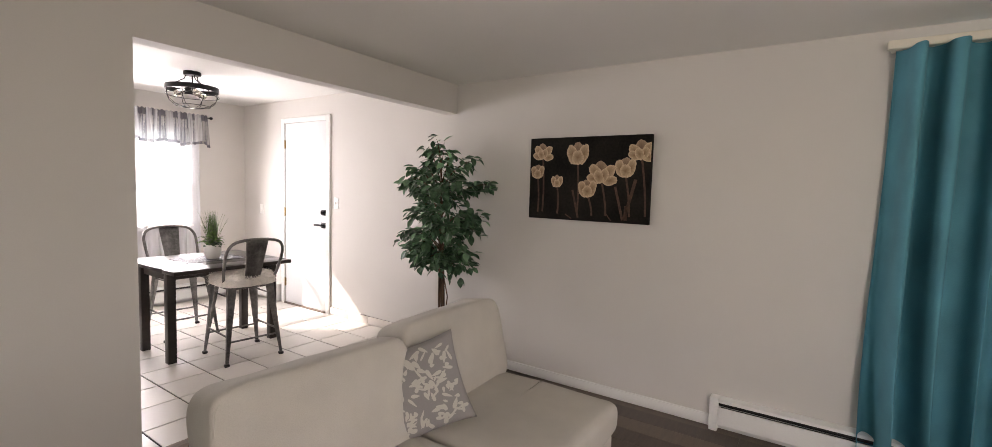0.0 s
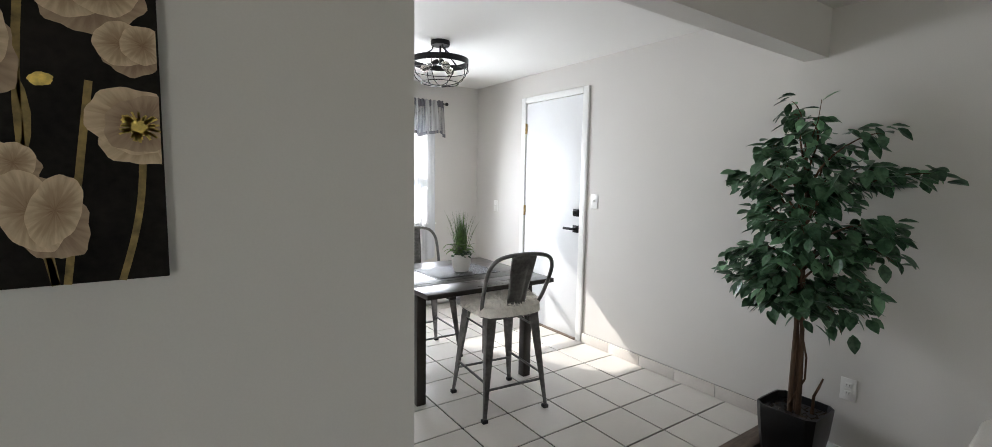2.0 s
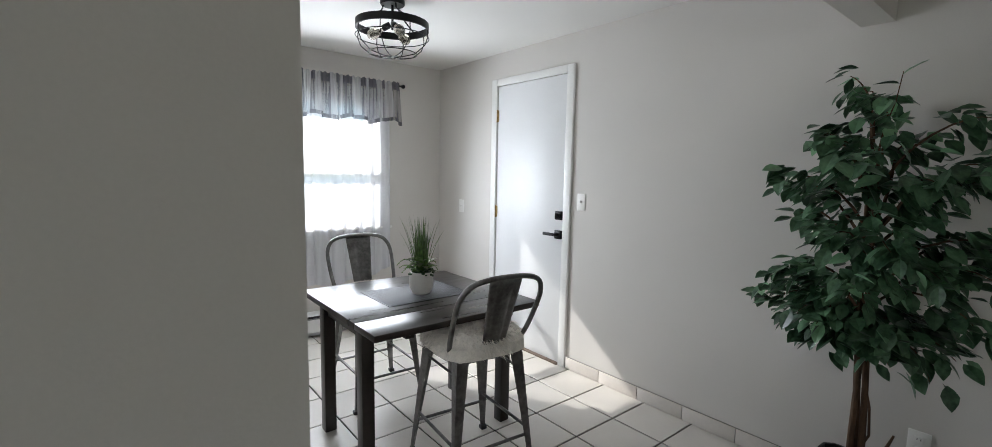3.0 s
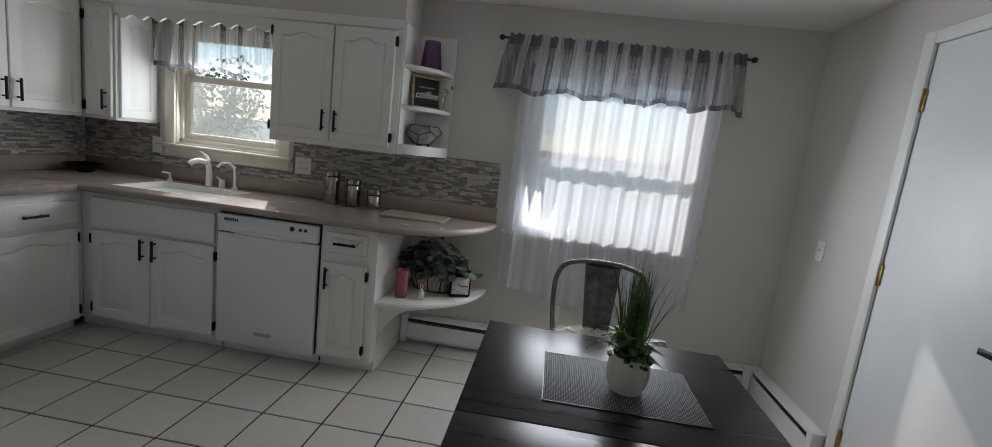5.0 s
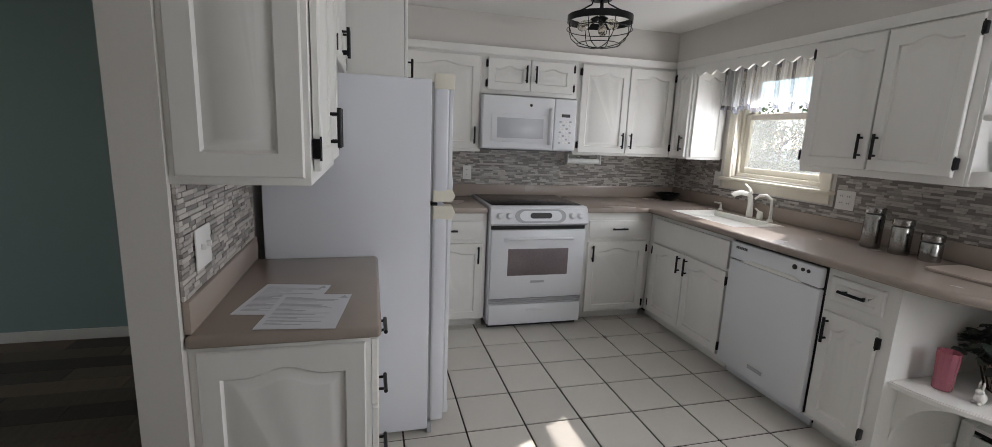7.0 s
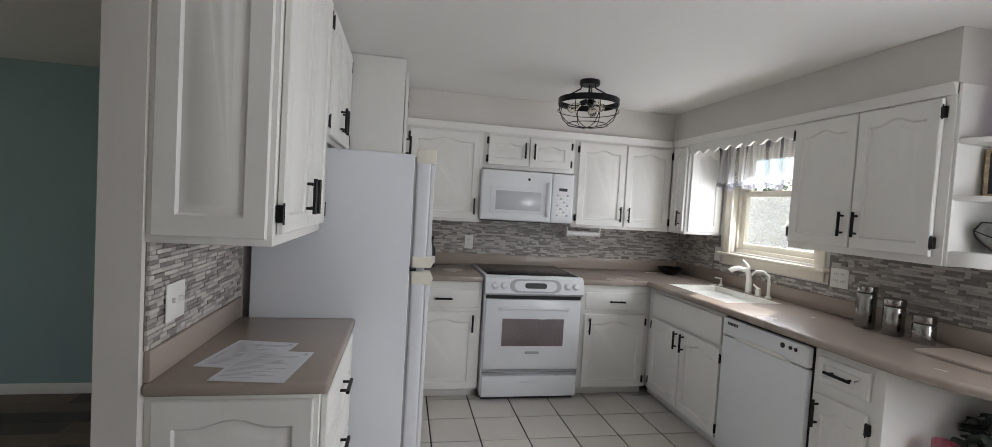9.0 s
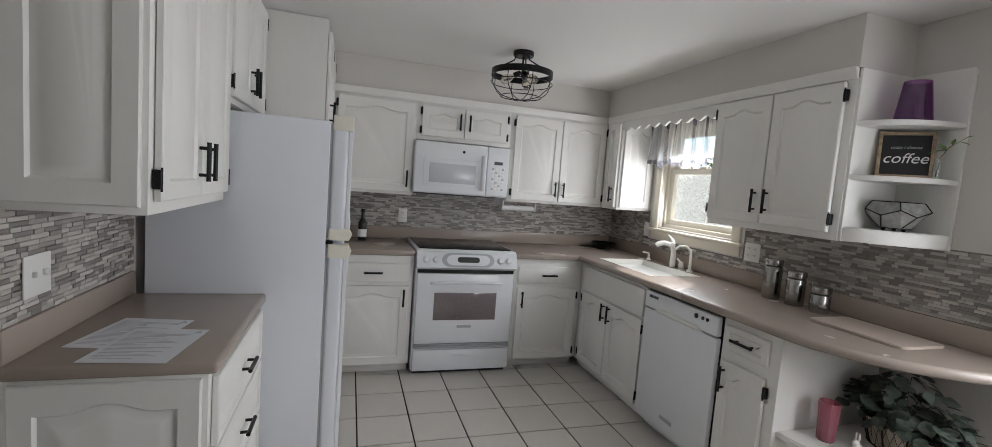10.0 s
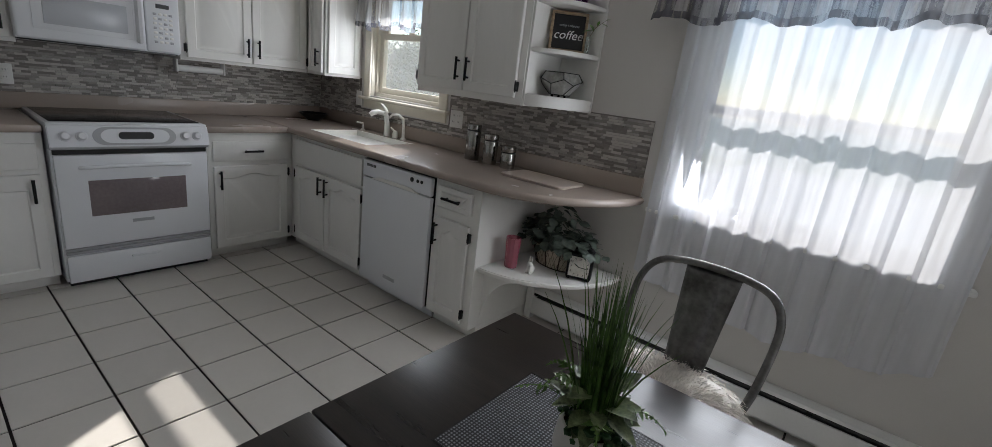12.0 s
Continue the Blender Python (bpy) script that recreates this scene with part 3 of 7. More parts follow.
for z0, z1 in ((1.33, 1.392), (1.605, 1.628), (1.845, 1.868)):
    part("shelf_board", prism(bmesh.new(), [(0.014, -0.016), (0.014, -0.325)] + arc(0.014, -0.016, 0.232, 0.309, -90, 0, 14)[1:], "z", z0, z1, bevel=0.004), CAB, sh)

# low quarter-round shelf on a scroll bracket
ls = thing("low_shelf", pose(-2.46, 0, 0), "low white quarter-round shelf under the worktop's end", "shelf")
part("board", prism(bmesh.new(), [(0.0, -0.002), (0.0, -0.60)] + arc(0.0, -0.002, 0.575, 0.598, -90, 0, 24)[1:], "z", 0.435, 0.462, bevel=0.006), CAB, ls)
part("bracket", prism(bmesh.new(), [(0.0, 0.434), (0.285, 0.434)] + [(0.285 * (1 - math.sin(radians(a))) ** 1.0 * 1.0 * math.cos(radians(a) * 0.0), 0.434 - 0.30 * (1 - math.cos(radians(a)))) for a in range(8, 90, 8)] + [(0.0, 0.13)], "y", -0.525, -0.502), CAB, ls, "white curved bracket")

# left run by the fridge: faces +y
lc = cabinet("drawer_cabinet", pose(-2.36, -2.82, 0, 0, 0, 180), 0.755, 0.47, 0, 0.88, toe=0.08,
             drawers=((0.03, 0.73, 0.645, 0.855, "panel"), (0.03, 0.73, 0.405, 0.63, "panel"), (0.03, 0.73, 0.125, 0.39, "panel")), label="white three-drawer base cabinet beside the fridge")
ep = part("end_panel", panel_front(bmesh.new(), 0.02, 0.455, 0.06, 0.865, thick=0.012), CAB, lc, "white arched end panel")
ep.matrix_basis = pose(0, 0.0, 0, 0, 0, -90) @ pose(-0.47, 0, 0)
lu = cabinet("wall_cabinet", pose(-2.34, -2.965, 0, 0, 0, 180), 0.765, 0.325, 1.315, 2.335,
             doors=((0.03, 0.38, 1.35, 2.30, "l", 1.465), (0.39, 0.74, 1.35, 2.30, "r", 1.465)), label="tall white wall cabinet over the drawer unit")
ep = part("end_panel", panel_front(bmesh.new(), 0.015, 0.31, 1.335, 2.30, thick=0.012, margin=0.06), CAB, lu, "white raised end panel")
ep.matrix_basis = pose(0, 0, 0, 0, 0, -90) @ pose(-0.325, 0, 0)
cabinet("wall_cabinet", pose(-3.11, -2.965, 0, 0, 0, 180), 0.785, 0.325, 1.72, 2.335,
        doors=((0.03, 0.39, 1.745, 2.30, "l", 1.86), (0.397, 0.755, 1.745, 2.30, "r", 1.86)), label="white two-door cabinet above the fridge")
cabinet("pantry_cabinet", pose(-3.905, -2.63, 0, 0, 0, 180), 0.75, 0.66, 0, 2.337, toe=0.1,
        doors=((0.015, 0.36, 0.12, 1.6, "r", 1.1), (0.015, 0.36, 1.65, 2.27, "r", 1.81), (0.37, 0.735, 0.12, 1.6, "r", 0), (0.37, 0.735, 1.65, 2.27, "r", 0)), label="tall white pantry cabinet beyond the fridge")

# worktops
wt = thing("worktop", pose(0, 0, 0), "taupe composite L-shaped worktop with a rounded end", "worktop")
SX0, SX1, SY0, SY1 = -4.24, -3.56, -0.54, -0.13
part("corner_slab", boxes((-4.985, SX0, -0.655, -0.001, CB, CT)), COUNTER, wt, smooth=False)
part("front_rail", boxes((SX0, SX1, -0.655, SY0, CB, CT)), COUNTER, wt, smooth=False)
part("back_rail", boxes((SX0, SX1, SY1, -0.001, CB, CT)), COUNTER, wt, smooth=False)
bm = prism(bmesh.new(), [(SX1, -0.001), (SX1, -0.655), (-2.46, -0.655)] + arc(-2.46, -0.001, 0.59, 0.654, -90, 0, 24)[1:], "z", CB, CT)
part("slab", bm, COUNTER, wt, smooth=False)
part("nosing", tube(bmesh.new(), [(-4.33, -0.652, CT - 0.021), (-2.46, -0.652, CT - 0.021)] + [(x, y, CT - 0.021) for x, y in arc(-2.46, -0.001, 0.587, 0.651, -88, 0, 24)], 0.0212, 12), COUNTER, wt, "rounded taupe front edge")
part("range_side", boxes((-4.985, -4.33, -1.208, -0.655, CB, CT), bevel=0.006), COUNTER, wt)
part("upstand", boxes((-4.985, -1.872, -0.022, -0.001, CT, 1.035), bevel=0.004), COUNTER, wt, "low taupe upstand")
part("upstand", boxes((-4.999, -4.978, -2.62, -0.022, CT, 1.035), bevel=0.004), COUNTER, wt, "low taupe upstand")
solid("worktop", boxes((-4.978, -4.33, -2.62, -1.992, CB, CT), bevel=0.01), COUNTER, "short taupe worktop between range and pantry", "worktop")
wl = thing("worktop", pose(0, 0, 0), "taupe worktop over the drawer cabinet by the fridge", "worktop")
part("slab", boxes((-3.115, -2.332, -3.288, -2.79, 0.882, 0.92), bevel=0.014, seg=3), COUNTER, wl)
part("upstand", boxes((-3.115, -2.345, -3.289, -3.270, 0.92, 1.01), bevel=0.004), COUNTER, wl, "low taupe upstand")

# ---- appliances ----
fr = thing("refrigerator", pose(-3.13, -2.56, 0), "tall white top-freezer refrigerator with yellowed handles", "refrigerator")
part("body", boxes((-0.76, 0, -0.69, 0, 0.03, 1.685), bevel=0.008), FRIDGE, fr)
for nm, a, b in (("door", 0.07, 1.14), ("freezer_door", 1.155, 1.685)):
    d = part(nm, boxes((-0.76, 0, 0.012, 0.075, a, b), bevel=0.012, seg=3), FRIDGE, fr, "white pebbled door")
    part("gasket", boxes((-0.75, -0.012, 0.0, 0.012, a + 0.01, b - 0.01)), GREYP, d, "grey door gasket")
    z0, z1 = (1.21, 1.675) if nm == "freezer_door" else (0.10, 1.075)
    bm = prism(bmesh.new(), [(0.076, z0), (0.100, z0), (0.102, z0 + 0.03), (0.096, z0 + 0.08), (0.096, z1 - 0.08), (0.102, z1 - 0.03), (0.100, z1), (0.076, z1)], "x", -0.045, -0.012, bevel=0.004)
    part("handle", bm, APPL, d, "white full-height door handle")
    e0, e1 = (1.157, 1.21) if nm == "freezer_door" else (1.075, 1.139)
    part("end_cap", prism(bmesh.new(), [(0.010, e0), (0.098, e0), (0.112, (e0 + e1) / 2), (0.098, e1), (0.010, e1)], "x", -0.052, 0.0025, bevel=0.004), CREAM, d, "yellowed cream handle end cap")
part("hinge_cap", boxes((-0.06, 0.0025, 0.010, 0.098, 1.645, 1.712), bevel=0.006), CREAM, fr, "yellowed plastic hinge cap")
part("hinge", boxes((-0.045, 0.012, 0.0, 0.03, 1.141, 1.154), bevel=0.002), BLACK, fr)
part("foot_grille", boxes((-0.75, -0.01, 0.0, 0.02, 0.0, 0.06), bevel=0.004), GREYP, fr)

st = thing("range", pose(-4.325, -1.60, 0, 0, 0, 90), "white slide-in electric range with black glass top", "range")
HW = 0.383
part("body", boxes((-HW + 0.003, HW - 0.003, 0.0, 0.64, 0.04, 0.915), bevel=0.003), APPL, st)
part("plinth", boxes((-HW + 0.02, HW - 0.02, 0.03, 0.6, 0.0, 0.04)), BLACKP, st)
part("cooktop_trim", boxes((-HW, HW, -0.005, 0.66, 0.915, 0.948), bevel=0.006), APPL, st)
part("cooktop", boxes((-HW + 0.022, HW - 0.022, 0.045, 0.63, 0.948, 0.953), bevel=0.002), COOKTOP, st, "black ceramic cooktop")
part("control_panel", prism(bmesh.new(), [(-0.02, 0.805), (-0.05, 0.825), (-0.02, 0.935), (0.02, 0.946), (0.04, 0.80)], "x", -HW, HW, bevel=0.004), APPL, st)


def on_panel(u, v, off=0.0):
    """A point on the sloped control panel: u across, v up it from 0 to 1."""
    a, b = Vector((0, -0.05, 0.825)), Vector((0, -0.02, 0.935))
    n = Vector((0, -(b.z - a.z), b.y - a.y)).normalized()
    return a.lerp(b, v) + Vector((u, 0, 0)) + n * off


def panel_pad(hw, v0, v1, off, r):
    vm, vh = (v0 + v1) / 2, (v1 - v0) / 2
    outline = [(hw - r + r * math.cos(a), vm + vh * math.sin(a)) for a in [math.pi * (i / 12 - 0.5) for i in range(13)]]
    outline += [(-x, v) for x, v in outline[::-1]]
    bm = bmesh.new()
    lo = [bm.verts.new(on_panel(u, v, -0.004)) for u, v in outline]
    hi = [bm.verts.new(on_panel(u, v, off)) for u, v in outline]
    bm.faces.new(hi)
    for i in range(len(lo)):
        bm.faces.new((lo[i], lo[(i + 1) % len(lo)], hi[(i + 1) % len(lo)], hi[i]))
    return bm


part("display_surround", panel_pad(0.20, 0.06, 0.94, 0.004, 0.06), GREYP, st, "grey oval display surround")
part("keypad", panel_pad(0.165, 0.16, 0.84, 0.007, 0.05), APPL, st)
part("display", panel_pad(0.085, 0.34, 0.70, 0.010, 0.02), BLACKP, st, "black oven display")
for u in (-0.315, -0.245, 0.25, 0.315):
    nrm = (on_panel(0, 0.5, 1) - on_panel(0, 0.5, 0)).normalized()
    bm = lathe_along(bmesh.new(), on_panel(u, 0.5), nrm, [(0.027, -0.002), (0.027, 0.006), (0.022, 0.010), (0.020, 0.024), (0.016, 0.028)], 18)
    part("knob", bm, APPL, st, "white control knob")
od = part("oven_door", boxes((-HW + 0.012, HW - 0.012, -0.03, 0.0, 0.245, 0.775), bevel=0.008), APPL, st, "white oven door")
part("door_gap", boxes((-HW + 0.012, HW - 0.012, -0.012, 0.0, 0.777, 0.805)), BLACKP, st)
part("door_window", boxes((-0.24, 0.24, -0.033, -0.028, 0.425, 0.632), bevel=0.002), OVENGLASS, od, "smoked oven window")
part("handle", tube(bmesh.new(), [(-0.27, -0.03, 0.705), (-0.25, -0.052, 0.71), (-0.12, -0.062, 0.716), (0.12, -0.062, 0.716), (0.25, -0.052, 0.71), (0.27, -0.03, 0.705)], 0.011, 12), APPL, od, "white bowed oven handle")
part("badge", boxes((-0.055, 0.055, -0.0325, -0.0295, 0.365, 0.385), bevel=0.001), GREYP, od, "small grey badge")
part("trim_strip", boxes((-HW + 0.012, HW - 0.012, -0.022, 0.0, 0.205, 0.222), (-HW + 0.012, HW - 0.012, -0.022, 0.0, 0.226, 0.240), bevel=0.003), GREYP, st)
dw = part("drawer", boxes((-HW + 0.012, HW - 0.012, -0.026, 0.0, 0.035, 0.195), bevel=0.008), APPL, st, "white storage drawer")
part("handle", boxes((-0.075, 0.075, -0.036, -0.025, 0.145, 0.158), bevel=0.004), APPL, dw)

mw = thing("microwave", pose(-4.60, -1.627, 1.345, 0, 0, 90), "white over-range microwave oven", "microwave")
part("body", boxes((-0.380, 0.380, 0.0, 0.395, 0.008, 0.408), bevel=0.004), APPL, mw)
part("vent", boxes((-0.375, 0.375, 0.02, 0.38, 0.0, 0.01)), BLACKP, mw)
md = part("door", boxes((-0.380, 0.195, -0.028, 0.0, 0.012, 0.408), bevel=0.012, seg=3), APPL, mw, "white microwave door")
part("door_frame", boxes((-0.31, 0.135, -0.032, -0.027, 0.065, 0.275), bevel=0.004), APPL, md)
part("door_window", boxes((-0.265, 0.105, -0.035, -0.030, 0.095, 0.245), bevel=0.002), MWGLASS, md, "grey microwave window")
part("handle", prism(bmesh.new(), [(0.145, -0.028), (0.155, -0.058), (0.170, -0.062), (0.178, -0.028)], "z", 0.05, 0.33, bevel=0.004), APPL, md)
part("badge", lathe_along(bmesh.new(), (-0.0, -0.028, 0.345), (0, -1, 0), [(0.011, 0), (0.011, 0.002), (0.007, 0.0025)], 16), BLACK, md, "small round dark badge")
mp = part("control_panel", boxes((0.198, 0.380, -0.026, 0.0, 0.012, 0.408), bevel=0.010, seg=3), APPL, mw)
part("display", boxes((0.255, 0.325, -0.028, -0.025, 0.268, 0.292)), BLACKP, mp, "black clock display")
for i in range(7):
    for j in range(4):
        part("button", boxes((0.238 + j * 0.028, 0.257 + j * 0.028, -0.0275, -0.0255, 0.065 + i * 0.027, 0.079 + i * 0.027), bevel=0.001), PLATE if (i + j) % 3 else GREYP, mp)

dwm = thing("dishwasher", pose(-3.12, -0.62, 0), "white built-in dishwasher under the taupe worktop", "dishwasher")
part("body", boxes((-0.315, 0.315, 0.0, 0.58, 0.09, CB - 0.004)), BLACKP, dwm)
dd = part("door", boxes((-0.312, 0.312, -0.03, 0.0, 0.085, 0.765), bevel=0.006), APPL, dwm, "white dishwasher door")
part("badge", boxes((-0.06, 0.05, -0.0325, -0.0295, 0.155, 0.178), bevel=0.001), GREYP, dd, "small grey badge")
cp = part("control_panel", boxes((-0.312, 0.312, -0.034, 0.0, 0.772, 0.878), bevel=0.010, seg=3), APPL, dwm)
part("handle_recess", prism(bmesh.new(), [(-0.22, 0.768), (-0.14, 0.79), (0.16, 0.79), (0.22, 0.768)], "y", -0.038, -0.03, bevel=0.002), PLATE, cp)
for i in range(7):
    part("vent_slot", boxes((-0.265 + i * 0.013, -0.257 + i * 0.013, -0.0365, -0.033, 0.84, 0.856)), BLACKP, cp)
for u, r in ((0.155, 0.014), (0.205, 0.010), (0.238, 0.010)):
    part("button", lathe_along(bmesh.new(), (u, -0.034, 0.842), (0, -1, 0), [(r, -0.001), (r, 0.004), (r * 0.7, 0.006)], 14), BLACKP, cp, "round black control")
part("kick_plate", boxes((-0.313, 0.313, 0.055, 0.07, 0.004, 0.088), bevel=0.002), APPL, dwm, "recessed white kick plate")

# ---- curtains ----
def gather(u, folds, amp, seed=0.0):
    return amp * (math.sin(u * folds * 2 * math.pi + seed) + 0.45 * math.sin(u * folds * 4.7 * math.pi + 1.3 + seed))


def rod(name, x0, x1, y, z, label):
    r = thing(name, pose((x0 + x1) / 2, y, z), label, "curtain rod")
    h = (x1 - x0) / 2
    part("bar", tube(bmesh.new(), [(-h, 0, 0), (h, 0, 0)], 0.007, 10), BLACK, r)
    for s in (-1, 1):
        part("finial", lathe_along(bmesh.new(), (s * h, 0, 0), (s, 0, 0), [(0.006, 0), (0.006, 0.008), (0.013, 0.012), (0.018, 0.024), (0.016, 0.036), (0.006, 0.044)], 14), BLACK, r, "black ball finial")
        part("bracket", tube(bmesh.new(), [(s * (h - 0.03), 0, 0), (s * (h - 0.03), -y, 0)], 0.005, 8), BLACK, r)
    return r


rod("curtain_rod", -1.93, -0.46, -0.08, 2.125, "black curtain rod with ball finials")
rod("curtain_rod", -4.355, -3.385, -0.045, 2.03, "thin black rod over the sink window")


def hem(x):
    return 0.43 + 0.28 * (x + 1.13) ** 2 + 0.012 * math.sin(x * 19)


def sheer_pt(u, v):
    x = -1.80 + 1.245 * u
    z = hem(x) + (1.99 - hem(x)) * v
    spread = 1 + 0.25 * (1 - v)
    return (x + 0.012 * math.sin(u * 61) * (1 - v) + 0.02 * (u - 0.5) * (1 - v), -0.062 + gather(u, 11, 0.0105 * spread) + 0.004 * math.sin(v * 7 + u * 9), z)


sc = thing("sheer_curtain", pose(0, 0, 0), "long white sheer voile curtain over the dining window", "curtain")
part("voile", sheet(bmesh.new(), 150, 12, sheer_pt), SHEER, sc)
part("hem", sheet(bmesh.new(), 150, 1, lambda u, v: (lambda p: (p[0], p[1] - 0.0015, p[2] - 0.0 + 0.03 * v))(sheer_pt(u, 0.0))), SHEER, sc)


def valance(x0, x1, y, z0, z1, folds, stripes, flares, label, drop=0.045):
    """A gathered sheer valance of alternate grey and white stripes, doubled at header and hem."""
    v_thing = thing("valance", pose(0, 0, 0), label, "valance")
    cuts = [0.0]
    for w in stripes:
        cuts.append(cuts[-1] + w)
    total, tall = cuts[-1], z1 - z0

    def pt(u, v):
        low = z0 + 0.017 * math.sin(u * 29) + 0.007 * math.sin(u * 67 + 1)
        out = (flares[1] * max(0, u * 2 - 1) ** 3 - flares[0] * max(0, 1 - u * 2) ** 3) * max(0.0, 1 - v) ** 0.8
        deep = 0.012 + 0.034 * max(0.0, 1 - v)
        crimp = 0.0045 * math.sin(u * folds * 19) * v ** 3
        return (x0 + (x1 - x0) * u + out + 0.010 * math.sin(u * folds * 4.1 + 2) * (1 - v), y - 0.022 + gather(u, folds * 0.62, deep * 0.8, 0.7) * (0.8 + 0.2 * math.sin(u * 13)) + crimp, low + (z1 - low) * v + 0.004 * math.sin(u * folds * 11) * v ** 6)
    h, d = 1 - drop / tall, 0.032 / tall
    for i, w in enumerate(stripes):
        a, b = cuts[i] / total, cuts[i + 1] / total
        n = max(5, round((b - a) * folds * 14))
        grey = i % 2 == 0
        s = part("stripe", sheet(bmesh.new(), n, 9, lambda u, v: pt(a + (b - a) * u, d + (h - d) * v)), VAL_GREY if grey else VAL_WHITE, v_thing, "grey sheer stripe" if grey else "white sheer stripe")
        part("header", sheet(bmesh.new(), n, 4, lambda u, v: pt(a + (b - a) * u, h + (1.07 - h) * v)), VAL_HEM if grey else VAL_WHITE, s, "doubled gathered header")
        part("hem", sheet(bmesh.new(), n, 2, lambda u, v: pt(a + (b - a) * u, d * v)), VAL_HEM if grey else VAL_GREY, s, "doubled hem")
    return v_thing


valance(-1.905, -0.485, -0.088, 1.80, 2.125, 18, (1.1, 0.45, 0.8, 0.6, 0.55, 0.45, 0.75, 0.8, 0.4, 0.3, 0.85, 0.7, 0.35, 0.5, 0.9, 0.55, 0.35, 0.35, 0.75, 0.9, 0.5, 0.35, 0.8, 0.6, 0.3, 0.7, 0.9), (0.085, 0.035), "grey and white striped sheer valance over the dining window")
valance(-4.40, -3.345, -0.06, 1.715, 2.03, 13, (0.5, 1.3, 0.25, 0.6, 0.2, 1.4, 0.3, 0.7, 0.25, 1.3, 0.3, 1.0, 0.4), (0.0, 0.0), "short white and grey striped valance over the sink", 0.03)

# teal curtain in the living room
tc = thing("curtain", pose(0, 0, 0), "long teal curtain hanging beside the living room window", "curtain")


def teal_pt(u, v):
    y = -6.285 - 0.70 * u + (0.012 + 0.02 * math.sin(v * 5)) * (1 - v) * (1 - 1.6 * u)
    w = math.sin(u * 5.2 * 2 * math.pi + 0.9 * math.sin(v * 2.2) + 0.7 * math.sin(u * 9))
    fold = math.copysign(abs(w) ** 0.55, w)
    return (-0.135 + 0.10 * (1.12 - 0.30 * v) * (fold + 0.16 * math.sin(u * 37 + v * 3)) - 0.012 * math.sin(v * 6 + u * 8), y + 0.022 * math.cos(u * 10.4 * math.pi) * (1 - 0.6 * v), FLOOR_L + 0.015 + (2.135 - FLOOR_L) * v)


part("cloth", sheet(bmesh.new(), 170, 26, teal_pt), TEAL, tc)
part("header", sheet(bmesh.new(), 170, 1, lambda u, v: (lambda p: (p[0] - 0.003, p[1], p[2] - 0.04 + 0.04 * v))(teal_pt(u, 1.0))), TEAL, tc)
cr = thing("curtain_track", pose(0, -7.44, 2.165), "cream painted curtain track on the living room wall", "curtain track")
part("rail", boxes((-0.115, -0.07, -1.20, 1.20, -0.012, 0.03), bevel=0.006), IVORY, cr)
part("mount", boxes((-0.072, 0.0, -1.18, -1.15, -0.01, 0.026), (-0.072, 0.0, 1.15, 1.18, -0.01, 0.026), bevel=0.002), IVORY, cr)

# ---- baseboard heaters ----


def heater(m, length, label):
    """Local axes: along x from 0 to length, wall at y = 0, front to -y."""
    h = thing("baseboard_heater", m, label, "heater", "baseboard heaters")
    part("back", boxes((0, length, -0.012, 0, 0.0, 0.205)), TRIM, h)
    part("front_panel", prism(bmesh.new(), [(-0.062, 0.035), (-0.070, 0.045), (-0.066, 0.150), (-0.058, 0.152), (-0.058, 0.035)], "x", 0.05, length - 0.05), TRIM, h)
    part("hood", prism(bmesh.new(), [(-0.012, 0.205), (-0.058, 0.196), (-0.066, 0.182), (-0.061, 0.180), (-0.053, 0.190), (-0.012, 0.198)], "x", 0.05, length - 0.05), TRIM, h)
    # black here puts the shade of the slot under the hood into the blade
    part("damper", boxes((0.05, length - 0.05, -0.056, -0.050, 0.160, 0.178), bevel=0.001), BLACKP, h, "thin damper blade blackened as the slot's shade")
    part("fins", boxes((0.06, length - 0.06, -0.05, -0.013, 0.06, 0.14)), BLACKP, h, "dark heating fins")
    for a, b in ((0.0, 0.05), (length - 0.05, length)):
        part("end_cap", boxes((a, b, -0.073, 0.0, 0.0, 0.209), bevel=0.006), TRIM, h)
    return h


heater(pose(-2.455, 0, 0.002), 2.38, "white baseboard heater under the dining window")
heater(pose(0, 0, 0.002, 0, 0, -90) @ pose(0.0, 0, 0), 0.80, "short white baseboard heater beside the entry door")
heater(pose(0, -5.52, FLOOR_L, 0, 0, -90), 2.9, "white baseboard heater along the living room wall")


# ---- outlets and switches ----
def plate(name, m, w, kinds, label):
    """A wall plate in the local x-z plane that faces -y."""
    p = thing(name, m, label, "outlet" if "outlet" in name else "switch")
    part("plate", boxes((-w / 2, w / 2, -0.006, 0, -0.058, 0.058), bevel=0.003), PLATE, p)
    n = len(kinds)
    for i, k in enumerate(kinds):
        x = (i - (n - 1) / 2) * 0.046
        if k == "o":
            for z in (-0.021, 0.021):
                s = part("socket", boxes((x - 0.016, x + 0.016, -0.009, -0.005, z - 0.014, z + 0.014), bevel=0.003), PLATE, p)
                for dx in (-0.006, 0.006):
                    part("slot", boxes((x + dx - 0.0012, x + dx + 0.0012, -0.0095, -0.0088, z - 0.001, z + 0.008)), BLACKP, s)
        else:
            part("toggle", boxes((x - 0.005, x + 0.005, -0.018, -0.005, -0.004, 0.012), bevel=0.002), PLATE, p)
    return p


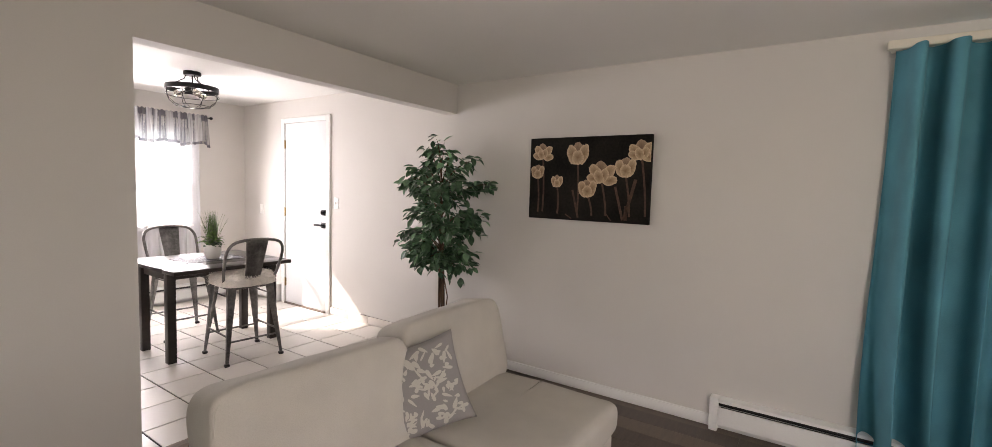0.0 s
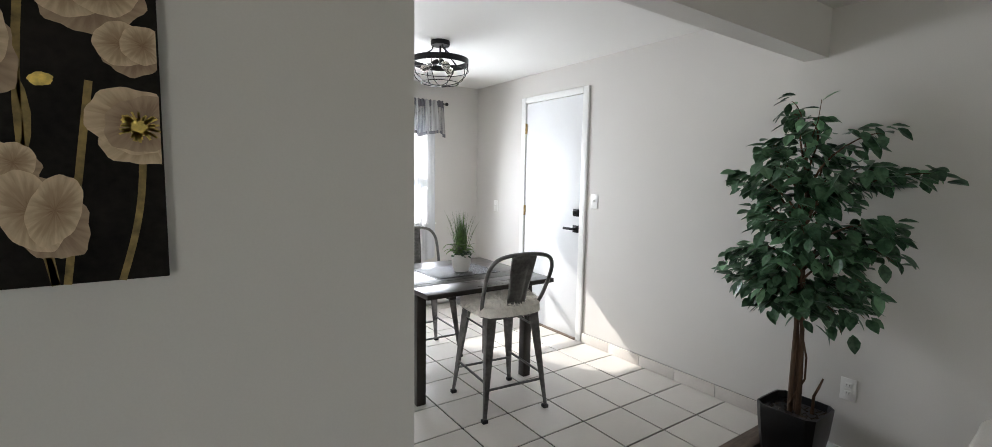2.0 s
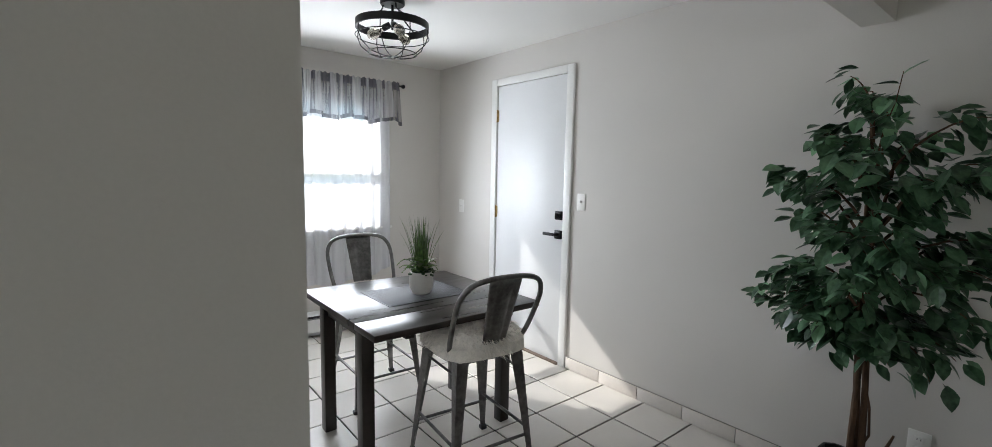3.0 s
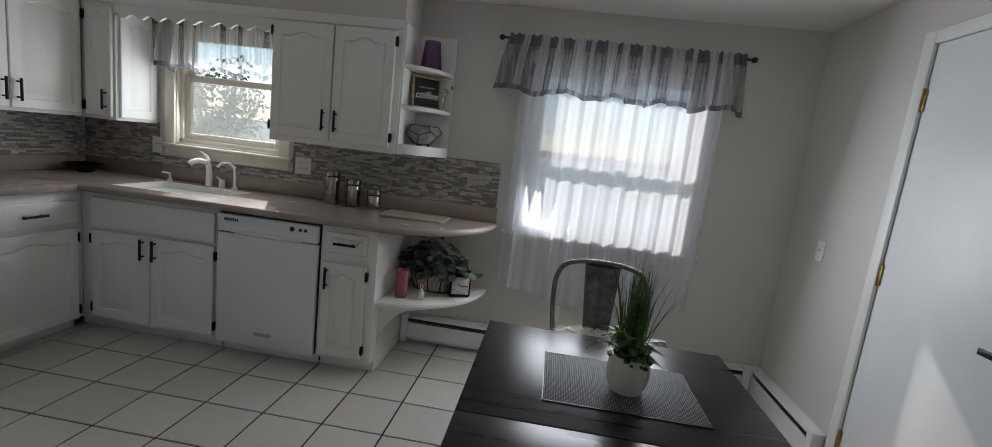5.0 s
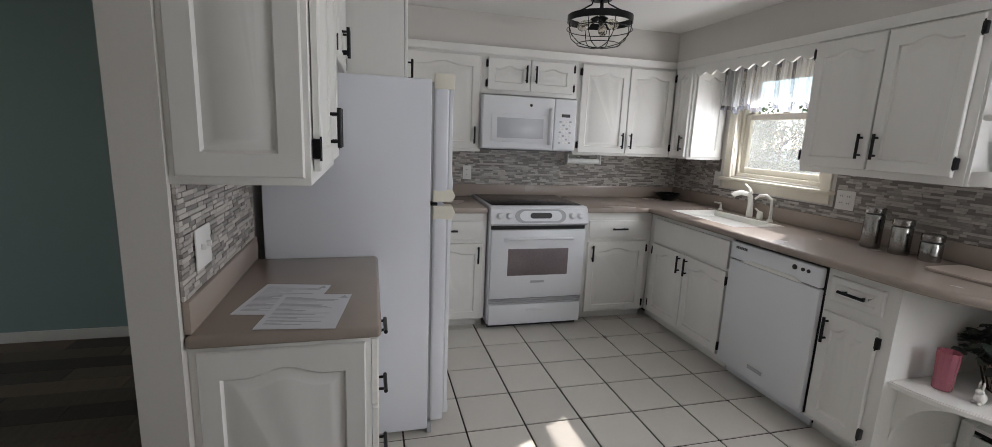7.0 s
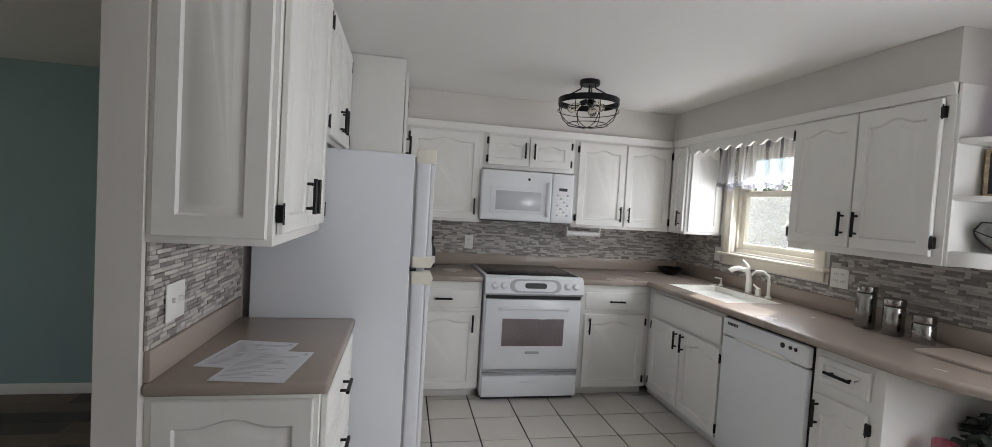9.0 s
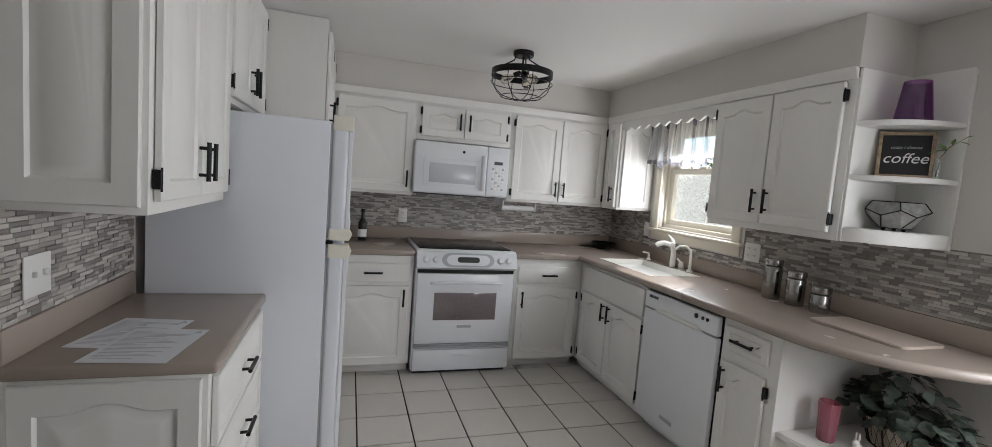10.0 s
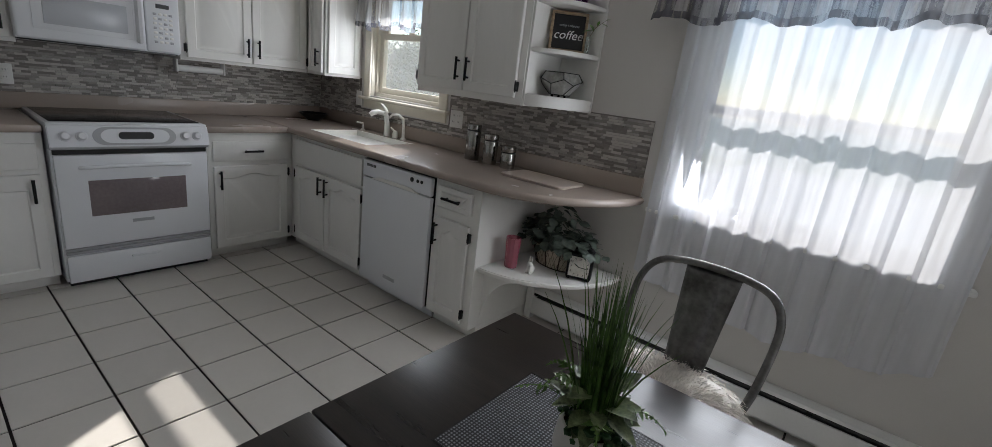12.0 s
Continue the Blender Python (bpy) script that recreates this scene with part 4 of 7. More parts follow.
plate("wall_outlet", pose(-3.27, -0.012, 1.155), 0.118, "oo", "white double outlet on the mosaic backsplash")
plate("wall_outlet", pose(-4.988, -2.03, 1.135, 0, 0, 90), 0.072, "o", "white outlet on the backsplash beside the range")
plate("wall_switch", pose(-2.494, -3.278, 1.123, 0, 0, 180), 0.118, "ss", "white double switch plate on the mosaic backsplash")
plate("wall_switch", pose(-4.40, -0.012, 1.175), 0.072, "s", "white switch plate beside the sink window")
plate("wall_switch", pose(0, -1.80, 1.20, 0, 0, -90), 0.072, "s", "white light switch beside the entry door")
plate("wall_switch", pose(0, -0.385, 1.08, 0, 0, -90), 0.072, "s", "white wall plate between window and door")
plate("wall_outlet", pose(0, -3.62, 0.33, 0, 0, -90), 0.072, "o", "white outlet behind the potted ficus")
plate("wall_outlet", pose(-3.05, -3.40, 0.33), 0.072, "o", "white outlet under the poppy canvas")
plate("wall_outlet", pose(-4.75, -5.36, 0.30, 0, 0, 90), 0.072, "o", "white outlet on the shaded living room wall")
plate("wall_outlet", pose(-1.395, 0, 0.36), 0.072, "o", "white outlet under the dining window")

# ---- ceiling lamps ----
BULB = bpy.data.materials.new("bulb_glass")
BULB.use_nodes = True
BULB.node_tree.nodes["Principled BSDF"].inputs["Base Color"].default_value = (0.85, 0.80, 0.70, 1)
BULB.node_tree.nodes["Principled BSDF"].inputs["Roughness"].default_value = 0.08
BULB.node_tree.nodes["Principled BSDF"].inputs["Transmission Weight"].default_value = 0.85


def cage_lamp(x, y):
    """A flush cage lamp; local z = 0 is the ceiling."""
    L = thing("ceiling_lamp", pose(x, y, CEIL_K), "black iron cage ceiling lamp with three bare bulbs", "ceiling lamp", "cage lamps")
    part("canopy", lathe(bmesh.new(), [(0.066, 0.0), (0.068, -0.004), (0.068, -0.026), (0.064, -0.032)], 28), BLACK, L)
    part("stem", tube(bmesh.new(), [(0, 0, -0.03), (0, 0, -0.165)], 0.007, 8), BLACK, L)
    bm = bmesh.new()
    sides = 40
    prof = [(0.203, -0.125), (0.203, -0.165), (0.197, -0.165), (0.197, -0.125)]
    rings = [[bm.verts.new((r * math.cos(2 * math.pi * k / sides), r * math.sin(2 * math.pi * k / sides), z)) for k in range(sides)] for r, z in prof]
    for i in range(4):
        for k in range(sides):
            bm.faces.new((rings[i][k], rings[i][(k + 1) % sides], rings[(i + 1) % 4][(k + 1) % sides], rings[(i + 1) % 4][k]))
    part("ring", bm, BLACK, L, "flat black iron ring")
    for k in range(3):
        a = 2 * math.pi * k / 3 + 0.4
        c, s = math.cos(a), math.sin(a)
        part("arm", tube(bmesh.new(), [(0.05 * c, 0.05 * s, -0.028), (0.06 * c, 0.06 * s, -0.06), (0.13 * c, 0.13 * s, -0.10), (0.192 * c, 0.192 * s, -0.13)], 0.0045, 8), BLACK, L)
        sock = part("socket", lathe_along(bmesh.new(), (0.012 * c, 0.012 * s, -0.135), (c, s, -0.55), [(0.016, 0.0), (0.018, 0.02), (0.018, 0.045), (0.014, 0.05)], 14), BLACK, L)
        part("bulb", lathe_along(bmesh.new(), (0.055 * c, 0.055 * s, -0.16), (c, s, -0.55), [(0.012, 0.0), (0.014, 0.012), (0.026, 0.035), (0.031, 0.058), (0.027, 0.08), (0.012, 0.093), (0.003, 0.096)], 16), BULB, sock, "clear filament bulb")
    for k in range(8):
        a = 2 * math.pi * k / 8
        c, s = math.cos(a), math.sin(a)
        part("cage_wire", tube(bmesh.new(), [(0.2 * c, 0.2 * s, -0.165), (0.203 * c, 0.203 * s, -0.205), (0.185 * c, 0.185 * s, -0.25), (0.13 * c, 0.13 * s, -0.295), (0.06 * c, 0.06 * s, -0.31), (0.0, 0.0, -0.312)], 0.0028, 6), BLACK, L)
    for r, z in ((0.203, -0.205), (0.135, -0.293)):
        part("cage_hoop", tube(bmesh.new(), [(r * math.cos(2 * math.pi * k / 36), r * math.sin(2 * math.pi * k / 36), z) for k in range(36)], 0.0028, 6, closed=True), BLACK, L)
    return L


cage_lamp(-1.21, -1.41)
cage_lamp(-3.93, -1.42)

# ---- dining set ----
tb = thing("dining_table", pose(-1.2475, -1.7675, 0), "dark espresso wooden dining table with a leaf seam", "table")
hx, y0, y1 = 0.4575, -0.4525, 0.4525
part("tabletop", boxes((-hx, hx, -0.2445, y1, 0.705, 0.735), bevel=0.004), DARKWOOD, tb)
part("leaf", boxes((-hx, hx, y0, -0.2475, 0.705, 0.735), bevel=0.004), DARKWOOD, tb, "dark wooden table leaf")
part("apron", boxes((-0.40, 0.42, -0.205, -0.185, 0.635, 0.705), (-0.40, 0.42, 0.265, 0.285, 0.635, 0.705), (-0.40, -0.38, -0.185, 0.265, 0.635, 0.705), (0.40, 0.42, -0.185, 0.265, 0.635, 0.705), bevel=0.002), DARKWOOD, tb)
for x in (-0.28, 0.28):
    part("slide", boxes((x - 0.02, x + 0.02, y0 + 0.03, 0.25, 0.680, 0.705), bevel=0.002), DARKWOOD, tb, "leaf slide under the top")
for x in (-0.392, 0.415):
    for y in (-0.215, 0.26):
        part("leg", boxes((x - 0.03, x + 0.03, y - 0.03, y + 0.03, 0.0, 0.705), bevel=0.004), DARKWOOD, tb)

WEAVE = bpy.data.materials.new("woven_mat")
WEAVE.use_nodes = True
wn2, wl2 = WEAVE.node_tree.nodes, WEAVE.node_tree.links
wtc = wn2.new("ShaderNodeTexCoord")
wsum = wn2.new("ShaderNodeMath")
wsum.operation = "MULTIPLY"
for i, ax in enumerate("XY"):
    w = wn2.new("ShaderNodeTexWave")
    w.bands_direction = ax
    w.inputs["Scale"].default_value, w.inputs["Distortion"].default_value = 42, 0.6
    wl2.new(wtc.outputs["Object"], w.inputs[0])
    wl2.new(w.outputs[1], wsum.inputs[i])
wnz = wn2.new("ShaderNodeTexNoise")
wnz.inputs["Scale"].default_value = 170
wl2.new(wtc.outputs["Object"], wnz.inputs[0])
wmix = wn2.new("ShaderNodeMath")
wmix.operation = "MULTIPLY"
wl2.new(wsum.outputs[0], wmix.inputs[0])
wl2.new(wnz.outputs[0], wmix.inputs[1])
wr = wn2.new("ShaderNodeValToRGB")
wr.color_ramp.elements[0].color, wr.color_ramp.elements[1].color = (0.02, 0.021, 0.024, 1), (0.36, 0.37, 0.40, 1)
wr.color_ramp.elements[0].position, wr.color_ramp.elements[1].position = 0.02, 0.5
wl2.new(wmix.outputs[0], wr.inputs[0])
wl2.new(wr.outputs[0], wn2["Principled BSDF"].inputs["Base Color"])
wn2["Principled BSDF"].inputs["Roughness"].default_value = 0.6
wbp = wn2.new("ShaderNodeBump")
wbp.inputs["Strength"].default_value, wbp.inputs["Distance"].default_value = 0.6, 0.002
wl2.new(wsum.outputs[0], wbp.inputs["Height"])
wl2.new(wbp.outputs[0], wn2["Principled BSDF"].inputs["Normal"])
pm = thing("placemat", pose(-1.232, -1.719, 0.7352), "grey and black woven placemat on the table", "placemat")
part("weave", boxes((-0.239, 0.239, -0.168, 0.168, 0.0, 0.003), bevel=0.001), WEAVE, pm)
part("edging", boxes((-0.242, 0.242, -0.171, -0.168, 0.0, 0.0034), (-0.242, 0.242, 0.168, 0.171, 0.0, 0.0034), (-0.242, -0.239, -0.168, 0.168, 0.0, 0.0034), (0.239, 0.242, -0.168, 0.168, 0.0, 0.0034)), BLACKP, pm, "dark stitched edge")

rng = random.Random(5)


def blade(bm, base, tip, w, bend=0.0, segs=4):
    """A thin, tapered, bowed strip from base to tip."""
    base, tip = Vector(base), Vector(tip)
    d = tip - base
    side = d.cross(Vector((rng.uniform(-1, 1), rng.uniform(-1, 1), 0.3))).normalized() * w / 2
    prev = None
    for i in range(segs + 1):
        u = i / segs
        p = base + d * u + Vector((d.x, d.y, 0)) * bend * (u * u - u) + Vector((0, 0, abs(bend) * d.length * 0.5 * (u - u * u)))
        k = side * (1 - 0.93 * u * u)
        cur = (bm.verts.new(p - k), bm.verts.new(p + k))
        if prev:
            bm.faces.new((prev[0], prev[1], cur[1], cur[0]))
        prev = cur
    return bm


def fur_pad(parent, z, r=0.212):
    bm = bmesh.new()
    prof = [(0.02, z), (r * 0.86, z - 0.015), (r, z - 0.005), (r * 0.98, z + 0.045), (r * 0.72, z + 0.074), (0.02, z + 0.080)]
    lathe(bm, prof, 30)
    for v in bm.verts:
        f = (abs(v.co.x) ** 4 + abs(v.co.y) ** 4) ** 0.25 / max(1e-4, math.hypot(v.co.x, v.co.y))
        v.co.x, v.co.y = v.co.x / max(f, 0.75), v.co.y / max(f, 0.75)
        v.co.z += 0.006 * noise.noise(v.co * 18)
    pad = part("seat_pad", bm, FUR, parent, "white sheepskin seat pad")
    bm = bmesh.new()
    for _ in range(7000):
        a, k = rng.uniform(0, 2 * math.pi), math.sqrt(rng.random())
        rr = r * k * 1.05
        c, s = math.cos(a), math.sin(a)
        zz = z + 0.076 - 0.075 * max(0, k - 0.70) / 0.30 * rng.random()
        out = 0.006 + 0.016 * k
        b0 = (rr * c, rr * s, zz)
        blade(bm, b0, (rr * c + out * c + rng.uniform(-0.012, 0.012), rr * s + out * s + rng.uniform(-0.012, 0.012), zz + 0.026 * (1 - k * 1.7) + rng.uniform(-0.010, 0.012)), 0.0035, segs=2)
    part("fleece", bm, FUR, pad, "long white wool tufts", smooth=False)
    return pad


def metal_chair(m):
    """Faces +y; origin on the floor under the middle of the seat."""
    c = thing("dining_chair", m, "gunmetal metal counter chair with white sheepskin pad", "chair", "chairs at the table")
    part("seat", boxes((-0.17, 0.17, -0.165, 0.165, 0.592, 0.606), (-0.165, 0.165, -0.16, 0.16, 0.565, 0.593), bevel=0.010, seg=3), GUNMETAL, c)
    for sx in (-1, 1):
        for sy in (-1, 1):
            t, b = Vector((sx * 0.140, sy * 0.135, 0.585)), Vector((sx * 0.207, sy * 0.215, 0.0))
            bm = bmesh.new()
            prev = None
            for i in range(9):
                u = i / 8
                p = t.lerp(b, u)
                w = 0.022 * (1 - u) ** 1.1 + 0.0098
                ring = [bm.verts.new((p.x + dx * w * sx, p.y + dy * w * sy, p.z)) for dx, dy in ((1, 1), (1, -0.2), (0.75, -1), (0.55, -0.25), (-0.25, 0.55), (-1, 0.75), (-0.2, 1))]
                if prev:
                    for k in range(7):
                        bm.faces.new((prev[k], prev[(k + 1) % 7], ring[(k + 1) % 7], ring[k]))
                else:
                    bm.faces.new(ring)
                prev = ring
            bm.faces.new(prev[::-1])
            leg = part("leg", bm, GUNMETAL, c, "tapered pressed-metal leg")
            part("foot", boxes((b.x - 0.017, b.x + 0.017, b.y - 0.017, b.y + 0.017, 0.0, 0.022), bevel=0.005), BLACKP, leg, "black rubber foot")
    for z, k in ((0.175, 0.79), (0.175, -0.79)):
        part("stretcher", tube(bmesh.new(), [(-0.186, 0.19 * (1 if k > 0 else -1), z), (0.186, 0.19 * (1 if k > 0 else -1), z)], 0.0075, 8), GUNMETAL, c)
    for s in (-1, 1):
        part("stretcher", tube(bmesh.new(), [(s * 0.186, -0.19, 0.215), (s * 0.186, 0.19, 0.215)], 0.0075, 8), GUNMETAL, c)
        part("seat_brace", tube(bmesh.new(), [(s * 0.150, -0.15, 0.505), (s * 0.150, 0.15, 0.505)], 0.006, 8), GUNMETAL, c)
    pts = [(-0.175, -0.10, 0.585), (-0.20, -0.155, 0.68), (-0.212, -0.215, 0.81), (-0.205, -0.247, 0.885), (-0.17, -0.268, 0.935), (-0.10, -0.277, 0.957), (0, -0.28, 0.963)]
    pts += [(-x, y, z) for x, y, z in pts[-2::-1]]
    fine = []
    for i in range(len(pts) - 1):
        p0, p1, p2, p3 = (Vector(pts[max(0, min(len(pts) - 1, i + k))]) for k in (-1, 0, 1, 2))
        for j in range(5):
            u = j / 5
            fine.append(0.5 * ((2 * p1) + (p2 - p0) * u + (2 * p0 - 5 * p1 + 4 * p2 - p3) * u * u + (3 * p1 - p0 - 3 * p2 + p3) * u ** 3))
    part("back_hoop", tube(bmesh.new(), fine + [Vector(pts[-1])], 0.0115, 12), GUNMETAL, c, "bent round-tube back hoop")
    bm = bmesh.new()
    sheet(bm, 14, 10, lambda u, v: ((u - 0.5) * (0.105 + 0.062 * v), -0.163 - 0.113 * v - 0.014 * math.cos((u - 0.5) * math.pi) + 0.006 * (abs(abs(u - 0.5) - 0.24) < 0.05) * (0.12 < v < 0.86), 0.575 + 0.383 * v))
    sp = part("back_splat", bm, GUNMETAL, c, "flared pressed-metal back splat")
    md = sp.modifiers.new("thickness", "SOLIDIFY")
    md.thickness = 0.003
    fur_pad(c, 0.600)
    return c


ch = metal_chair(pose(-1.203, -2.193, 0, 0, 0, -5.5))
copy_thing(ch, pose(-1.248, -1.235, 0, 0, 0, 178))

# potted table plant
CERAMIC = mat("white_ceramic", (0.72, 0.70, 0.66), 0.45, var=0.03)
GRASS = mat("grass_blade", (0.05, 0.13, 0.025), 0.5, var=0.4, scale=30, color2=(0.14, 0.28, 0.06))
FERN = mat("fern_leaf", (0.07, 0.18, 0.03), 0.5, var=0.3, scale=30, color2=(0.22, 0.40, 0.10))
VEINED = mat("veined_leaf", (0.035, 0.11, 0.03), 0.45, var=0.5, scale=28, fine=150, color2=(0.36, 0.46, 0.22))
SUCC = mat("succulent", (0.025, 0.075, 0.025), 0.4, var=0.3, scale=40)
pp = thing("potted_plant", pose(-1.218, -1.748, 0.7385), "artificial grass and fern arrangement in a white ceramic pot", "plant")
part("pot", lathe(bmesh.new(), [(0.040, 0.0), (0.048, 0.004), (0.062, 0.035), (0.066, 0.065), (0.062, 0.105), (0.057, 0.118), (0.053, 0.118), (0.055, 0.10)], 30), CERAMIC, pp, "white rounded ceramic pot")
part("soil", lathe(bmesh.new(), [(0.002, 0.098), (0.055, 0.10), (0.05, 0.103)], 20), SOIL, pp)
bm = bmesh.new()
for _ in range(190):
    a, r0 = rng.uniform(0, 6.283), 0.032 * math.sqrt(rng.random())
    out = rng.uniform(0.01, 0.055) if rng.random() < 0.85 else rng.uniform(0.07, 0.13)
    h = rng.uniform(0.27, 0.42)
    blade(bm, (r0 * math.cos(a), r0 * math.sin(a), 0.10), (out * math.cos(a), out * math.sin(a), h), 0.0042, bend=0.4, segs=5)
part("grass", bm, GRASS, pp, "tall thin green grass blades")


def frond(bm, base, a, length, rise, leaf=0.03, pairs=13):
    c, s = math.cos(a), math.sin(a)
    prev = Vector(base)
    for i in range(1, pairs + 1):
        u = i / pairs
        p = Vector(base) + Vector((c * length * u, s * length * u, rise * math.sin(u * 2.4)))
        w = leaf * math.sin(min(1, u * 1.15 + 0.12) * math.pi) + 0.004
        for sd in (-1, 1):
            tip = p + Vector((-s * sd * w + c * w * 0.35, c * sd * w + s * w * 0.35, -0.004))
            blade(bm, p, tip, 0.009, segs=2)
        tube(bm, [prev, p], 0.0011, 4)
        prev = p


for a, ln, rs in ((2.9, 0.13, 0.09), (3.5, 0.15, 0.06), (3.9, 0.11, 0.11), (0.3, 0.12, 0.07), (5.2, 0.10, 0.06), (1.4, 0.11, 0.08), (2.3, 0.12, 0.05)):
    bm = bmesh.new()
    frond(bm, (0, 0, 0.10), a, ln, rs)
    part("fern_frond", bm, FERN, pp, "light green fern frond")


def leaf_mesh(bm, m, length, width, fold=0.25):
    """A pointed oval leaf along local +x, folded about its midrib."""
    prof = [(0.0, 0.04), (0.18, 0.62), (0.42, 1.0), (0.68, 0.78), (0.87, 0.36), (1.0, 0.0)]
    mid, lf, rt = [], [], []
    for u, w in prof:
        droop = -0.12 * u * u * length
        mid.append(bm.verts.new(m @ Vector((u * length, 0, droop))))
        if 0 < w:
            lf.append(bm.verts.new(m @ Vector((u * length, w * width / 2, droop + fold * w * width / 2))))
            rt.append(bm.verts.new(m @ Vector((u * length, -w * width / 2, droop + fold * w * width / 2))))
    for i in range(5):
        if i < 4:
            bm.faces.new((mid[i], mid[i + 1], lf[i + 1], lf[i]))
            bm.faces.new((mid[i + 1], mid[i], rt[i], rt[i + 1]))
        else:
            bm.faces.new((mid[4], mid[5], lf[4]))
            bm.faces.new((mid[5], mid[4], rt[4]))
    return bm


for k in range(26):
    a = k * 2.4 + rng.uniform(-0.3, 0.3)
    bm = leaf_mesh(bmesh.new(), pose(0.02 * math.cos(a), 0.02 * math.sin(a), 0.11 + rng.uniform(0, 0.075)) @ pose(0, 0, 0, 0, 0, math.degrees(a)) @ pose(0, 0, 0, 0, rng.uniform(-40, 5), 0), rng.uniform(0.055, 0.085), rng.uniform(0.030, 0.042))
    part("broad_leaf", bm, VEINED, pp, "pale-veined broad green leaf")
bm = bmesh.new()
for _ in range(80):
    a, r0 = rng.uniform(0, 6.283), rng.uniform(0.03, 0.066)
    bmesh.ops.create_icosphere(bm, subdivisions=1, radius=rng.uniform(0.007, 0.012), matrix=pose(r0 * math.cos(a), r0 * math.sin(a), 0.112 + rng.uniform(-0.012, 0.03)) @ Matrix.Diagonal((1, 1, 0.75, 1)))
part("succulent", bm, SUCC, pp, "dark green bead succulents")

# ---- sofa ----


def pillow_bm(w, d, h, e=0.28, nu=48, nv=24, rough=0.006, seed=0.0, flat=0.45, tall=0.55):
    """A soft rounded cushion round the origin: w along x, d along y, h along z."""
    def sp(c, k):
        return math.copysign(abs(c) ** k, c)
    bm = bmesh.new()
    sheet(bm, nu, nv, lambda u, v: (0, 0, 0))
    bm.verts.ensure_lookup_table()
    i = 0
    for iu in range(nu + 1):
        for iv in range(nv + 1):
            a, b = 2 * math.pi * iu / nu, math.pi * (iv / nv - 0.5)
            p = Vector((w / 2 * sp(math.cos(b), flat) * sp(math.cos(a), e), d / 2 * sp(math.cos(b), flat) * sp(math.sin(a), e), h / 2 * sp(math.sin(b), tall)))
            p += Vector((1, 1, 1)) * rough * noise.noise(p * 7 + Vector((seed, 0, 0)))
            bm.verts[i].co = p
            i += 1
    bmesh.ops.remove_doubles(bm, verts=bm.verts, dist=0.0006)
    return bm


sf = thing("sofa", pose(-1.70, -4.75, FLOOR_L), "armless cream linen two-seat sofa with loose back cushions", "sofa")
part("base", boxes((-0.83, 0.83, -0.44, 0.42, 0.09, 0.22), bevel=0.03, seg=3), SOFA, sf)
part("back_frame", boxes((-0.85, 0.85, 0.33, 0.45, 0.10, 0.56), bevel=0.035, seg=3), SOFA, sf)
for x in (-0.76, 0.76):
    for y in (-0.38, 0.36):
        part("leg", boxes((x - 0.025, x + 0.025, y - 0.025, y + 0.025, 0.0, 0.09), bevel=0.004), DARKWOOD, sf)
for i, x in enumerate((-0.42, 0.42)):
    cu = part("seat_cushion", pillow_bm(0.835, 0.88, 0.20, 0.12, rough=0.008, seed=i * 3, flat=0.22, tall=0.5), SOFA, sf)
    cu.matrix_basis = pose(x, -0.035, 0.30)
    bc = part("back_cushion", pillow_bm(0.825, 0.22, 0.475, 0.16, rough=0.014, seed=9 + i * 4, flat=0.20, tall=0.36), SOFA, sf)
    bc.matrix_basis = pose(x, 0.285 + 0.055 * i, 0.555 + 0.022 * i, -14, 0, -3 + 5 * i)
    part("welt", tube(bmesh.new(), [(-0.40 * math.copysign(abs(math.cos(t)) ** 0.2, -math.cos(t)), -0.095, 0.215 * math.copysign(abs(math.sin(t)) ** 0.3, math.sin(t))) for t in [2 * math.pi * k / 64 for k in range(64)]], 0.004, 6, closed=True), SOFA, bc)

PILLOW = mat("grey_print_cloth", (0.30, 0.285, 0.28), 0.9, var=0.05, fine=200, bump=0.25)
PRINTC = mat("pale_print", (0.56, 0.54, 0.49), 0.9, var=0.06, fine=200, bump=0.25)
pl = thing("throw_pillow", pose(-1.70, -4.60, 0.515, -18, -14, -34) @ Matrix.Scale(0.9, 4), "grey cushion printed with pale leaves and birds", "cushion")
prng = random.Random(11)


def swell(x, z, h=0.225):
    """Half the cushion's thickness at x, z."""
    return 0.075 * (max(0.0, (1 - (x / h) ** 2)) * max(0.0, (1 - (z / h) ** 2))) ** 0.36


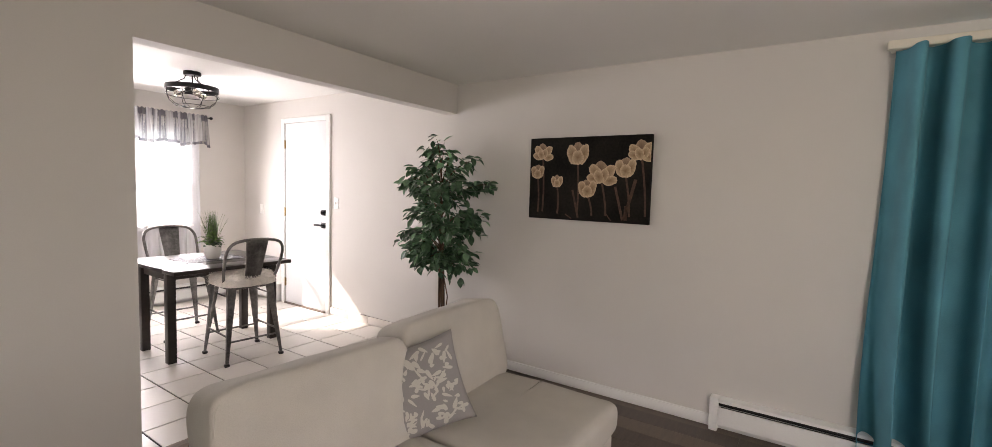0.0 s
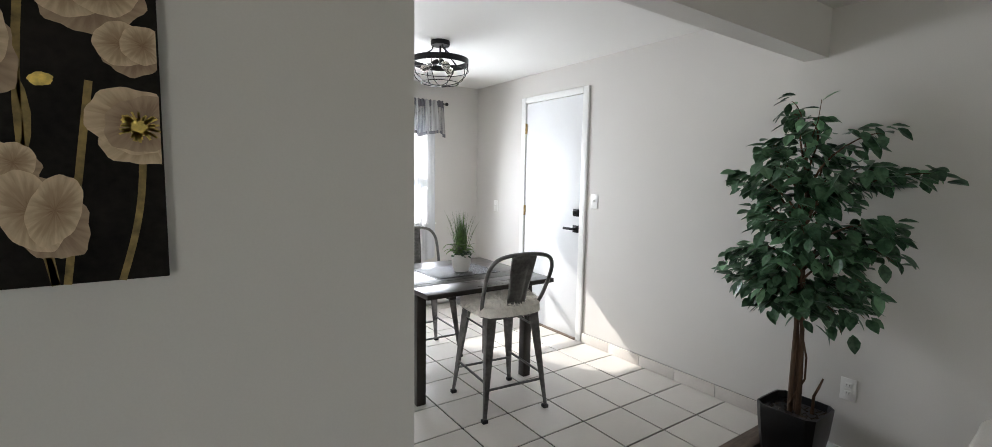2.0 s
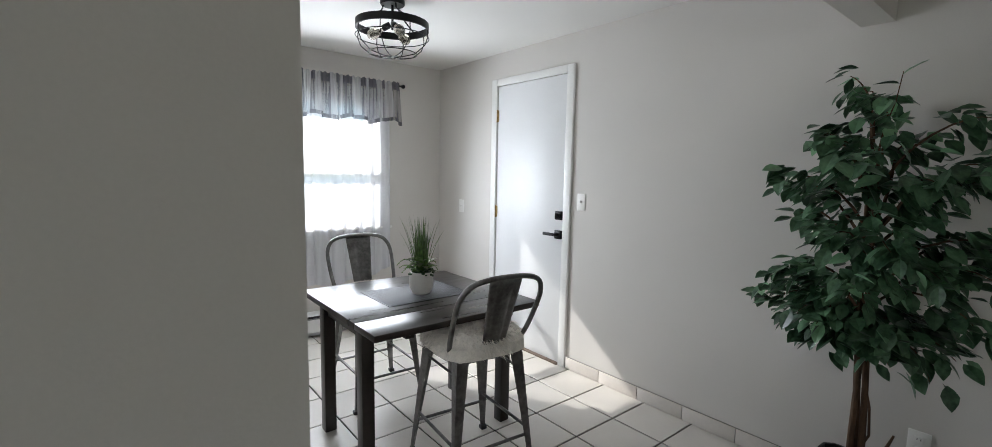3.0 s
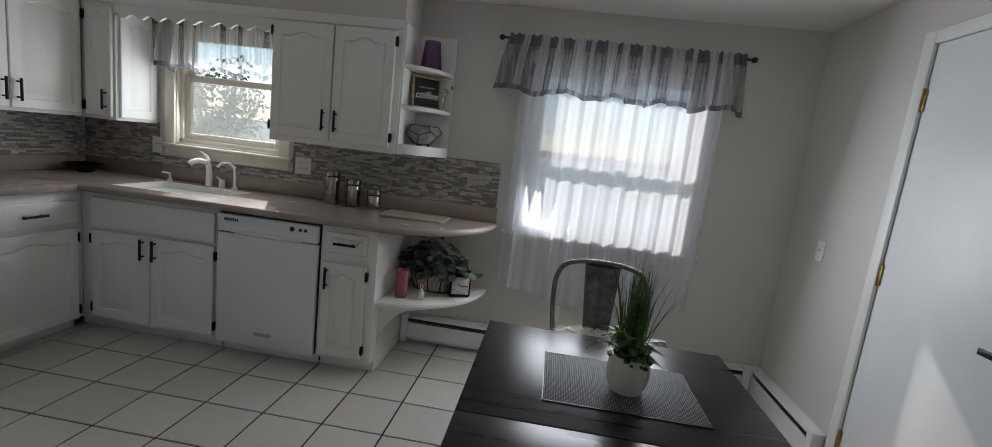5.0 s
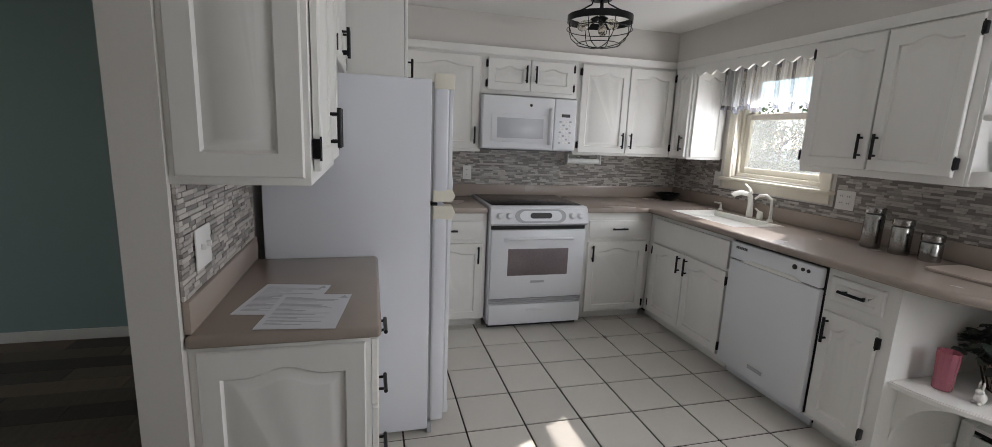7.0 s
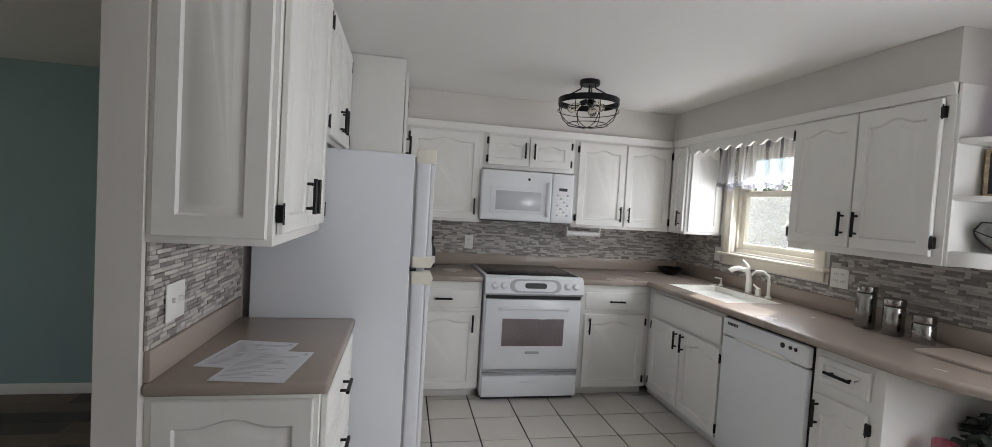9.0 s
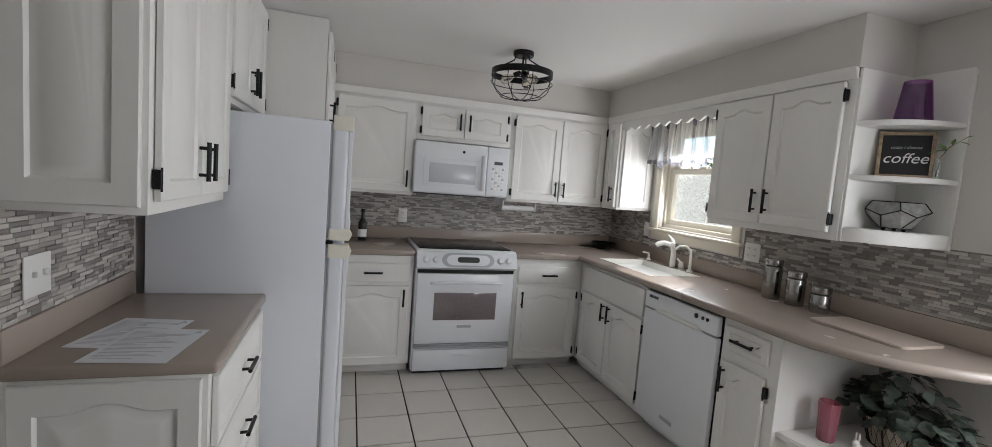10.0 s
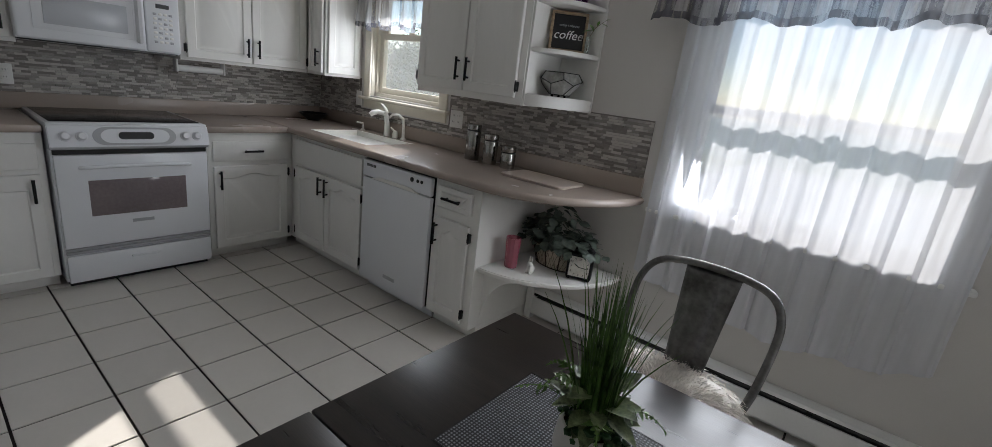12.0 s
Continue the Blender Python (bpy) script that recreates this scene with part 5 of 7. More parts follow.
bm = bmesh.new()
for sgn in (-1, 1):
    sheet(bm, 28, 28, lambda u, v: (lambda x, z: (x * (1 - 0.09 * (1 - (z / 0.225) ** 2)), sgn * swell(x, z) + 0.003 * noise.noise(Vector((x, z, sgn)) * 14), z * (1 - 0.09 * (1 - (x / 0.225) ** 2))))((u - 0.5) * 0.45, (v - 0.5) * 0.45))
bmesh.ops.remove_doubles(bm, verts=bm.verts, dist=0.004)
part("cover", bm, PILLOW, pl)
for _ in range(120):
    cx, cz, a, ln, wd = prng.uniform(-0.19, 0.19), prng.uniform(-0.19, 0.19), prng.uniform(0, 6.28), prng.uniform(0.026, 0.066), prng.uniform(0.010, 0.024)
    bm, lo = bmesh.new(), []

    def on_cover(x, z):
        return (x * (1 - 0.09 * (1 - (z / 0.225) ** 2)), -swell(x, z) - 0.0045, z * (1 - 0.09 * (1 - (x / 0.225) ** 2)))
    for k in range(14):
        t = 2 * math.pi * k / 14
        u, v = ln / 2 * math.cos(t), wd / 2 * math.sin(t) * (1 - 0.5 * math.cos(t))
        lo.append(bm.verts.new(on_cover(cx + u * math.cos(a) - v * math.sin(a), cz + u * math.sin(a) + v * math.cos(a))))
    ctr = bm.verts.new(on_cover(cx, cz))
    for k in range(14):
        bm.faces.new((lo[k], lo[(k + 1) % 14], ctr))
    part("printed_leaf", bm, PRINTC, pl)

# ---- potted ficus ----
fic = thing("ficus_tree", pose(-0.215, -3.465, FLOOR_L), "artificial ficus tree in a square black planter", "plant")
bm = bmesh.new()
prof = [(0.098, 0.0), (0.112, 0.02), (0.132, 0.16), (0.142, 0.285), (0.142, 0.30), (0.134, 0.30), (0.130, 0.262)]
rings = []
for r, z in prof:
    ring = []
    for k in range(24):
        a = 2 * math.pi * (k + 0.5) / 24
        c, s = math.cos(a), math.sin(a)
        f = 1 / (abs(c) ** 7 + abs(s) ** 7) ** (1 / 7)
        ring.append(bm.verts.new((r * f * c, r * f * s, z)))
    rings.append(ring)
for a, b in zip(rings, rings[1:]):
    for k in range(24):
        bm.faces.new((a[k], a[(k + 1) % 24], b[(k + 1) % 24], b[k]))
bm.faces.new(rings[0][::-1])
bm.faces.new(rings[-1])
part("planter", bm, BLACKP, fic, "square tapered black planter")
bm = bmesh.new()
for _ in range(260):
    x, y = prng.uniform(-0.115, 0.115), prng.uniform(-0.115, 0.115)
    blade(bm, (x, y, 0.262), (x + prng.uniform(-0.02, 0.02), y + prng.uniform(-0.02, 0.02), 0.262 + prng.uniform(0.004, 0.016)), 0.006, segs=1)
part("moss", bm, SOIL, fic, "dry brown moss over the soil", smooth=False)


def stem(offset, turns, top, r0, lean=(0.0, 0.0)):
    pts = []
    for i in range(15):
        u = i / 14
        a = offset + turns * 2 * math.pi * u
        k = 0.022 * (1 - 0.35 * u)
        pts.append((k * math.cos(a) + lean[0] * u, k * math.sin(a) + lean[1] * u, 0.25 + (top - 0.25) * u))
    return tube(bmesh.new(), pts, [r0 * (1 - 0.55 * i / 14) for i in range(15)], 9)


for o, tn, tp, r0 in ((0.0, 0.35, 1.50, 0.015), (2.1, 0.4, 1.42, 0.013), (4.2, 0.35, 1.36, 0.014)):
    part("trunk", stem(o, tn, tp, r0, (-0.03, 0.03)), BARK, fic, "twined brown trunk")
part("vine", tube(bmesh.new(), [(0.05, -0.06, 0.25), (0.045, -0.065, 0.36), (0.03, -0.09, 0.42), (0.028, -0.105, 0.47)], [0.008, 0.007, 0.006, 0.004], 7), BARK, fic, "short bare side stem")
part("vine", tube(bmesh.new(), [(-0.03, 0.02, 0.3), (0.0, -0.035, 0.45), (0.035, -0.02, 0.55), (0.03, 0.01, 0.68), (0.0, 0.02, 0.8)], 0.005, 7), BARK, fic, "thin twining stem")

# boughs: azimuth, start height, reach, rise at the tip
BOUGHS = [(90, 0.88, 0.50, 0.03), (115, 0.93, 0.42, 0.12), (65, 0.95, 0.40, 0.10), (140, 0.90, 0.34, 0.05), (-90, 0.98, 0.52, 0.14), (-75, 1.02, 0.50, 0.22), (-110, 0.95, 0.46, 0.04), (-95, 1.08, 0.55, 0.16), (-125, 1.0, 0.40, 0.15), (180, 0.95, 0.36, 0.10), (160, 1.05, 0.36, 0.20), (205, 1.05, 0.38, 0.18),
          (95, 1.10, 0.36, 0.22), (75, 1.2, 0.30, 0.22), (120, 1.22, 0.28, 0.25), (-90, 1.2, 0.42, 0.30), (-60, 1.2, 0.30, 0.3), (-115, 1.25, 0.36, 0.26), (180, 1.25, 0.30, 0.28), (150, 1.3, 0.22, 0.3), (-150, 1.2, 0.32, 0.26), (100, 1.36, 0.18, 0.28), (-90, 1.38, 0.24, 0.30), (10, 1.40, 0.10, 0.36), (-30, 1.3, 0.12, 0.3), (170, 1.42, 0.14, 0.36), (60, 1.42, 0.12, 0.46),
          (-85, 0.76, 0.36, 0.02), (-100, 0.76, 0.30, -0.04), (-60, 0.78, 0.26, 0.06), (95, 0.78, 0.30, 0.06), (110, 0.76, 0.24, 0.0), (180, 0.76, 0.26, 0.03), (-140, 0.76, 0.26, 0.0), (140, 0.78, 0.28, 0.08), (-75, 0.80, 0.34, 0.02), (30, 0.76, 0.12, 0.08)]
trng = random.Random(21)
leaf_one = bpy.data.meshes.new("leaf")
bml = leaf_mesh(bmesh.new(), Matrix.Identity(4), 0.084, 0.050, 0.22)
bml.to_mesh(leaf_one)
bml.free()
leaf_one.materials.append(LEAF)
extra = bmesh.new()
count = 0
for bi, (az, z0, reach, rise) in enumerate(BOUGHS):
    reach *= 0.74 if z0 < 0.82 else 0.74 if z0 < 1.12 else 1.16
    z0 += 0.05 if z0 < 0.82 else 0.0
    a = radians(az + trng.uniform(-9, 9))
    c, s = math.cos(a), math.sin(a)
    pts = []
    for i in range(9):
        u = i / 8
        x = min(0.155, -0.015 + c * reach * u + 0.015 * math.sin(u * 7 + bi))
        pts.append(Vector((x, 0.02 + s * reach * u + 0.015 * math.sin(u * 6 + bi * 2), z0 + rise * u + 0.11 * math.sin(u * 2.6) - 0.07 * u * u)))
    bough = part("bough", tube(bmesh.new(), pts, [0.0065 * (1 - 0.8 * i / 8) for i in range(9)], 6), BARK, fic)
    n = round(26 + 54 * reach)
    for k in range(n):
        u = (0.42 if 0.86 < z0 < 1.0 else 0.2) + (0.58 if 0.86 < z0 < 1.0 else 0.8) * (k + trng.random()) / n
        f = u * 8
        i = min(7, int(f))
        p = pts[i].lerp(pts[i + 1], f - i)
        spread = 0.078 * (1.1 - 0.5 * u)
        p = p + Vector((trng.uniform(-1, 1), trng.uniform(-1, 1), trng.uniform(-0.7, 0.75))) * spread
        if p.x > 0.165:
            p.x = 0.165 - trng.random() * 0.03
        yaw = math.degrees(a) + trng.uniform(-75, 75)
        m = Matrix.Translation(p) @ pose(0, 0, 0, 0, 0, yaw) @ pose(0, 0, 0, trng.uniform(-35, 35), trng.uniform(-10, 62), 0)
        tipx = (m @ Vector((0.07, 0, 0))).x
        if tipx > 0.205:
            m = Matrix.Translation((-(tipx - 0.205), 0, 0)) @ m
        if k % 6 == 0 and count < 290:
            ob = new("leaf", leaf_one)
            ob.parent = bough
            ob.matrix_basis = m @ Matrix.Diagonal((1, 1, 1, 1)).to_4x4()
            sc0 = trng.uniform(0.8, 1.15)
            ob.matrix_basis = m @ Matrix.Diagonal((sc0, sc0, sc0, 1))
            count += 1
        else:
            sc0 = trng.uniform(0.75, 1.15)
            leaf_mesh(extra, m @ Matrix.Diagonal((sc0, sc0, sc0, 1)), 0.084, 0.050, 0.22)
tagged(part("foliage", extra, LEAF, fic, "dense pointed dark green leaves", smooth=False), kind="stuff")
sprig = part("bough", tube(bmesh.new(), [(-0.03, 0.03, 1.5), (-0.05, 0.01, 1.64), (-0.045, -0.015, 1.74), (-0.06, -0.03, 1.84)], [0.004, 0.003, 0.002, 0.0015], 6), BARK, fic)
for p, yw, pt in (((-0.06, -0.03, 1.83), -60, -40), ((-0.05, -0.02, 1.80), 130, -5), ((-0.046, -0.015, 1.74), 120, 20), ((-0.047, -0.008, 1.70), 110, 25), ((-0.047, 0.0, 1.68), -50, 10)):
    ob = new("leaf", leaf_one)
    ob.parent = sprig
    ob.matrix_basis = pose(*p, 0, pt, yw)

# ---- canvases ----
CANVAS = mat("dark_canvas", (0.012, 0.010, 0.008), 0.7, var=0.5, scale=5, fine=60, color2=(0.026, 0.022, 0.018), bump=0.2, spec=0.15)


def petal_mat(name, heart, rim):
    """Brushed paint that runs from a brown heart to a pale rim in streaks."""
    m = mat(name, rim, 0.65, var=0.1, fine=70, bump=0.15)
    n, l = m.node_tree.nodes, m.node_tree.links
    uv, mp, nz, sp = n.new("ShaderNodeUVMap"), n.new("ShaderNodeMapping"), n.new("ShaderNodeTexNoise"), n.new("ShaderNodeSeparateXYZ")
    mp.inputs["Scale"].default_value = (1.3, 26, 1)
    nz.inputs["Scale"].default_value, nz.inputs["Detail"].default_value = 1.0, 4
    l.new(uv.outputs[0], mp.inputs[0])
    l.new(mp.outputs[0], nz.inputs[0])
    l.new(uv.outputs[0], sp.inputs[0])
    ad, rp = n.new("ShaderNodeMath"), n.new("ShaderNodeValToRGB")
    ad.operation = "MULTIPLY_ADD"
    ad.inputs[1].default_value = 0.62
    hf = n.new("ShaderNodeMath")
    hf.operation = "MULTIPLY_ADD"
    hf.inputs[1].default_value, hf.inputs[2].default_value = 0.75, -0.14
    l.new(nz.outputs[0], hf.inputs[0])
    l.new(sp.outputs[0], ad.inputs[0])
    l.new(hf.outputs[0], ad.inputs[2])
    e = rp.color_ramp.elements
    e[0].color, e[1].color = (*heart, 1), (*rim, 1)
    e[0].position, e[1].position = 0.12, 0.92
    e.new(0.6).color = (*[0.55 * h + 0.45 * r for h, r in zip(heart, rim)], 1)
    l.new(ad.outputs[0], rp.inputs[0])
    l.new(rp.outputs[0], n["Principled BSDF"].inputs["Base Color"])
    return m


PETAL = petal_mat("petal_paint", (0.20, 0.105, 0.045), (0.68, 0.53, 0.35))
PETAL_D = petal_mat("petal_dusk_paint", (0.13, 0.065, 0.035), (0.44, 0.32, 0.21))
GOLD = mat("stamen_paint", (0.74, 0.52, 0.12), 0.6, var=0.3, scale=60)
STEMP = mat("stem_paint", (0.27, 0.19, 0.06), 0.7, var=0.3, scale=30)
STEM_D = mat("stem_shade_paint", (0.085, 0.045, 0.028), 0.7, var=0.3, scale=30)
frng = random.Random(3)


def petal(parent, cx, cz, rx, rz, turn, level, material, ripple=0.06, seed=0.0, edge=0.597):
    """One painted petal: an uneven oval a hair proud of the canvas, facing -y."""
    bm, n = bmesh.new(), 44
    uv = bm.loops.layers.uv.new("petal")
    y = -0.0012 - 0.0007 * level
    edge = min(edge, 0.455) if parent.get("label", "").endswith("tulips") else edge
    mid = bm.verts.new((cx, y - 0.0006, cz))
    rim = []
    for k in range(n):
        t = 2 * math.pi * k / n
        q = 1 + ripple * (math.sin(5 * t + seed) + 0.6 * math.sin(11 * t + seed * 2))
        u, v = rx * q * math.cos(t), rz * q * math.sin(t)
        rim.append(bm.verts.new((max(-edge, min(edge, cx + u * math.cos(turn) - v * math.sin(turn))), y, cz + u * math.sin(turn) + v * math.cos(turn))))
    for k in range(n):
        f = bm.faces.new((mid, rim[k], rim[(k + 1) % n]))
        for lp, at in zip(f.loops, ((0, (k + 0.5) / n), (1, k / n), (1, (k + 1) / n))):
            lp[uv].uv = at
    return part("petal", bm, material, parent)


def stroke(parent, pts, r, material, level=0):
    bm = bmesh.new()
    prev = None
    for i, (x, z) in enumerate(pts):
        a, b = pts[max(0, i - 1)], pts[min(len(pts) - 1, i + 1)]
        d = Vector((b[0] - a[0], b[1] - a[1])).normalized() * r
        y = -0.0008 - 0.0004 * level
        cur = (bm.verts.new((x - d.y, y, z + d.x)), bm.verts.new((x + d.y, y, z - d.x)))
        if prev:
            bm.faces.new((prev[0], prev[1], cur[1], cur[0]))
        prev = cur
    return part("painted_stem", bm, material, parent)


def canvas(m, w, h, depth, label):
    c = thing("canvas_painting", m, label, "painting", "flower canvases")
    part("canvas", boxes((-w / 2, w / 2, 0, depth, -h / 2, h / 2), bevel=0.002), CANVAS, c)
    return c


pc = canvas(pose(-3.445, -3.434, 1.49), 1.20, 0.60, 0.033, "dark canvas painting of cream poppies with gold stamens")
for sx, sz, ex, ez, bend in ((0.20, 0.0, 0.22, -0.30, 0.02), (0.24, -0.12, 0.25, -0.30, 0.0), (0.42, 0.18, 0.44, -0.30, -0.02), (0.50, 0.05, 0.455, -0.30, 0.0), (0.57, -0.05, 0.53, -0.30, 0.01), (0.03, 0.06, 0.13, -0.30, -0.02), (0.02, 0.05, 0.10, -0.10, 0.0), (-0.05, 0.05, -0.14, -0.30, 0.03), (0.31, -0.20, 0.36, -0.30, 0.0), (0.43, -0.20, 0.44, -0.30, 0.0), (-0.30, -0.05, -0.25, -0.30, 0.0), (-0.42, 0.0, -0.36, -0.30, 0.02), (0.33, 0.17, 0.40, -0.12, 0.05)):
    stroke(pc, [(sx + (ex - sx) * i / 8 + bend * math.sin(i / 8 * math.pi), sz + (ez - sz) * i / 8) for i in range(9)], 0.0055, STEMP)
#        x, z, radius, flattening, level, kind
POPPIES = [(0.02, 0.16, 0.105, 0.92, 0, "open"), (-0.12, 0.10, 0.075, 0.8, 0, "side"), (-0.125, -0.11, 0.085, 0.9, 0, "side"), (0.165, 0.045, 0.06, 0.6, 0, "side"), (0.325, 0.085, 0.095, 1.0, 2, "side"), (0.21, -0.05, 0.125, 0.95, 4, "open"), (0.50, 0.195, 0.09, 0.72, 1, "side"), (0.56, 0.11, 0.06, 0.75, 2, "side"), (0.57, -0.02, 0.075, 0.85, 1, "open"), (0.385, -0.10, 0.050, 0.9, 1, "side"), (0.428, -0.18, 0.062, 1.35, 4, "side"),
           (-0.34, 0.12, 0.10, 0.9, 0, "open"), (-0.47, -0.02, 0.09, 0.9, 0, "open"), (-0.29, -0.12, 0.06, 0.8, 0, "side")]
for x, z, r, fl, lv, kd in POPPIES:
    sd = frng.uniform(0, 6)
    if kd == "open":
        petal(pc, x + r * 0.10, z - r * 0.22, r * 0.98, r * fl * 0.85, 0.2, lv * 2, PETAL, 0.045, sd)
        petal(pc, x - r * 0.10, z + r * 0.08, r * 0.96, r * fl * 0.90, -0.2, lv * 2 + 1, PETAL, 0.035, sd + 1)
        petal(pc, x + r * 0.04, z + r * 0.02, r * 0.80, r * fl * 0.74, 0.5, lv * 2 + 2, PETAL_D, 0.04, sd + 2)
        st_bm = bmesh.new()
        yy = -0.0012 - 0.0007 * (lv * 2 + 4)
        for k in range(90):
            t = frng.uniform(0, 6.283)
            q = r * frng.uniform(0.18, 0.46)
            a = Vector((x - r * 0.05, yy, z - r * 0.05))
            b = a + Vector((q * math.cos(t), 0, q * math.sin(t) * 0.85))
            sd2 = Vector((-math.sin(t), 0, math.cos(t))) * r * 0.017
            vs = [st_bm.verts.new(p) for p in (a - sd2, a + sd2, b + sd2 * 1.4, b - sd2 * 1.4)]
            st_bm.faces.new(vs)
        tagged(part("stamen_cluster", st_bm, GOLD, pc, "gold painted stamens", smooth=False), kind="stuff")
        petal(pc, x - r * 0.05, z - r * 0.05, r * 0.16, r * 0.14, 0, lv * 2 + 5, GOLD, 0.1, sd)
    else:
        petal(pc, x + r * 0.15, z - r * 0.1, r * 0.82, r * fl * 0.85, 0.4, lv * 2, PETAL_D, 0.05, sd)
        petal(pc, x - r * 0.2, z + r * 0.12, r * 0.66, r * fl * 0.84, 0.3, lv * 2 + 1, PETAL, 0.025, sd + 1)
        petal(pc, x + r * 0.3, z + r * 0.15, r * 0.55, r * fl * 0.74, -0.3, lv * 2 + 2, PETAL, 0.025, sd + 2)
petal(pc, 0.335 + 0.105, 0.045, 0.016, 0.011, 0.2, 3, GOLD, 0.05)
petal(pc, 0.335, 0.075, 0.011, 0.035, 0.2, 8, GOLD, 0.2)

tp = canvas(pose(-0.034, -4.616, 1.49, 0, 0, -90), 0.917, 0.602, 0.033, "dark canvas painting of cream and brown tulips")
TULIPS = [(-0.35, 0.19, 0.075, "open"), (-0.39, 0.05, 0.058, "bud"), (-0.225, -0.02, 0.05, "bud"), (-0.067, 0.18, 0.088, "bud"), (0.119, 0.034, 0.098, "open"), (0.016, -0.067, 0.072, "bud"), (0.287, 0.08, 0.075, "bud"), (0.395, 0.185, 0.085, "open")]
for x, z, r, kd in TULIPS:
    stroke(tp, [(x + 0.02 * math.sin(i / 6 * 2) + (0.02 if x > 0 else -0.01) * i / 6, z - r * 0.5 + (-0.27 - z + r * 0.5) * i / 6 * 0.95) for i in range(7)], 0.007, STEM_D)
for x0, z0, x1, z1, wd in ((0.36, 0.0, 0.29, -0.28, 0.020), (0.22, -0.05, 0.28, -0.28, 0.016), (-0.10, -0.08, -0.05, -0.28, 0.014), (0.30, -0.18, 0.30, -0.28, 0.02), (-0.15, -0.26, -0.10, -0.29, 0.008), (0.16, -0.24, 0.20, -0.29, 0.007)):
    stroke(tp, [(x0 + (x1 - x0) * i / 6, z0 + (z1 - z0) * i / 6) for i in range(7)], wd * 0.55, STEM_D, 1)
for j, (x, z, r, kd) in enumerate(TULIPS):
    sd, lv = frng.uniform(0, 6), (j % 3) * 2
    if kd == "bud":
        petal(tp, x, z, r * 0.62, r * 0.92, 0.0, lv, PETAL_D, 0.04, sd)
        petal(tp, x - r * 0.48, z - r * 0.08, r * 0.46, r * 0.82, 0.28, lv + 1, PETAL, 0.04, sd + 1)
        petal(tp, x + r * 0.48, z - r * 0.05, r * 0.44, r * 0.85, -0.28, lv + 2, PETAL, 0.04, sd + 2)
        petal(tp, x, z - r * 0.30, r * 0.52, r * 0.58, 0.0, lv + 3, PETAL, 0.04, sd + 3)
    else:
        zb = z - r * 0.62
        for q, (deg, far, ln, wd, paint) in enumerate(((90, 0.95, 0.62, 0.50, PETAL_D), (48, 0.95, 0.66, 0.40, PETAL), (132, 0.95, 0.66, 0.40, PETAL), (18, 0.80, 0.55, 0.34, PETAL), (162, 0.80, 0.55, 0.34, PETAL), (66, 0.55, 0.52, 0.36, PETAL), (114, 0.50, 0.50, 0.36, PETAL))):
            t = radians(deg) + 0.12 * math.sin(sd + q)
            petal(tp, x + r * far * math.cos(t) * 0.8, zb + r * far * math.sin(t), r * ln, r * wd, t, lv + q * 0.6, paint, 0.035, sd + q)

# ---- sink and tap ----
sk = thing("sink", pose(0, 0, 0), "white undermount single-bowl kitchen sink", "sink")
SINKW = mat("white_sink", (0.80, 0.79, 0.74), 0.2, var=0.02)
bm = bmesh.new()
prof = [(0.0, CT - 0.004), (0.012, CT - 0.006), (0.03, CT - 0.16), (0.06, CT - 0.175)]
rings = []
for ins, z in prof:
    pts = [(SX0 + ins, SY0 + ins), (SX1 - ins, SY0 + ins), (SX1 - ins, SY1 - ins), (SX0 + ins, SY1 - ins)]
    rings.append([bm.verts.new((x, y, z)) for x, y in pts])
for a, b in zip(rings, rings[1:]):
    for k in range(4):
        bm.faces.new((a[k], a[(k + 1) % 4], b[(k + 1) % 4], b[k]))
bm.faces.new(rings[-1])
bowl = part("bowl", bm, SINKW, sk, smooth=False)
md = bowl.modifiers.new("thickness", "SOLIDIFY")
md.thickness, md.offset = 0.004, 1
part("drain", lathe(bmesh.new(), [(0.001, CT - 0.172), (0.038, CT - 0.172), (0.042, CT - 0.1735)], 20, center=(-3.9, -0.33)), CHROME, sk, "steel drain")
tapw = thing("kitchen_tap", pose(-3.93, -0.085, CT), "white single-lever kitchen tap with pull-out head", "tap")
part("column", tube(bmesh.new(), [(0, 0, 0), (0, 0, 0.10), (0.0, -0.012, 0.15), (0.0, -0.03, 0.185)], [0.024, 0.020, 0.019, 0.017], 14), SINKW, tapw)
part("spray_head", tube(bmesh.new(), [(0.0, -0.02, 0.165), (-0.03, -0.07, 0.178), (-0.045, -0.11, 0.165), (-0.05, -0.125, 0.15)], [0.017, 0.019, 0.021, 0.018], 12), SINKW, tapw)
part("lever", tube(bmesh.new(), [(0, -0.01, 0.17), (-0.01, -0.015, 0.205), (-0.055, -0.02, 0.235)], [0.018, 0.013, 0.007], 10), SINKW, tapw)
ft = thing("filter_tap", pose(-3.735, -0.085, CT), "small white curved drinking-water tap", "tap")
part("spout", tube(bmesh.new(), [(0, 0, 0), (0, 0, 0.10), (-0.004, -0.004, 0.155), (-0.025, -0.03, 0.182), (-0.055, -0.065, 0.178), (-0.07, -0.085, 0.15)], [0.012, 0.010, 0.009, 0.009, 0.009, 0.008], 12), SINKW, ft)
part("base", lathe(bmesh.new(), [(0.022, 0.0), (0.020, 0.010), (0.013, 0.018)], 18), SINKW, ft)
sv = thing("soft_lever", pose(-3.835, -0.08, CT), "short white side lever between two taps", "tap")
part("body", lathe(bmesh.new(), [(0.022, 0.0), (0.021, 0.03), (0.017, 0.05), (0.008, 0.056)], 18), SINKW, sv)
part("lever", tube(bmesh.new(), [(0, 0, 0.045), (-0.03, -0.02, 0.075)], [0.009, 0.006], 8), SINKW, sv)
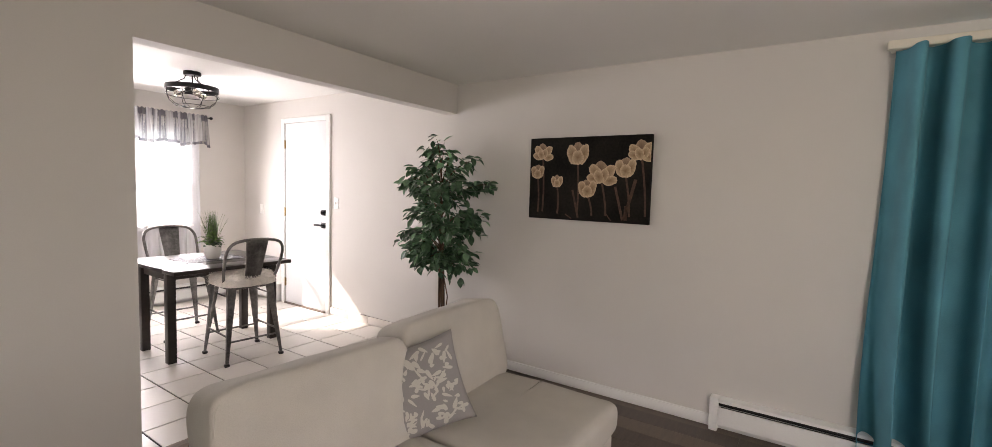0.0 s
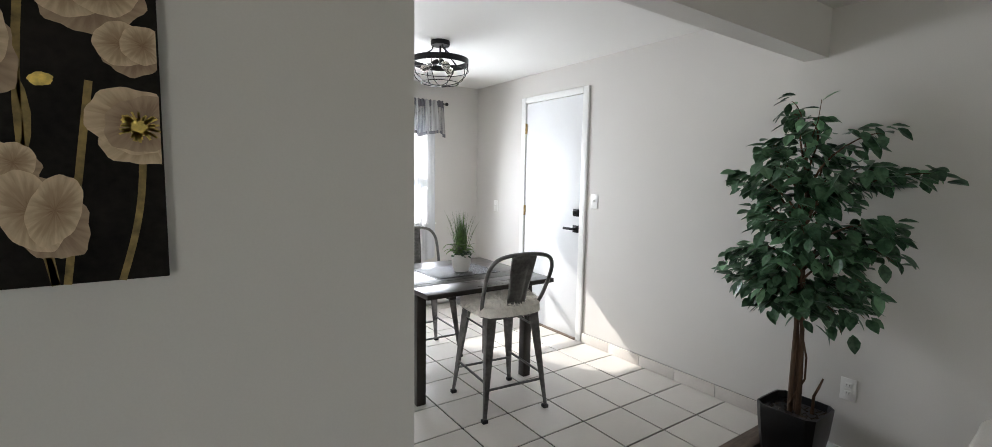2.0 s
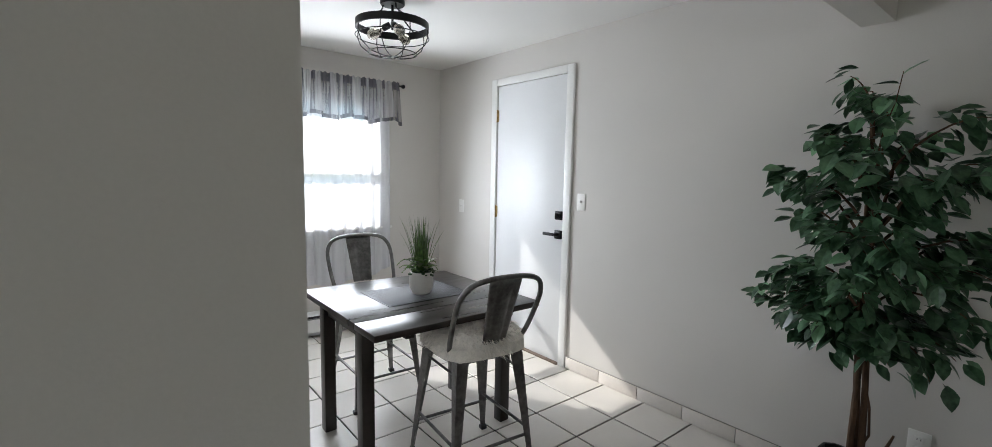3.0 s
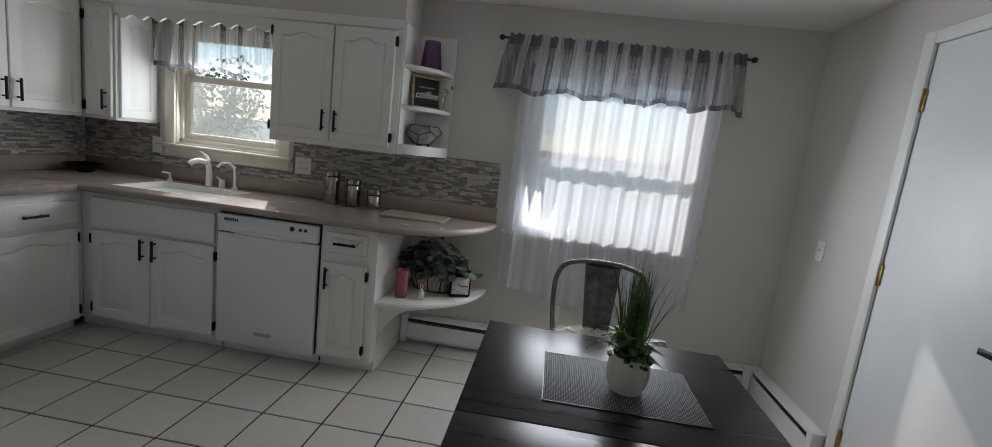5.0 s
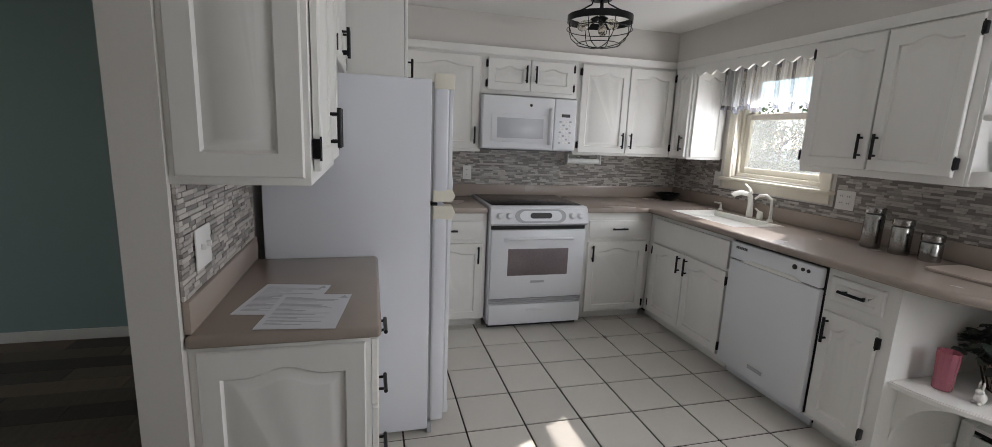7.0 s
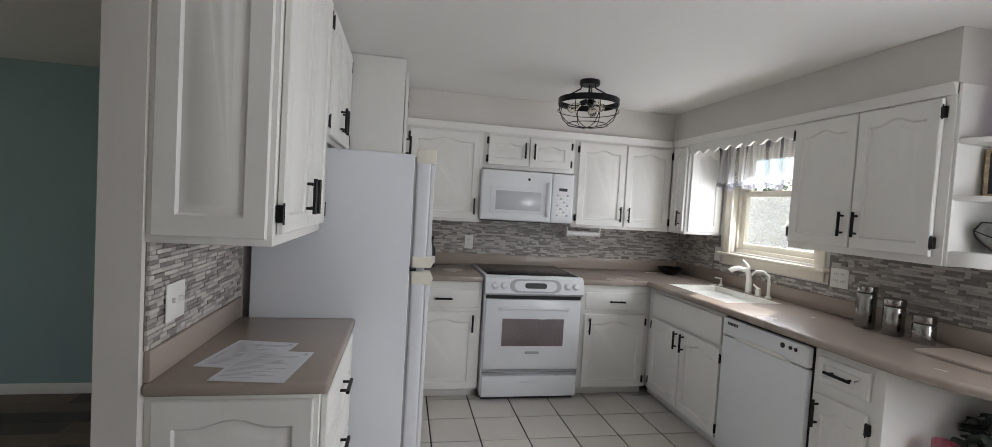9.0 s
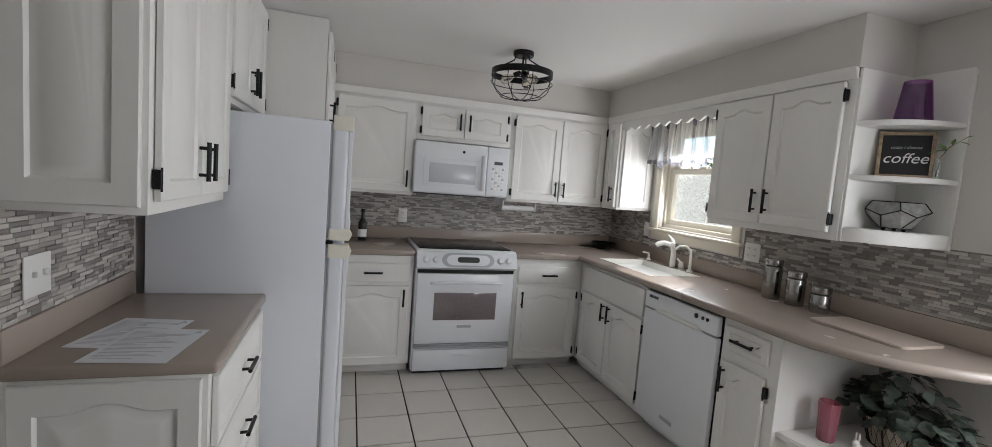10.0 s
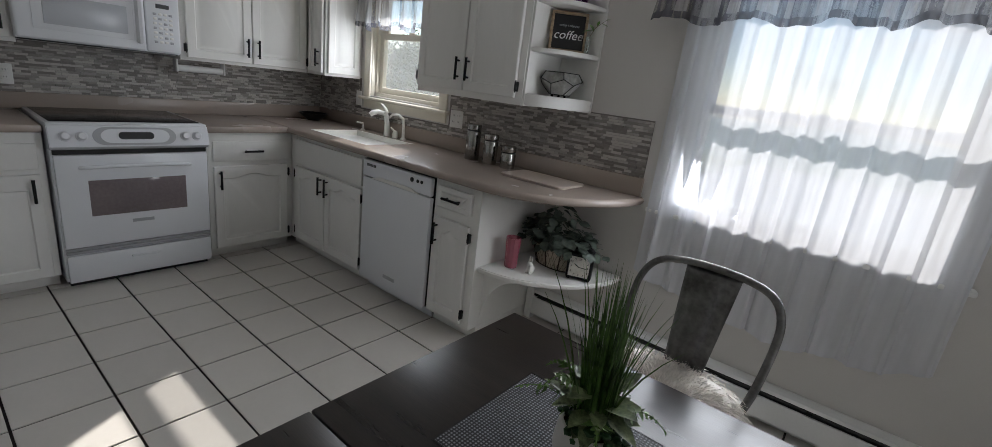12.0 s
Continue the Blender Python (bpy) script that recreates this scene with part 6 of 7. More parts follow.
sd = thing("soap_pump", pose(-4.235, -0.085, CT), "white soap dispenser pump on the worktop", "soap dispenser")
part("base", lathe(bmesh.new(), [(0.020, 0.0), (0.018, 0.008), (0.009, 0.016), (0.008, 0.045)], 16), SINKW, sd)
part("spout", tube(bmesh.new(), [(0, 0, 0.042), (0, 0, 0.055), (-0.03, -0.04, 0.06)], 0.007, 8), SINKW, sd)

# ---- things on the worktops ----


def canister(x, y, h):
    c = thing("canister", pose(x, y, CT), "brushed steel storage canister with a lid", "canister", "steel canisters")
    part("body", lathe(bmesh.new(), [(0.044, 0.0), (0.046, 0.004), (0.046, h - 0.045), (0.044, h - 0.042)], 32), STEEL, c)
    part("seal", lathe(bmesh.new(), [(0.0435, h - 0.042), (0.0435, h - 0.034)], 32), BLACKP, c)
    part("lid", lathe(bmesh.new(), [(0.046, h - 0.034), (0.047, h - 0.030), (0.047, h - 0.004), (0.043, h), (0.002, h)], 32), STEEL, c)
    return c


for x, h in ((-2.985, 0.225), (-2.835, 0.185), (-2.69, 0.135)):
    canister(x, -0.14, h)
solid("cutting_board", prism(bmesh.new(), arc(-0.18, -0.10, 0.03, 0.03, 180, 270, 5) + arc(0.18, -0.10, 0.03, 0.03, 270, 360, 5) + arc(0.18, 0.10, 0.03, 0.03, 0, 90, 5) + arc(-0.18, 0.10, 0.03, 0.03, 90, 180, 5), "z", 0.0, 0.012, bevel=0.003), mat("beige_board", (0.50, 0.42, 0.36), 0.35, var=0.03), "beige rounded cutting board on the worktop", "cutting board", m=pose(-2.37, -0.225, CT))
bw = thing("bowl", pose(-4.80, -0.19, CT), "dark openwork bowl in the worktop corner", "bowl")
part("shell", lathe(bmesh.new(), [(0.05, 0.0), (0.055, 0.006), (0.10, 0.04), (0.118, 0.062), (0.113, 0.062), (0.095, 0.042), (0.05, 0.010)], 30, cap=False), BLACK, bw)
part("floor", lathe(bmesh.new(), [(0.051, 0.004), (0.051, 0.010), (0.002, 0.010)], 30), BLACK, bw)
bt = thing("bottle", pose(-4.80, -2.36, CT), "dark glass bottle on the worktop beside the pantry", "bottle")
part("glass", lathe(bmesh.new(), [(0.032, 0.0), (0.034, 0.005), (0.034, 0.13), (0.028, 0.155), (0.013, 0.18), (0.013, 0.23)], 20), BLACKP, bt)
part("label", lathe(bmesh.new(), [(0.0346, 0.03), (0.0346, 0.09)], 20, cap=False), PLATE, bt, "pale paper label")
part("cap", lathe(bmesh.new(), [(0.015, 0.225), (0.015, 0.25)], 16), BLACK, bt)
# paper towel holder under the wall cabinet
th = thing("paper_towel_holder", pose(-4.80, -1.06, 1.325), "white paper towel holder under the wall cabinet", "towel holder")
for s in (-1, 1):
    part("bracket", boxes((-0.03, 0.03, s * 0.15 - 0.006, s * 0.15 + 0.006, -0.085, 0.0), bevel=0.004), TRIM, th)
part("bar", tube(bmesh.new(), [(0, -0.145, -0.06), (0, 0.145, -0.06)], 0.022, 16), TRIM, th)
# papers by the fridge


def document(m, seed):
    d = thing("document", m, "printed sheet in a clear sleeve on the worktop", "paper", "printed sheets")
    part("sheet", boxes((-0.108, 0.108, -0.14, 0.14, 0.0, 0.0012)), PAPER, d)
    r = random.Random(seed)
    y = 0.118
    for i in range(22):
        w = r.uniform(0.08, 0.18) if i % 5 else 0.05
        y -= 0.0105
        part("text_line", boxes((-0.092, -0.092 + w, y, y + 0.0032, 0.0012, 0.0015)), PRINT, d)
    part("mark", prism(bmesh.new(), [(0.075, 0.105), (0.10, 0.105), (0.0875, 0.13)], "z", 0.0012, 0.0016), GREYP, d, "grey triangular mark")
    return d


document(pose(-2.60, -3.085, 0.9202, 0, 0, 80), 2)
document(pose(-2.48, -3.005, 0.9222, 0, 0, 83), 1)

# ---- things on the corner shelf ----
PURPLE = glass_mat("purple_glass", (0.62, 0.30, 0.66), 0.92)
PINK = bpy.data.materials.new("pink_glass")
PINK.use_nodes = True
pb = PINK.node_tree.nodes["Principled BSDF"]
pb.inputs["Base Color"].default_value = (0.74, 0.27, 0.35, 1)
pb.inputs["Roughness"].default_value = 0.15
pb.inputs["Transmission Weight"].default_value = 0.6
CLEARG = glass_mat("clear_glass", (0.93, 0.96, 0.95), 0.88)
vs = thing("vase", pose(-2.375, -0.16, 1.868), "tapered purple glass vase on the top shelf", "vase")
part("shell", lathe(bmesh.new(), [(0.066, 0.0), (0.068, 0.004), (0.048, 0.172), (0.045, 0.172), (0.062, 0.010), (0.002, 0.010)], 28), PURPLE, vs)
SLATE = mat("chalkboard", (0.012, 0.012, 0.013), 0.6, var=0.2)
FRAMEW = mat("frame_wood", (0.40, 0.29, 0.19), 0.6, var=0.3, scale=14, stretch=(1, 1, 4))
CHALK = mat("white_letter", (0.80, 0.80, 0.80), 0.6, var=0.02)
sg = thing("coffee_sign", pose(-2.385, -0.155, 1.628, -8, 0, 38), "small framed black coffee sign leaning on the shelf", "sign")
part("board", boxes((-0.085, 0.085, 0.0, 0.006, 0.010, 0.190)), SLATE, sg)
part("frame", boxes((-0.098, -0.084, -0.008, 0.014, 0.0, 0.205), (0.084, 0.098, -0.008, 0.014, 0.0, 0.205), (-0.084, 0.084, -0.008, 0.014, 0.0, 0.013), (-0.084, 0.084, -0.008, 0.014, 0.191, 0.205), bevel=0.002), FRAMEW, sg, "light wooden frame")


def lettering(text, size, m, parent, material):
    cv = bpy.data.curves.new("lettering", "FONT")
    cv.body, cv.size, cv.align_x, cv.align_y, cv.extrude, cv.shear = text, size, "CENTER", "CENTER", 0.0006, 0.25
    tmp = bpy.data.objects.new("lettering", cv)
    scene.collection.objects.link(tmp)
    me = bpy.data.meshes.new_from_object(tmp.evaluated_get(bpy.context.evaluated_depsgraph_get()))
    bpy.data.objects.remove(tmp)
    me.materials.clear()
    me.materials.append(material)
    ob = new("lettering", me)
    ob.parent = parent
    ob.matrix_basis = m
    return tagged(ob, "white sign lettering")


lettering("coffee", 0.064, pose(0, -0.0012, 0.085, 90), sg, CHALK)
lettering("today i choose", 0.018, pose(0, -0.0012, 0.135, 90), sg, GREYP)
bv = thing("bud_vase", pose(-2.288, -0.112, 1.628), "little clear glass bud vase with a leafy twig", "vase")
g = part("glass", lathe(bmesh.new(), [(0.012, 0.0), (0.014, 0.004), (0.014, 0.085), (0.0125, 0.085), (0.0115, 0.008), (0.001, 0.006)], 20), CLEARG, bv, "clear glass")
part("twig", tube(bmesh.new(), [(0, 0, 0.01), (0.012, -0.004, 0.09), (0.04, -0.01, 0.13), (0.075, -0.015, 0.15), (0.095, -0.02, 0.162)], [0.0018, 0.0016, 0.0014, 0.001, 0.0008], 6), BARK, bv)
for p, yw, pt, ln in (((0.028, -0.008, 0.115), 160, -50, 0.05), ((0.05, -0.012, 0.138), 100, -60, 0.035), ((0.07, -0.015, 0.15), -10, 15, 0.05), ((0.03, -0.007, 0.118), 190, 5, 0.06), ((0.095, -0.02, 0.162), 0, -20, 0.03)):
    part("leaf", leaf_mesh(bmesh.new(), pose(*p, 0, pt, yw), ln, ln * 0.45), FERN, bv)
# geometric glass planter
tr = thing("terrarium", pose(-2.39, -0.155, 1.392), "geometric glass bowl with black metal edges", "terrarium")
lo = [(0.055 * math.cos(2 * math.pi * (k + 0.5) / 5) * 1.1, 0.055 * math.sin(2 * math.pi * (k + 0.5) / 5), 0.012) for k in range(5)]
mi = [((0.125 if k % 2 == 0 else 0.108) * math.cos(2 * math.pi * k / 10 + 0.31), (0.105 if k % 2 == 0 else 0.09) * math.sin(2 * math.pi * k / 10 + 0.31), 0.092 if k % 2 == 0 else 0.066) for k in range(10)]
hi = [(0.098 * math.cos(2 * math.pi * (k + 0.25) / 5), 0.088 * math.sin(2 * math.pi * (k + 0.25) / 5), 0.128) for k in range(5)]
edges = [(lo[k], lo[(k + 1) % 5]) for k in range(5)] + [(mi[k], mi[(k + 1) % 10]) for k in range(10)] + [(hi[k], hi[(k + 1) % 5]) for k in range(5)] + [(lo[k], mi[(2 * k + 1) % 10]) for k in range(5)] + [(hi[k], mi[2 * k]) for k in range(5)]
for a, b in edges:
    part("edge_bar", tube(bmesh.new(), [a, b], 0.0024, 6), BLACK, tr)
bm = bmesh.new()
L0, M0 = [bm.verts.new(Vector(p) * 0.985) for p in lo], [bm.verts.new(Vector(p) * 0.985) for p in mi]
bm.faces.new(L0[::-1])
for k in range(5):
    bm.faces.new((L0[k], L0[(k + 1) % 5], M0[(2 * k + 3) % 10], M0[(2 * k + 2) % 10], M0[(2 * k + 1) % 10]))
H0 = [bm.verts.new(Vector(p) * 0.985) for p in hi]
for k in range(5):
    bm.faces.new((M0[2 * k], M0[2 * k + 1], M0[(2 * k + 2) % 10], H0[(k + 1) % 5], H0[k]))
part("panes", bm, mat("frosted_pane", (0.33, 0.33, 0.31), 0.35, var=0.25, scale=14, fine=60, bump=0.2), tr, "cloudy grey glass panes", smooth=False)
for k in range(3):
    a = 2 * math.pi * k / 3
    part("foot", lathe(bmesh.new(), [(0.006, 0.0), (0.008, 0.006), (0.005, 0.012)], 10, center=(0.04 * math.cos(a), 0.04 * math.sin(a))), BLACK, tr)

# ---- things on the low shelf ----
SHZ = 0.462
pv = thing("vase", pose(-2.36, -0.43, SHZ), "ribbed pink glass vase on the low shelf", "vase")
bm = bmesh.new()
n = 24
rings = [[bm.verts.new((r * (1 + 0.05 * (k % 2)) * math.cos(2 * math.pi * k / n), r * (1 + 0.05 * (k % 2)) * math.sin(2 * math.pi * k / n), z)) for k in range(n)] for r, z in ((0.032, 0.0), (0.034, 0.004), (0.036, 0.08), (0.041, 0.172), (0.038, 0.172), (0.032, 0.01))]
for a, b in zip(rings, rings[1:]):
    for k in range(n):
        bm.faces.new((a[k], a[(k + 1) % n], b[(k + 1) % n], b[k]))
bm.faces.new(rings[0][::-1])
bm.faces.new(rings[-1])
part("shell", bm, PINK, pv, smooth=False)
bn = solid("rabbit_figurine", bmesh.new(), CERAMIC, "tiny cream ceramic rabbit on the low shelf", "figurine", m=pose(-2.235, -0.415, SHZ))
bm = bmesh.new()
for x, y, z, rx, ry, rz in ((0, 0, 0.026, 0.020, 0.024, 0.027), (0, -0.012, 0.056, 0.013, 0.015, 0.014), (-0.007, -0.008, 0.081, 0.0042, 0.005, 0.019), (0.007, -0.008, 0.081, 0.0042, 0.005, 0.019), (-0.012, -0.018, 0.008, 0.008, 0.013, 0.008), (0.012, -0.018, 0.008, 0.008, 0.013, 0.008), (0, 0.022, 0.016, 0.008, 0.008, 0.008)):
    bmesh.ops.create_uvsphere(bm, u_segments=14, v_segments=9, radius=1, matrix=Matrix.Translation((x, y, z)) @ Matrix.Diagonal((rx, ry, rz, 1)))
bm.to_mesh(bn.data)
bm.free()
bn.data.polygons.foreach_set("use_smooth", [True] * len(bn.data.polygons))
WIRE = mat("rusty_wire", (0.04, 0.025, 0.018), 0.6, metal=0.5, var=0.3)
LINER = mat("cream_liner", (0.52, 0.46, 0.37), 0.9, var=0.15, scale=15, fine=120, bump=0.4)
bk = thing("wire_basket", pose(-2.225, -0.19, SHZ, 0, 0, -8), "oval wire basket with cream liner full of ivy", "basket")
bk.scale = (1.26, 1.14, 1.05)


def oval(u, z, k=1.0):
    t = z / 0.125
    return (0.098 + 0.034 * t) * k * math.cos(u), (0.062 + 0.026 * t) * k * math.sin(u), z


bm = sheet(bmesh.new(), 40, 4, lambda u, v: oval(u * 2 * math.pi, 0.004 + 0.118 * v, 0.97))
bmesh.ops.remove_doubles(bm, verts=bm.verts, dist=0.0005)
part("liner", bm, LINER, bk, "cream woven liner")
part("bottom", lathe(bmesh.new(), [(0.09, 0.002), (0.09, 0.005), (0.002, 0.006)], 24), LINER, bk).scale = (1, 0.64, 1)
for z in (0.004, 0.124):
    part("rim_wire", tube(bmesh.new(), [oval(2 * math.pi * k / 40, z, 1.01) for k in range(40)], 0.0032, 6, closed=True), WIRE, bk)
for k in range(10):
    u = 2 * math.pi * (k + 0.5) / 10
    part("rib_wire", tube(bmesh.new(), [oval(u, 0.004, 1.01), oval(u, 0.124, 1.01)], 0.0028, 6), WIRE, bk)
bm = bmesh.new()
for k in range(30):
    for sgn in (-1, 1):
        tube(bm, [oval(2 * math.pi * k / 30 + sgn * 0.28 * i / 5, 0.006 + 0.116 * i / 5, 1.005) for i in range(6)], 0.0009, 4, ends=False)
part("mesh_wire", bm, WIRE, bk, "fine chicken-wire netting")
IVY = mat("ivy_leaf", (0.035, 0.060, 0.045), 0.6, var=0.35, scale=20, color2=(0.16, 0.20, 0.16))
irng = random.Random(8)
part("soil", lathe(bmesh.new(), [(0.11, 0.10), (0.108, 0.112), (0.002, 0.12)], 20), SOIL, bk).scale = (1, 0.64, 1)
vine = bmesh.new()
for k in range(240):
    a = irng.uniform(0, 6.283)
    r0 = math.sqrt(irng.random())
    x, y, z = 0.19 * r0 * math.cos(a), 0.115 * r0 * math.sin(a), 0.13 + 0.20 * (1 - r0 * r0) * irng.random() + irng.uniform(-0.02, 0.05)
    if k % 12 == 0:
        x, z = x * 1.5, z - 0.02
    y = min(y, 0.14)
    m = Matrix.Translation((x, y, z)) @ pose(0, 0, 0, 0, 0, math.degrees(a) + irng.uniform(-60, 60)) @ pose(0, 0, 0, irng.uniform(-30, 30), irng.uniform(-20, 55), 0)
    w = irng.uniform(0.040, 0.060)
    if k < 60:
        part("ivy_leaf", leaf_mesh(bmesh.new(), m, w, w * 0.85, 0.18), IVY, bk)
    else:
        leaf_mesh(vine, m, w, w * 0.85, 0.18)
    if k % 3 == 0:
        tube(vine, [(x * 0.3, y * 0.3, 0.11), (x * 0.7, y * 0.7, 0.11 + (z - 0.11) * 0.7), (x, y, z)], 0.0012, 4)
tagged(part("ivy_foliage", vine, IVY, bk, "grey-green ivy leaves and stems", smooth=False), kind="stuff")

ck = thing("alarm_clock", pose(-2.03, -0.25, SHZ, 0, 0, 20) @ Matrix.Scale(1.18, 4), "square black retro alarm clock with white face", "clock")
part("case", boxes((-0.058, 0.058, -0.03, 0.03, 0.006, 0.128), bevel=0.010, seg=3), BLACK, ck)
for s in (-1, 1):
    part("foot", boxes((s * 0.045 - 0.008, s * 0.045 + 0.008, -0.02, 0.02, 0.0, 0.008), bevel=0.002), BLACK, ck)
fc = part("dial", boxes((-0.046, 0.046, -0.033, -0.029, 0.020, 0.114), bevel=0.001), mat("dial_paper", (0.74, 0.71, 0.64), 0.5, var=0.08, scale=30), ck, "white clock dial")
for h in range(1, 13):
    t = math.pi / 2 - 2 * math.pi * h / 12
    q = 0.037 / max(abs(math.cos(t)), abs(math.sin(t)))
    q = min(q, 0.043)
    lettering(str(h), 0.013, pose(q * math.cos(t), -0.0334, 0.067 + q * math.sin(t), 90), fc, BLACK)
for ang, ln, wd in ((148, 0.026, 0.0022), (-3, 0.038, 0.0016)):
    t = radians(ang)
    part("pointer", tube(bmesh.new(), [(0, -0.0345, 0.067), (ln * math.cos(t), -0.0345, 0.067 + ln * math.sin(t))], wd, 6), BLACK, ck)
for s in (-1, 1):
    part("bell", lathe_along(bmesh.new(), (s * 0.034, 0, 0.128), (s * 0.35, 0, 1), [(0.004, 0.0), (0.004, 0.008), (0.021, 0.012), (0.018, 0.022), (0.008, 0.028), (0.002, 0.029)], 18), BLACK, ck, "black twin bell")
part("handle", tube(bmesh.new(), [(0.036 * math.cos(t), 0, 0.150 + 0.034 * math.sin(t)) for t in [math.pi * k / 12 for k in range(13)]], 0.003, 8), BLACK, ck)

# ---- outside ----
orng = random.Random(4)
OUT_LEAF = mat("shrub_leaf", (0.12, 0.17, 0.075), 0.6, var=0.3, scale=3, color2=(0.20, 0.27, 0.12))


def garden_tree(x, y, h, seed, reach, dense):
    """A slim garden tree with forked limbs and a loose crown."""
    r = random.Random(seed)
    t = thing("garden_tree", pose(x, y, -0.75), "slim young leafy tree outside the sink window", "tree")
    part("trunk", tube(bmesh.new(), [(0, 0, 0), (0.04, 0, h * 0.3), (-0.02, 0.04, h * 0.6), (0.05, 0, h)], [0.075, 0.06, 0.042, 0.012], 9), BARK, t)
    crown = bmesh.new()
    for i in range(16):
        a, z = r.uniform(0, 6.283), h * r.uniform(0.32, 0.95)
        k = reach * r.uniform(0.4, 1.0)
        base, end = Vector((0, 0, z)), Vector((k * math.cos(a), k * math.sin(a), z + r.uniform(0.3, 0.8)))
        mid = base.lerp(end, 0.5) + Vector((0, 0, -0.06))
        limb = part("limb", tube(bmesh.new(), [base, mid, end], [0.022, 0.014, 0.004], 6), BARK, t)
        for j in range(4):
            q = mid.lerp(end, r.random())
            part("twig", tube(bmesh.new(), [q, q + Vector((r.uniform(-0.2, 0.2), r.uniform(-0.2, 0.2), r.uniform(0.1, 0.3)))], [0.006, 0.002], 5), BARK, limb)
        for j in range(dense):
            p = mid.lerp(end, r.uniform(0, 1.2)) + Vector((r.gauss(0, 0.13), r.gauss(0, 0.13), r.gauss(0, 0.13)))
            leaf_mesh(crown, Matrix.Translation(p) @ pose(0, 0, 0, r.uniform(0, 360), r.uniform(-60, 60), r.uniform(0, 360)), r.uniform(0.06, 0.12), 0.05)
    part("crown", crown, OUT_LEAF, t, "sparse young green leaves", smooth=False)
    return t


garden_tree(-7.4, 4.8, 2.5, 3, 0.9, 130)
garden_tree(-9.2, 5.4, 2.7, 7, 1.3, 240)
garden_tree(-10.9, 5.9, 2.8, 12, 1.3, 240)
# valley haze painted as a pale gradient, bluer upward, that glows by itself
HAZE = bpy.data.materials.new("glowing_haze_paint")
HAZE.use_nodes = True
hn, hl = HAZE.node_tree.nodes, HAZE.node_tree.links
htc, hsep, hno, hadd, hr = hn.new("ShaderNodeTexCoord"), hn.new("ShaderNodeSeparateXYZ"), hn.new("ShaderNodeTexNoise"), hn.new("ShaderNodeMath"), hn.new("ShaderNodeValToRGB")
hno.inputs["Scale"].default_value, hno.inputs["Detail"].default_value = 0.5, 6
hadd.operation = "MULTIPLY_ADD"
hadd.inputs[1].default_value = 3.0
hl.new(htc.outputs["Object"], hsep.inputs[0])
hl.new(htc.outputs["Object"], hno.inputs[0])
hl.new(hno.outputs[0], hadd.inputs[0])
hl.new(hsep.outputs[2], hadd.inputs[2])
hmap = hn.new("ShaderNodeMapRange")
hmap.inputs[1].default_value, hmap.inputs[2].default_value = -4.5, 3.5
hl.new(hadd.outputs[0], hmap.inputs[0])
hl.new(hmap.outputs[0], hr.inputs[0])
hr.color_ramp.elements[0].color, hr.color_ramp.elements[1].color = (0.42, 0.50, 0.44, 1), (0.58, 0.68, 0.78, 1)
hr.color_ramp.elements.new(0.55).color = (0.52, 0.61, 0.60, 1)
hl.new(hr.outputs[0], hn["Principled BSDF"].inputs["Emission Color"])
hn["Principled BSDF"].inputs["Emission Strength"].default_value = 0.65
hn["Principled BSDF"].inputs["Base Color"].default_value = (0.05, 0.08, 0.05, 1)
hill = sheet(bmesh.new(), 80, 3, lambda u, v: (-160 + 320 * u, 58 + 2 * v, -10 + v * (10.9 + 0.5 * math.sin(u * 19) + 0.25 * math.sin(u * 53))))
solid("backdrop", hill, HAZE, "glowing backdrop painted as a hazy wooded valley and hills", "hills", "structure")

solid("pavement", boxes((-5.6, 9, 1.0, 23.5, -0.75, -0.735)), mat("pale_concrete", (0.45, 0.45, 0.46), 0.85, var=0.08, scale=1.5, fine=30, bump=0.2), "pale concrete driveway outside the dining window", "driveway", "structure", smooth=False)

# ---- backsplash mosaic ----
mrng = random.Random(17)
strip_meshes = []
for ln in (0.028, 0.042, 0.060, 0.082):
    for th_ in (0.006, 0.0085):
        me = bpy.data.meshes.new("strip")
        b = boxes((0, ln - 0.0014, -th_, 0, 0.0007, 0.0133), bevel=0.0007, seg=1)
        b.to_mesh(me)
        b.free()
        me.materials.append(MOSAIC)
        strip_meshes.append((ln, th_, me))
MOSAIC_STUFF = MOSAIC.copy()
MOSAIC_STUFF.name = "mosaic_stone_field"
mn, ml = MOSAIC_STUFF.node_tree.nodes, MOSAIC_STUFF.node_tree.links
for nd in list(mn):
    if nd.type == "OBJECT_INFO":
        geo = mn.new("ShaderNodeNewGeometry")
        target = nd.outputs["Random"].links[0].to_socket
        ml.new(geo.outputs["Random Per Island"], target)
        mn.remove(nd)


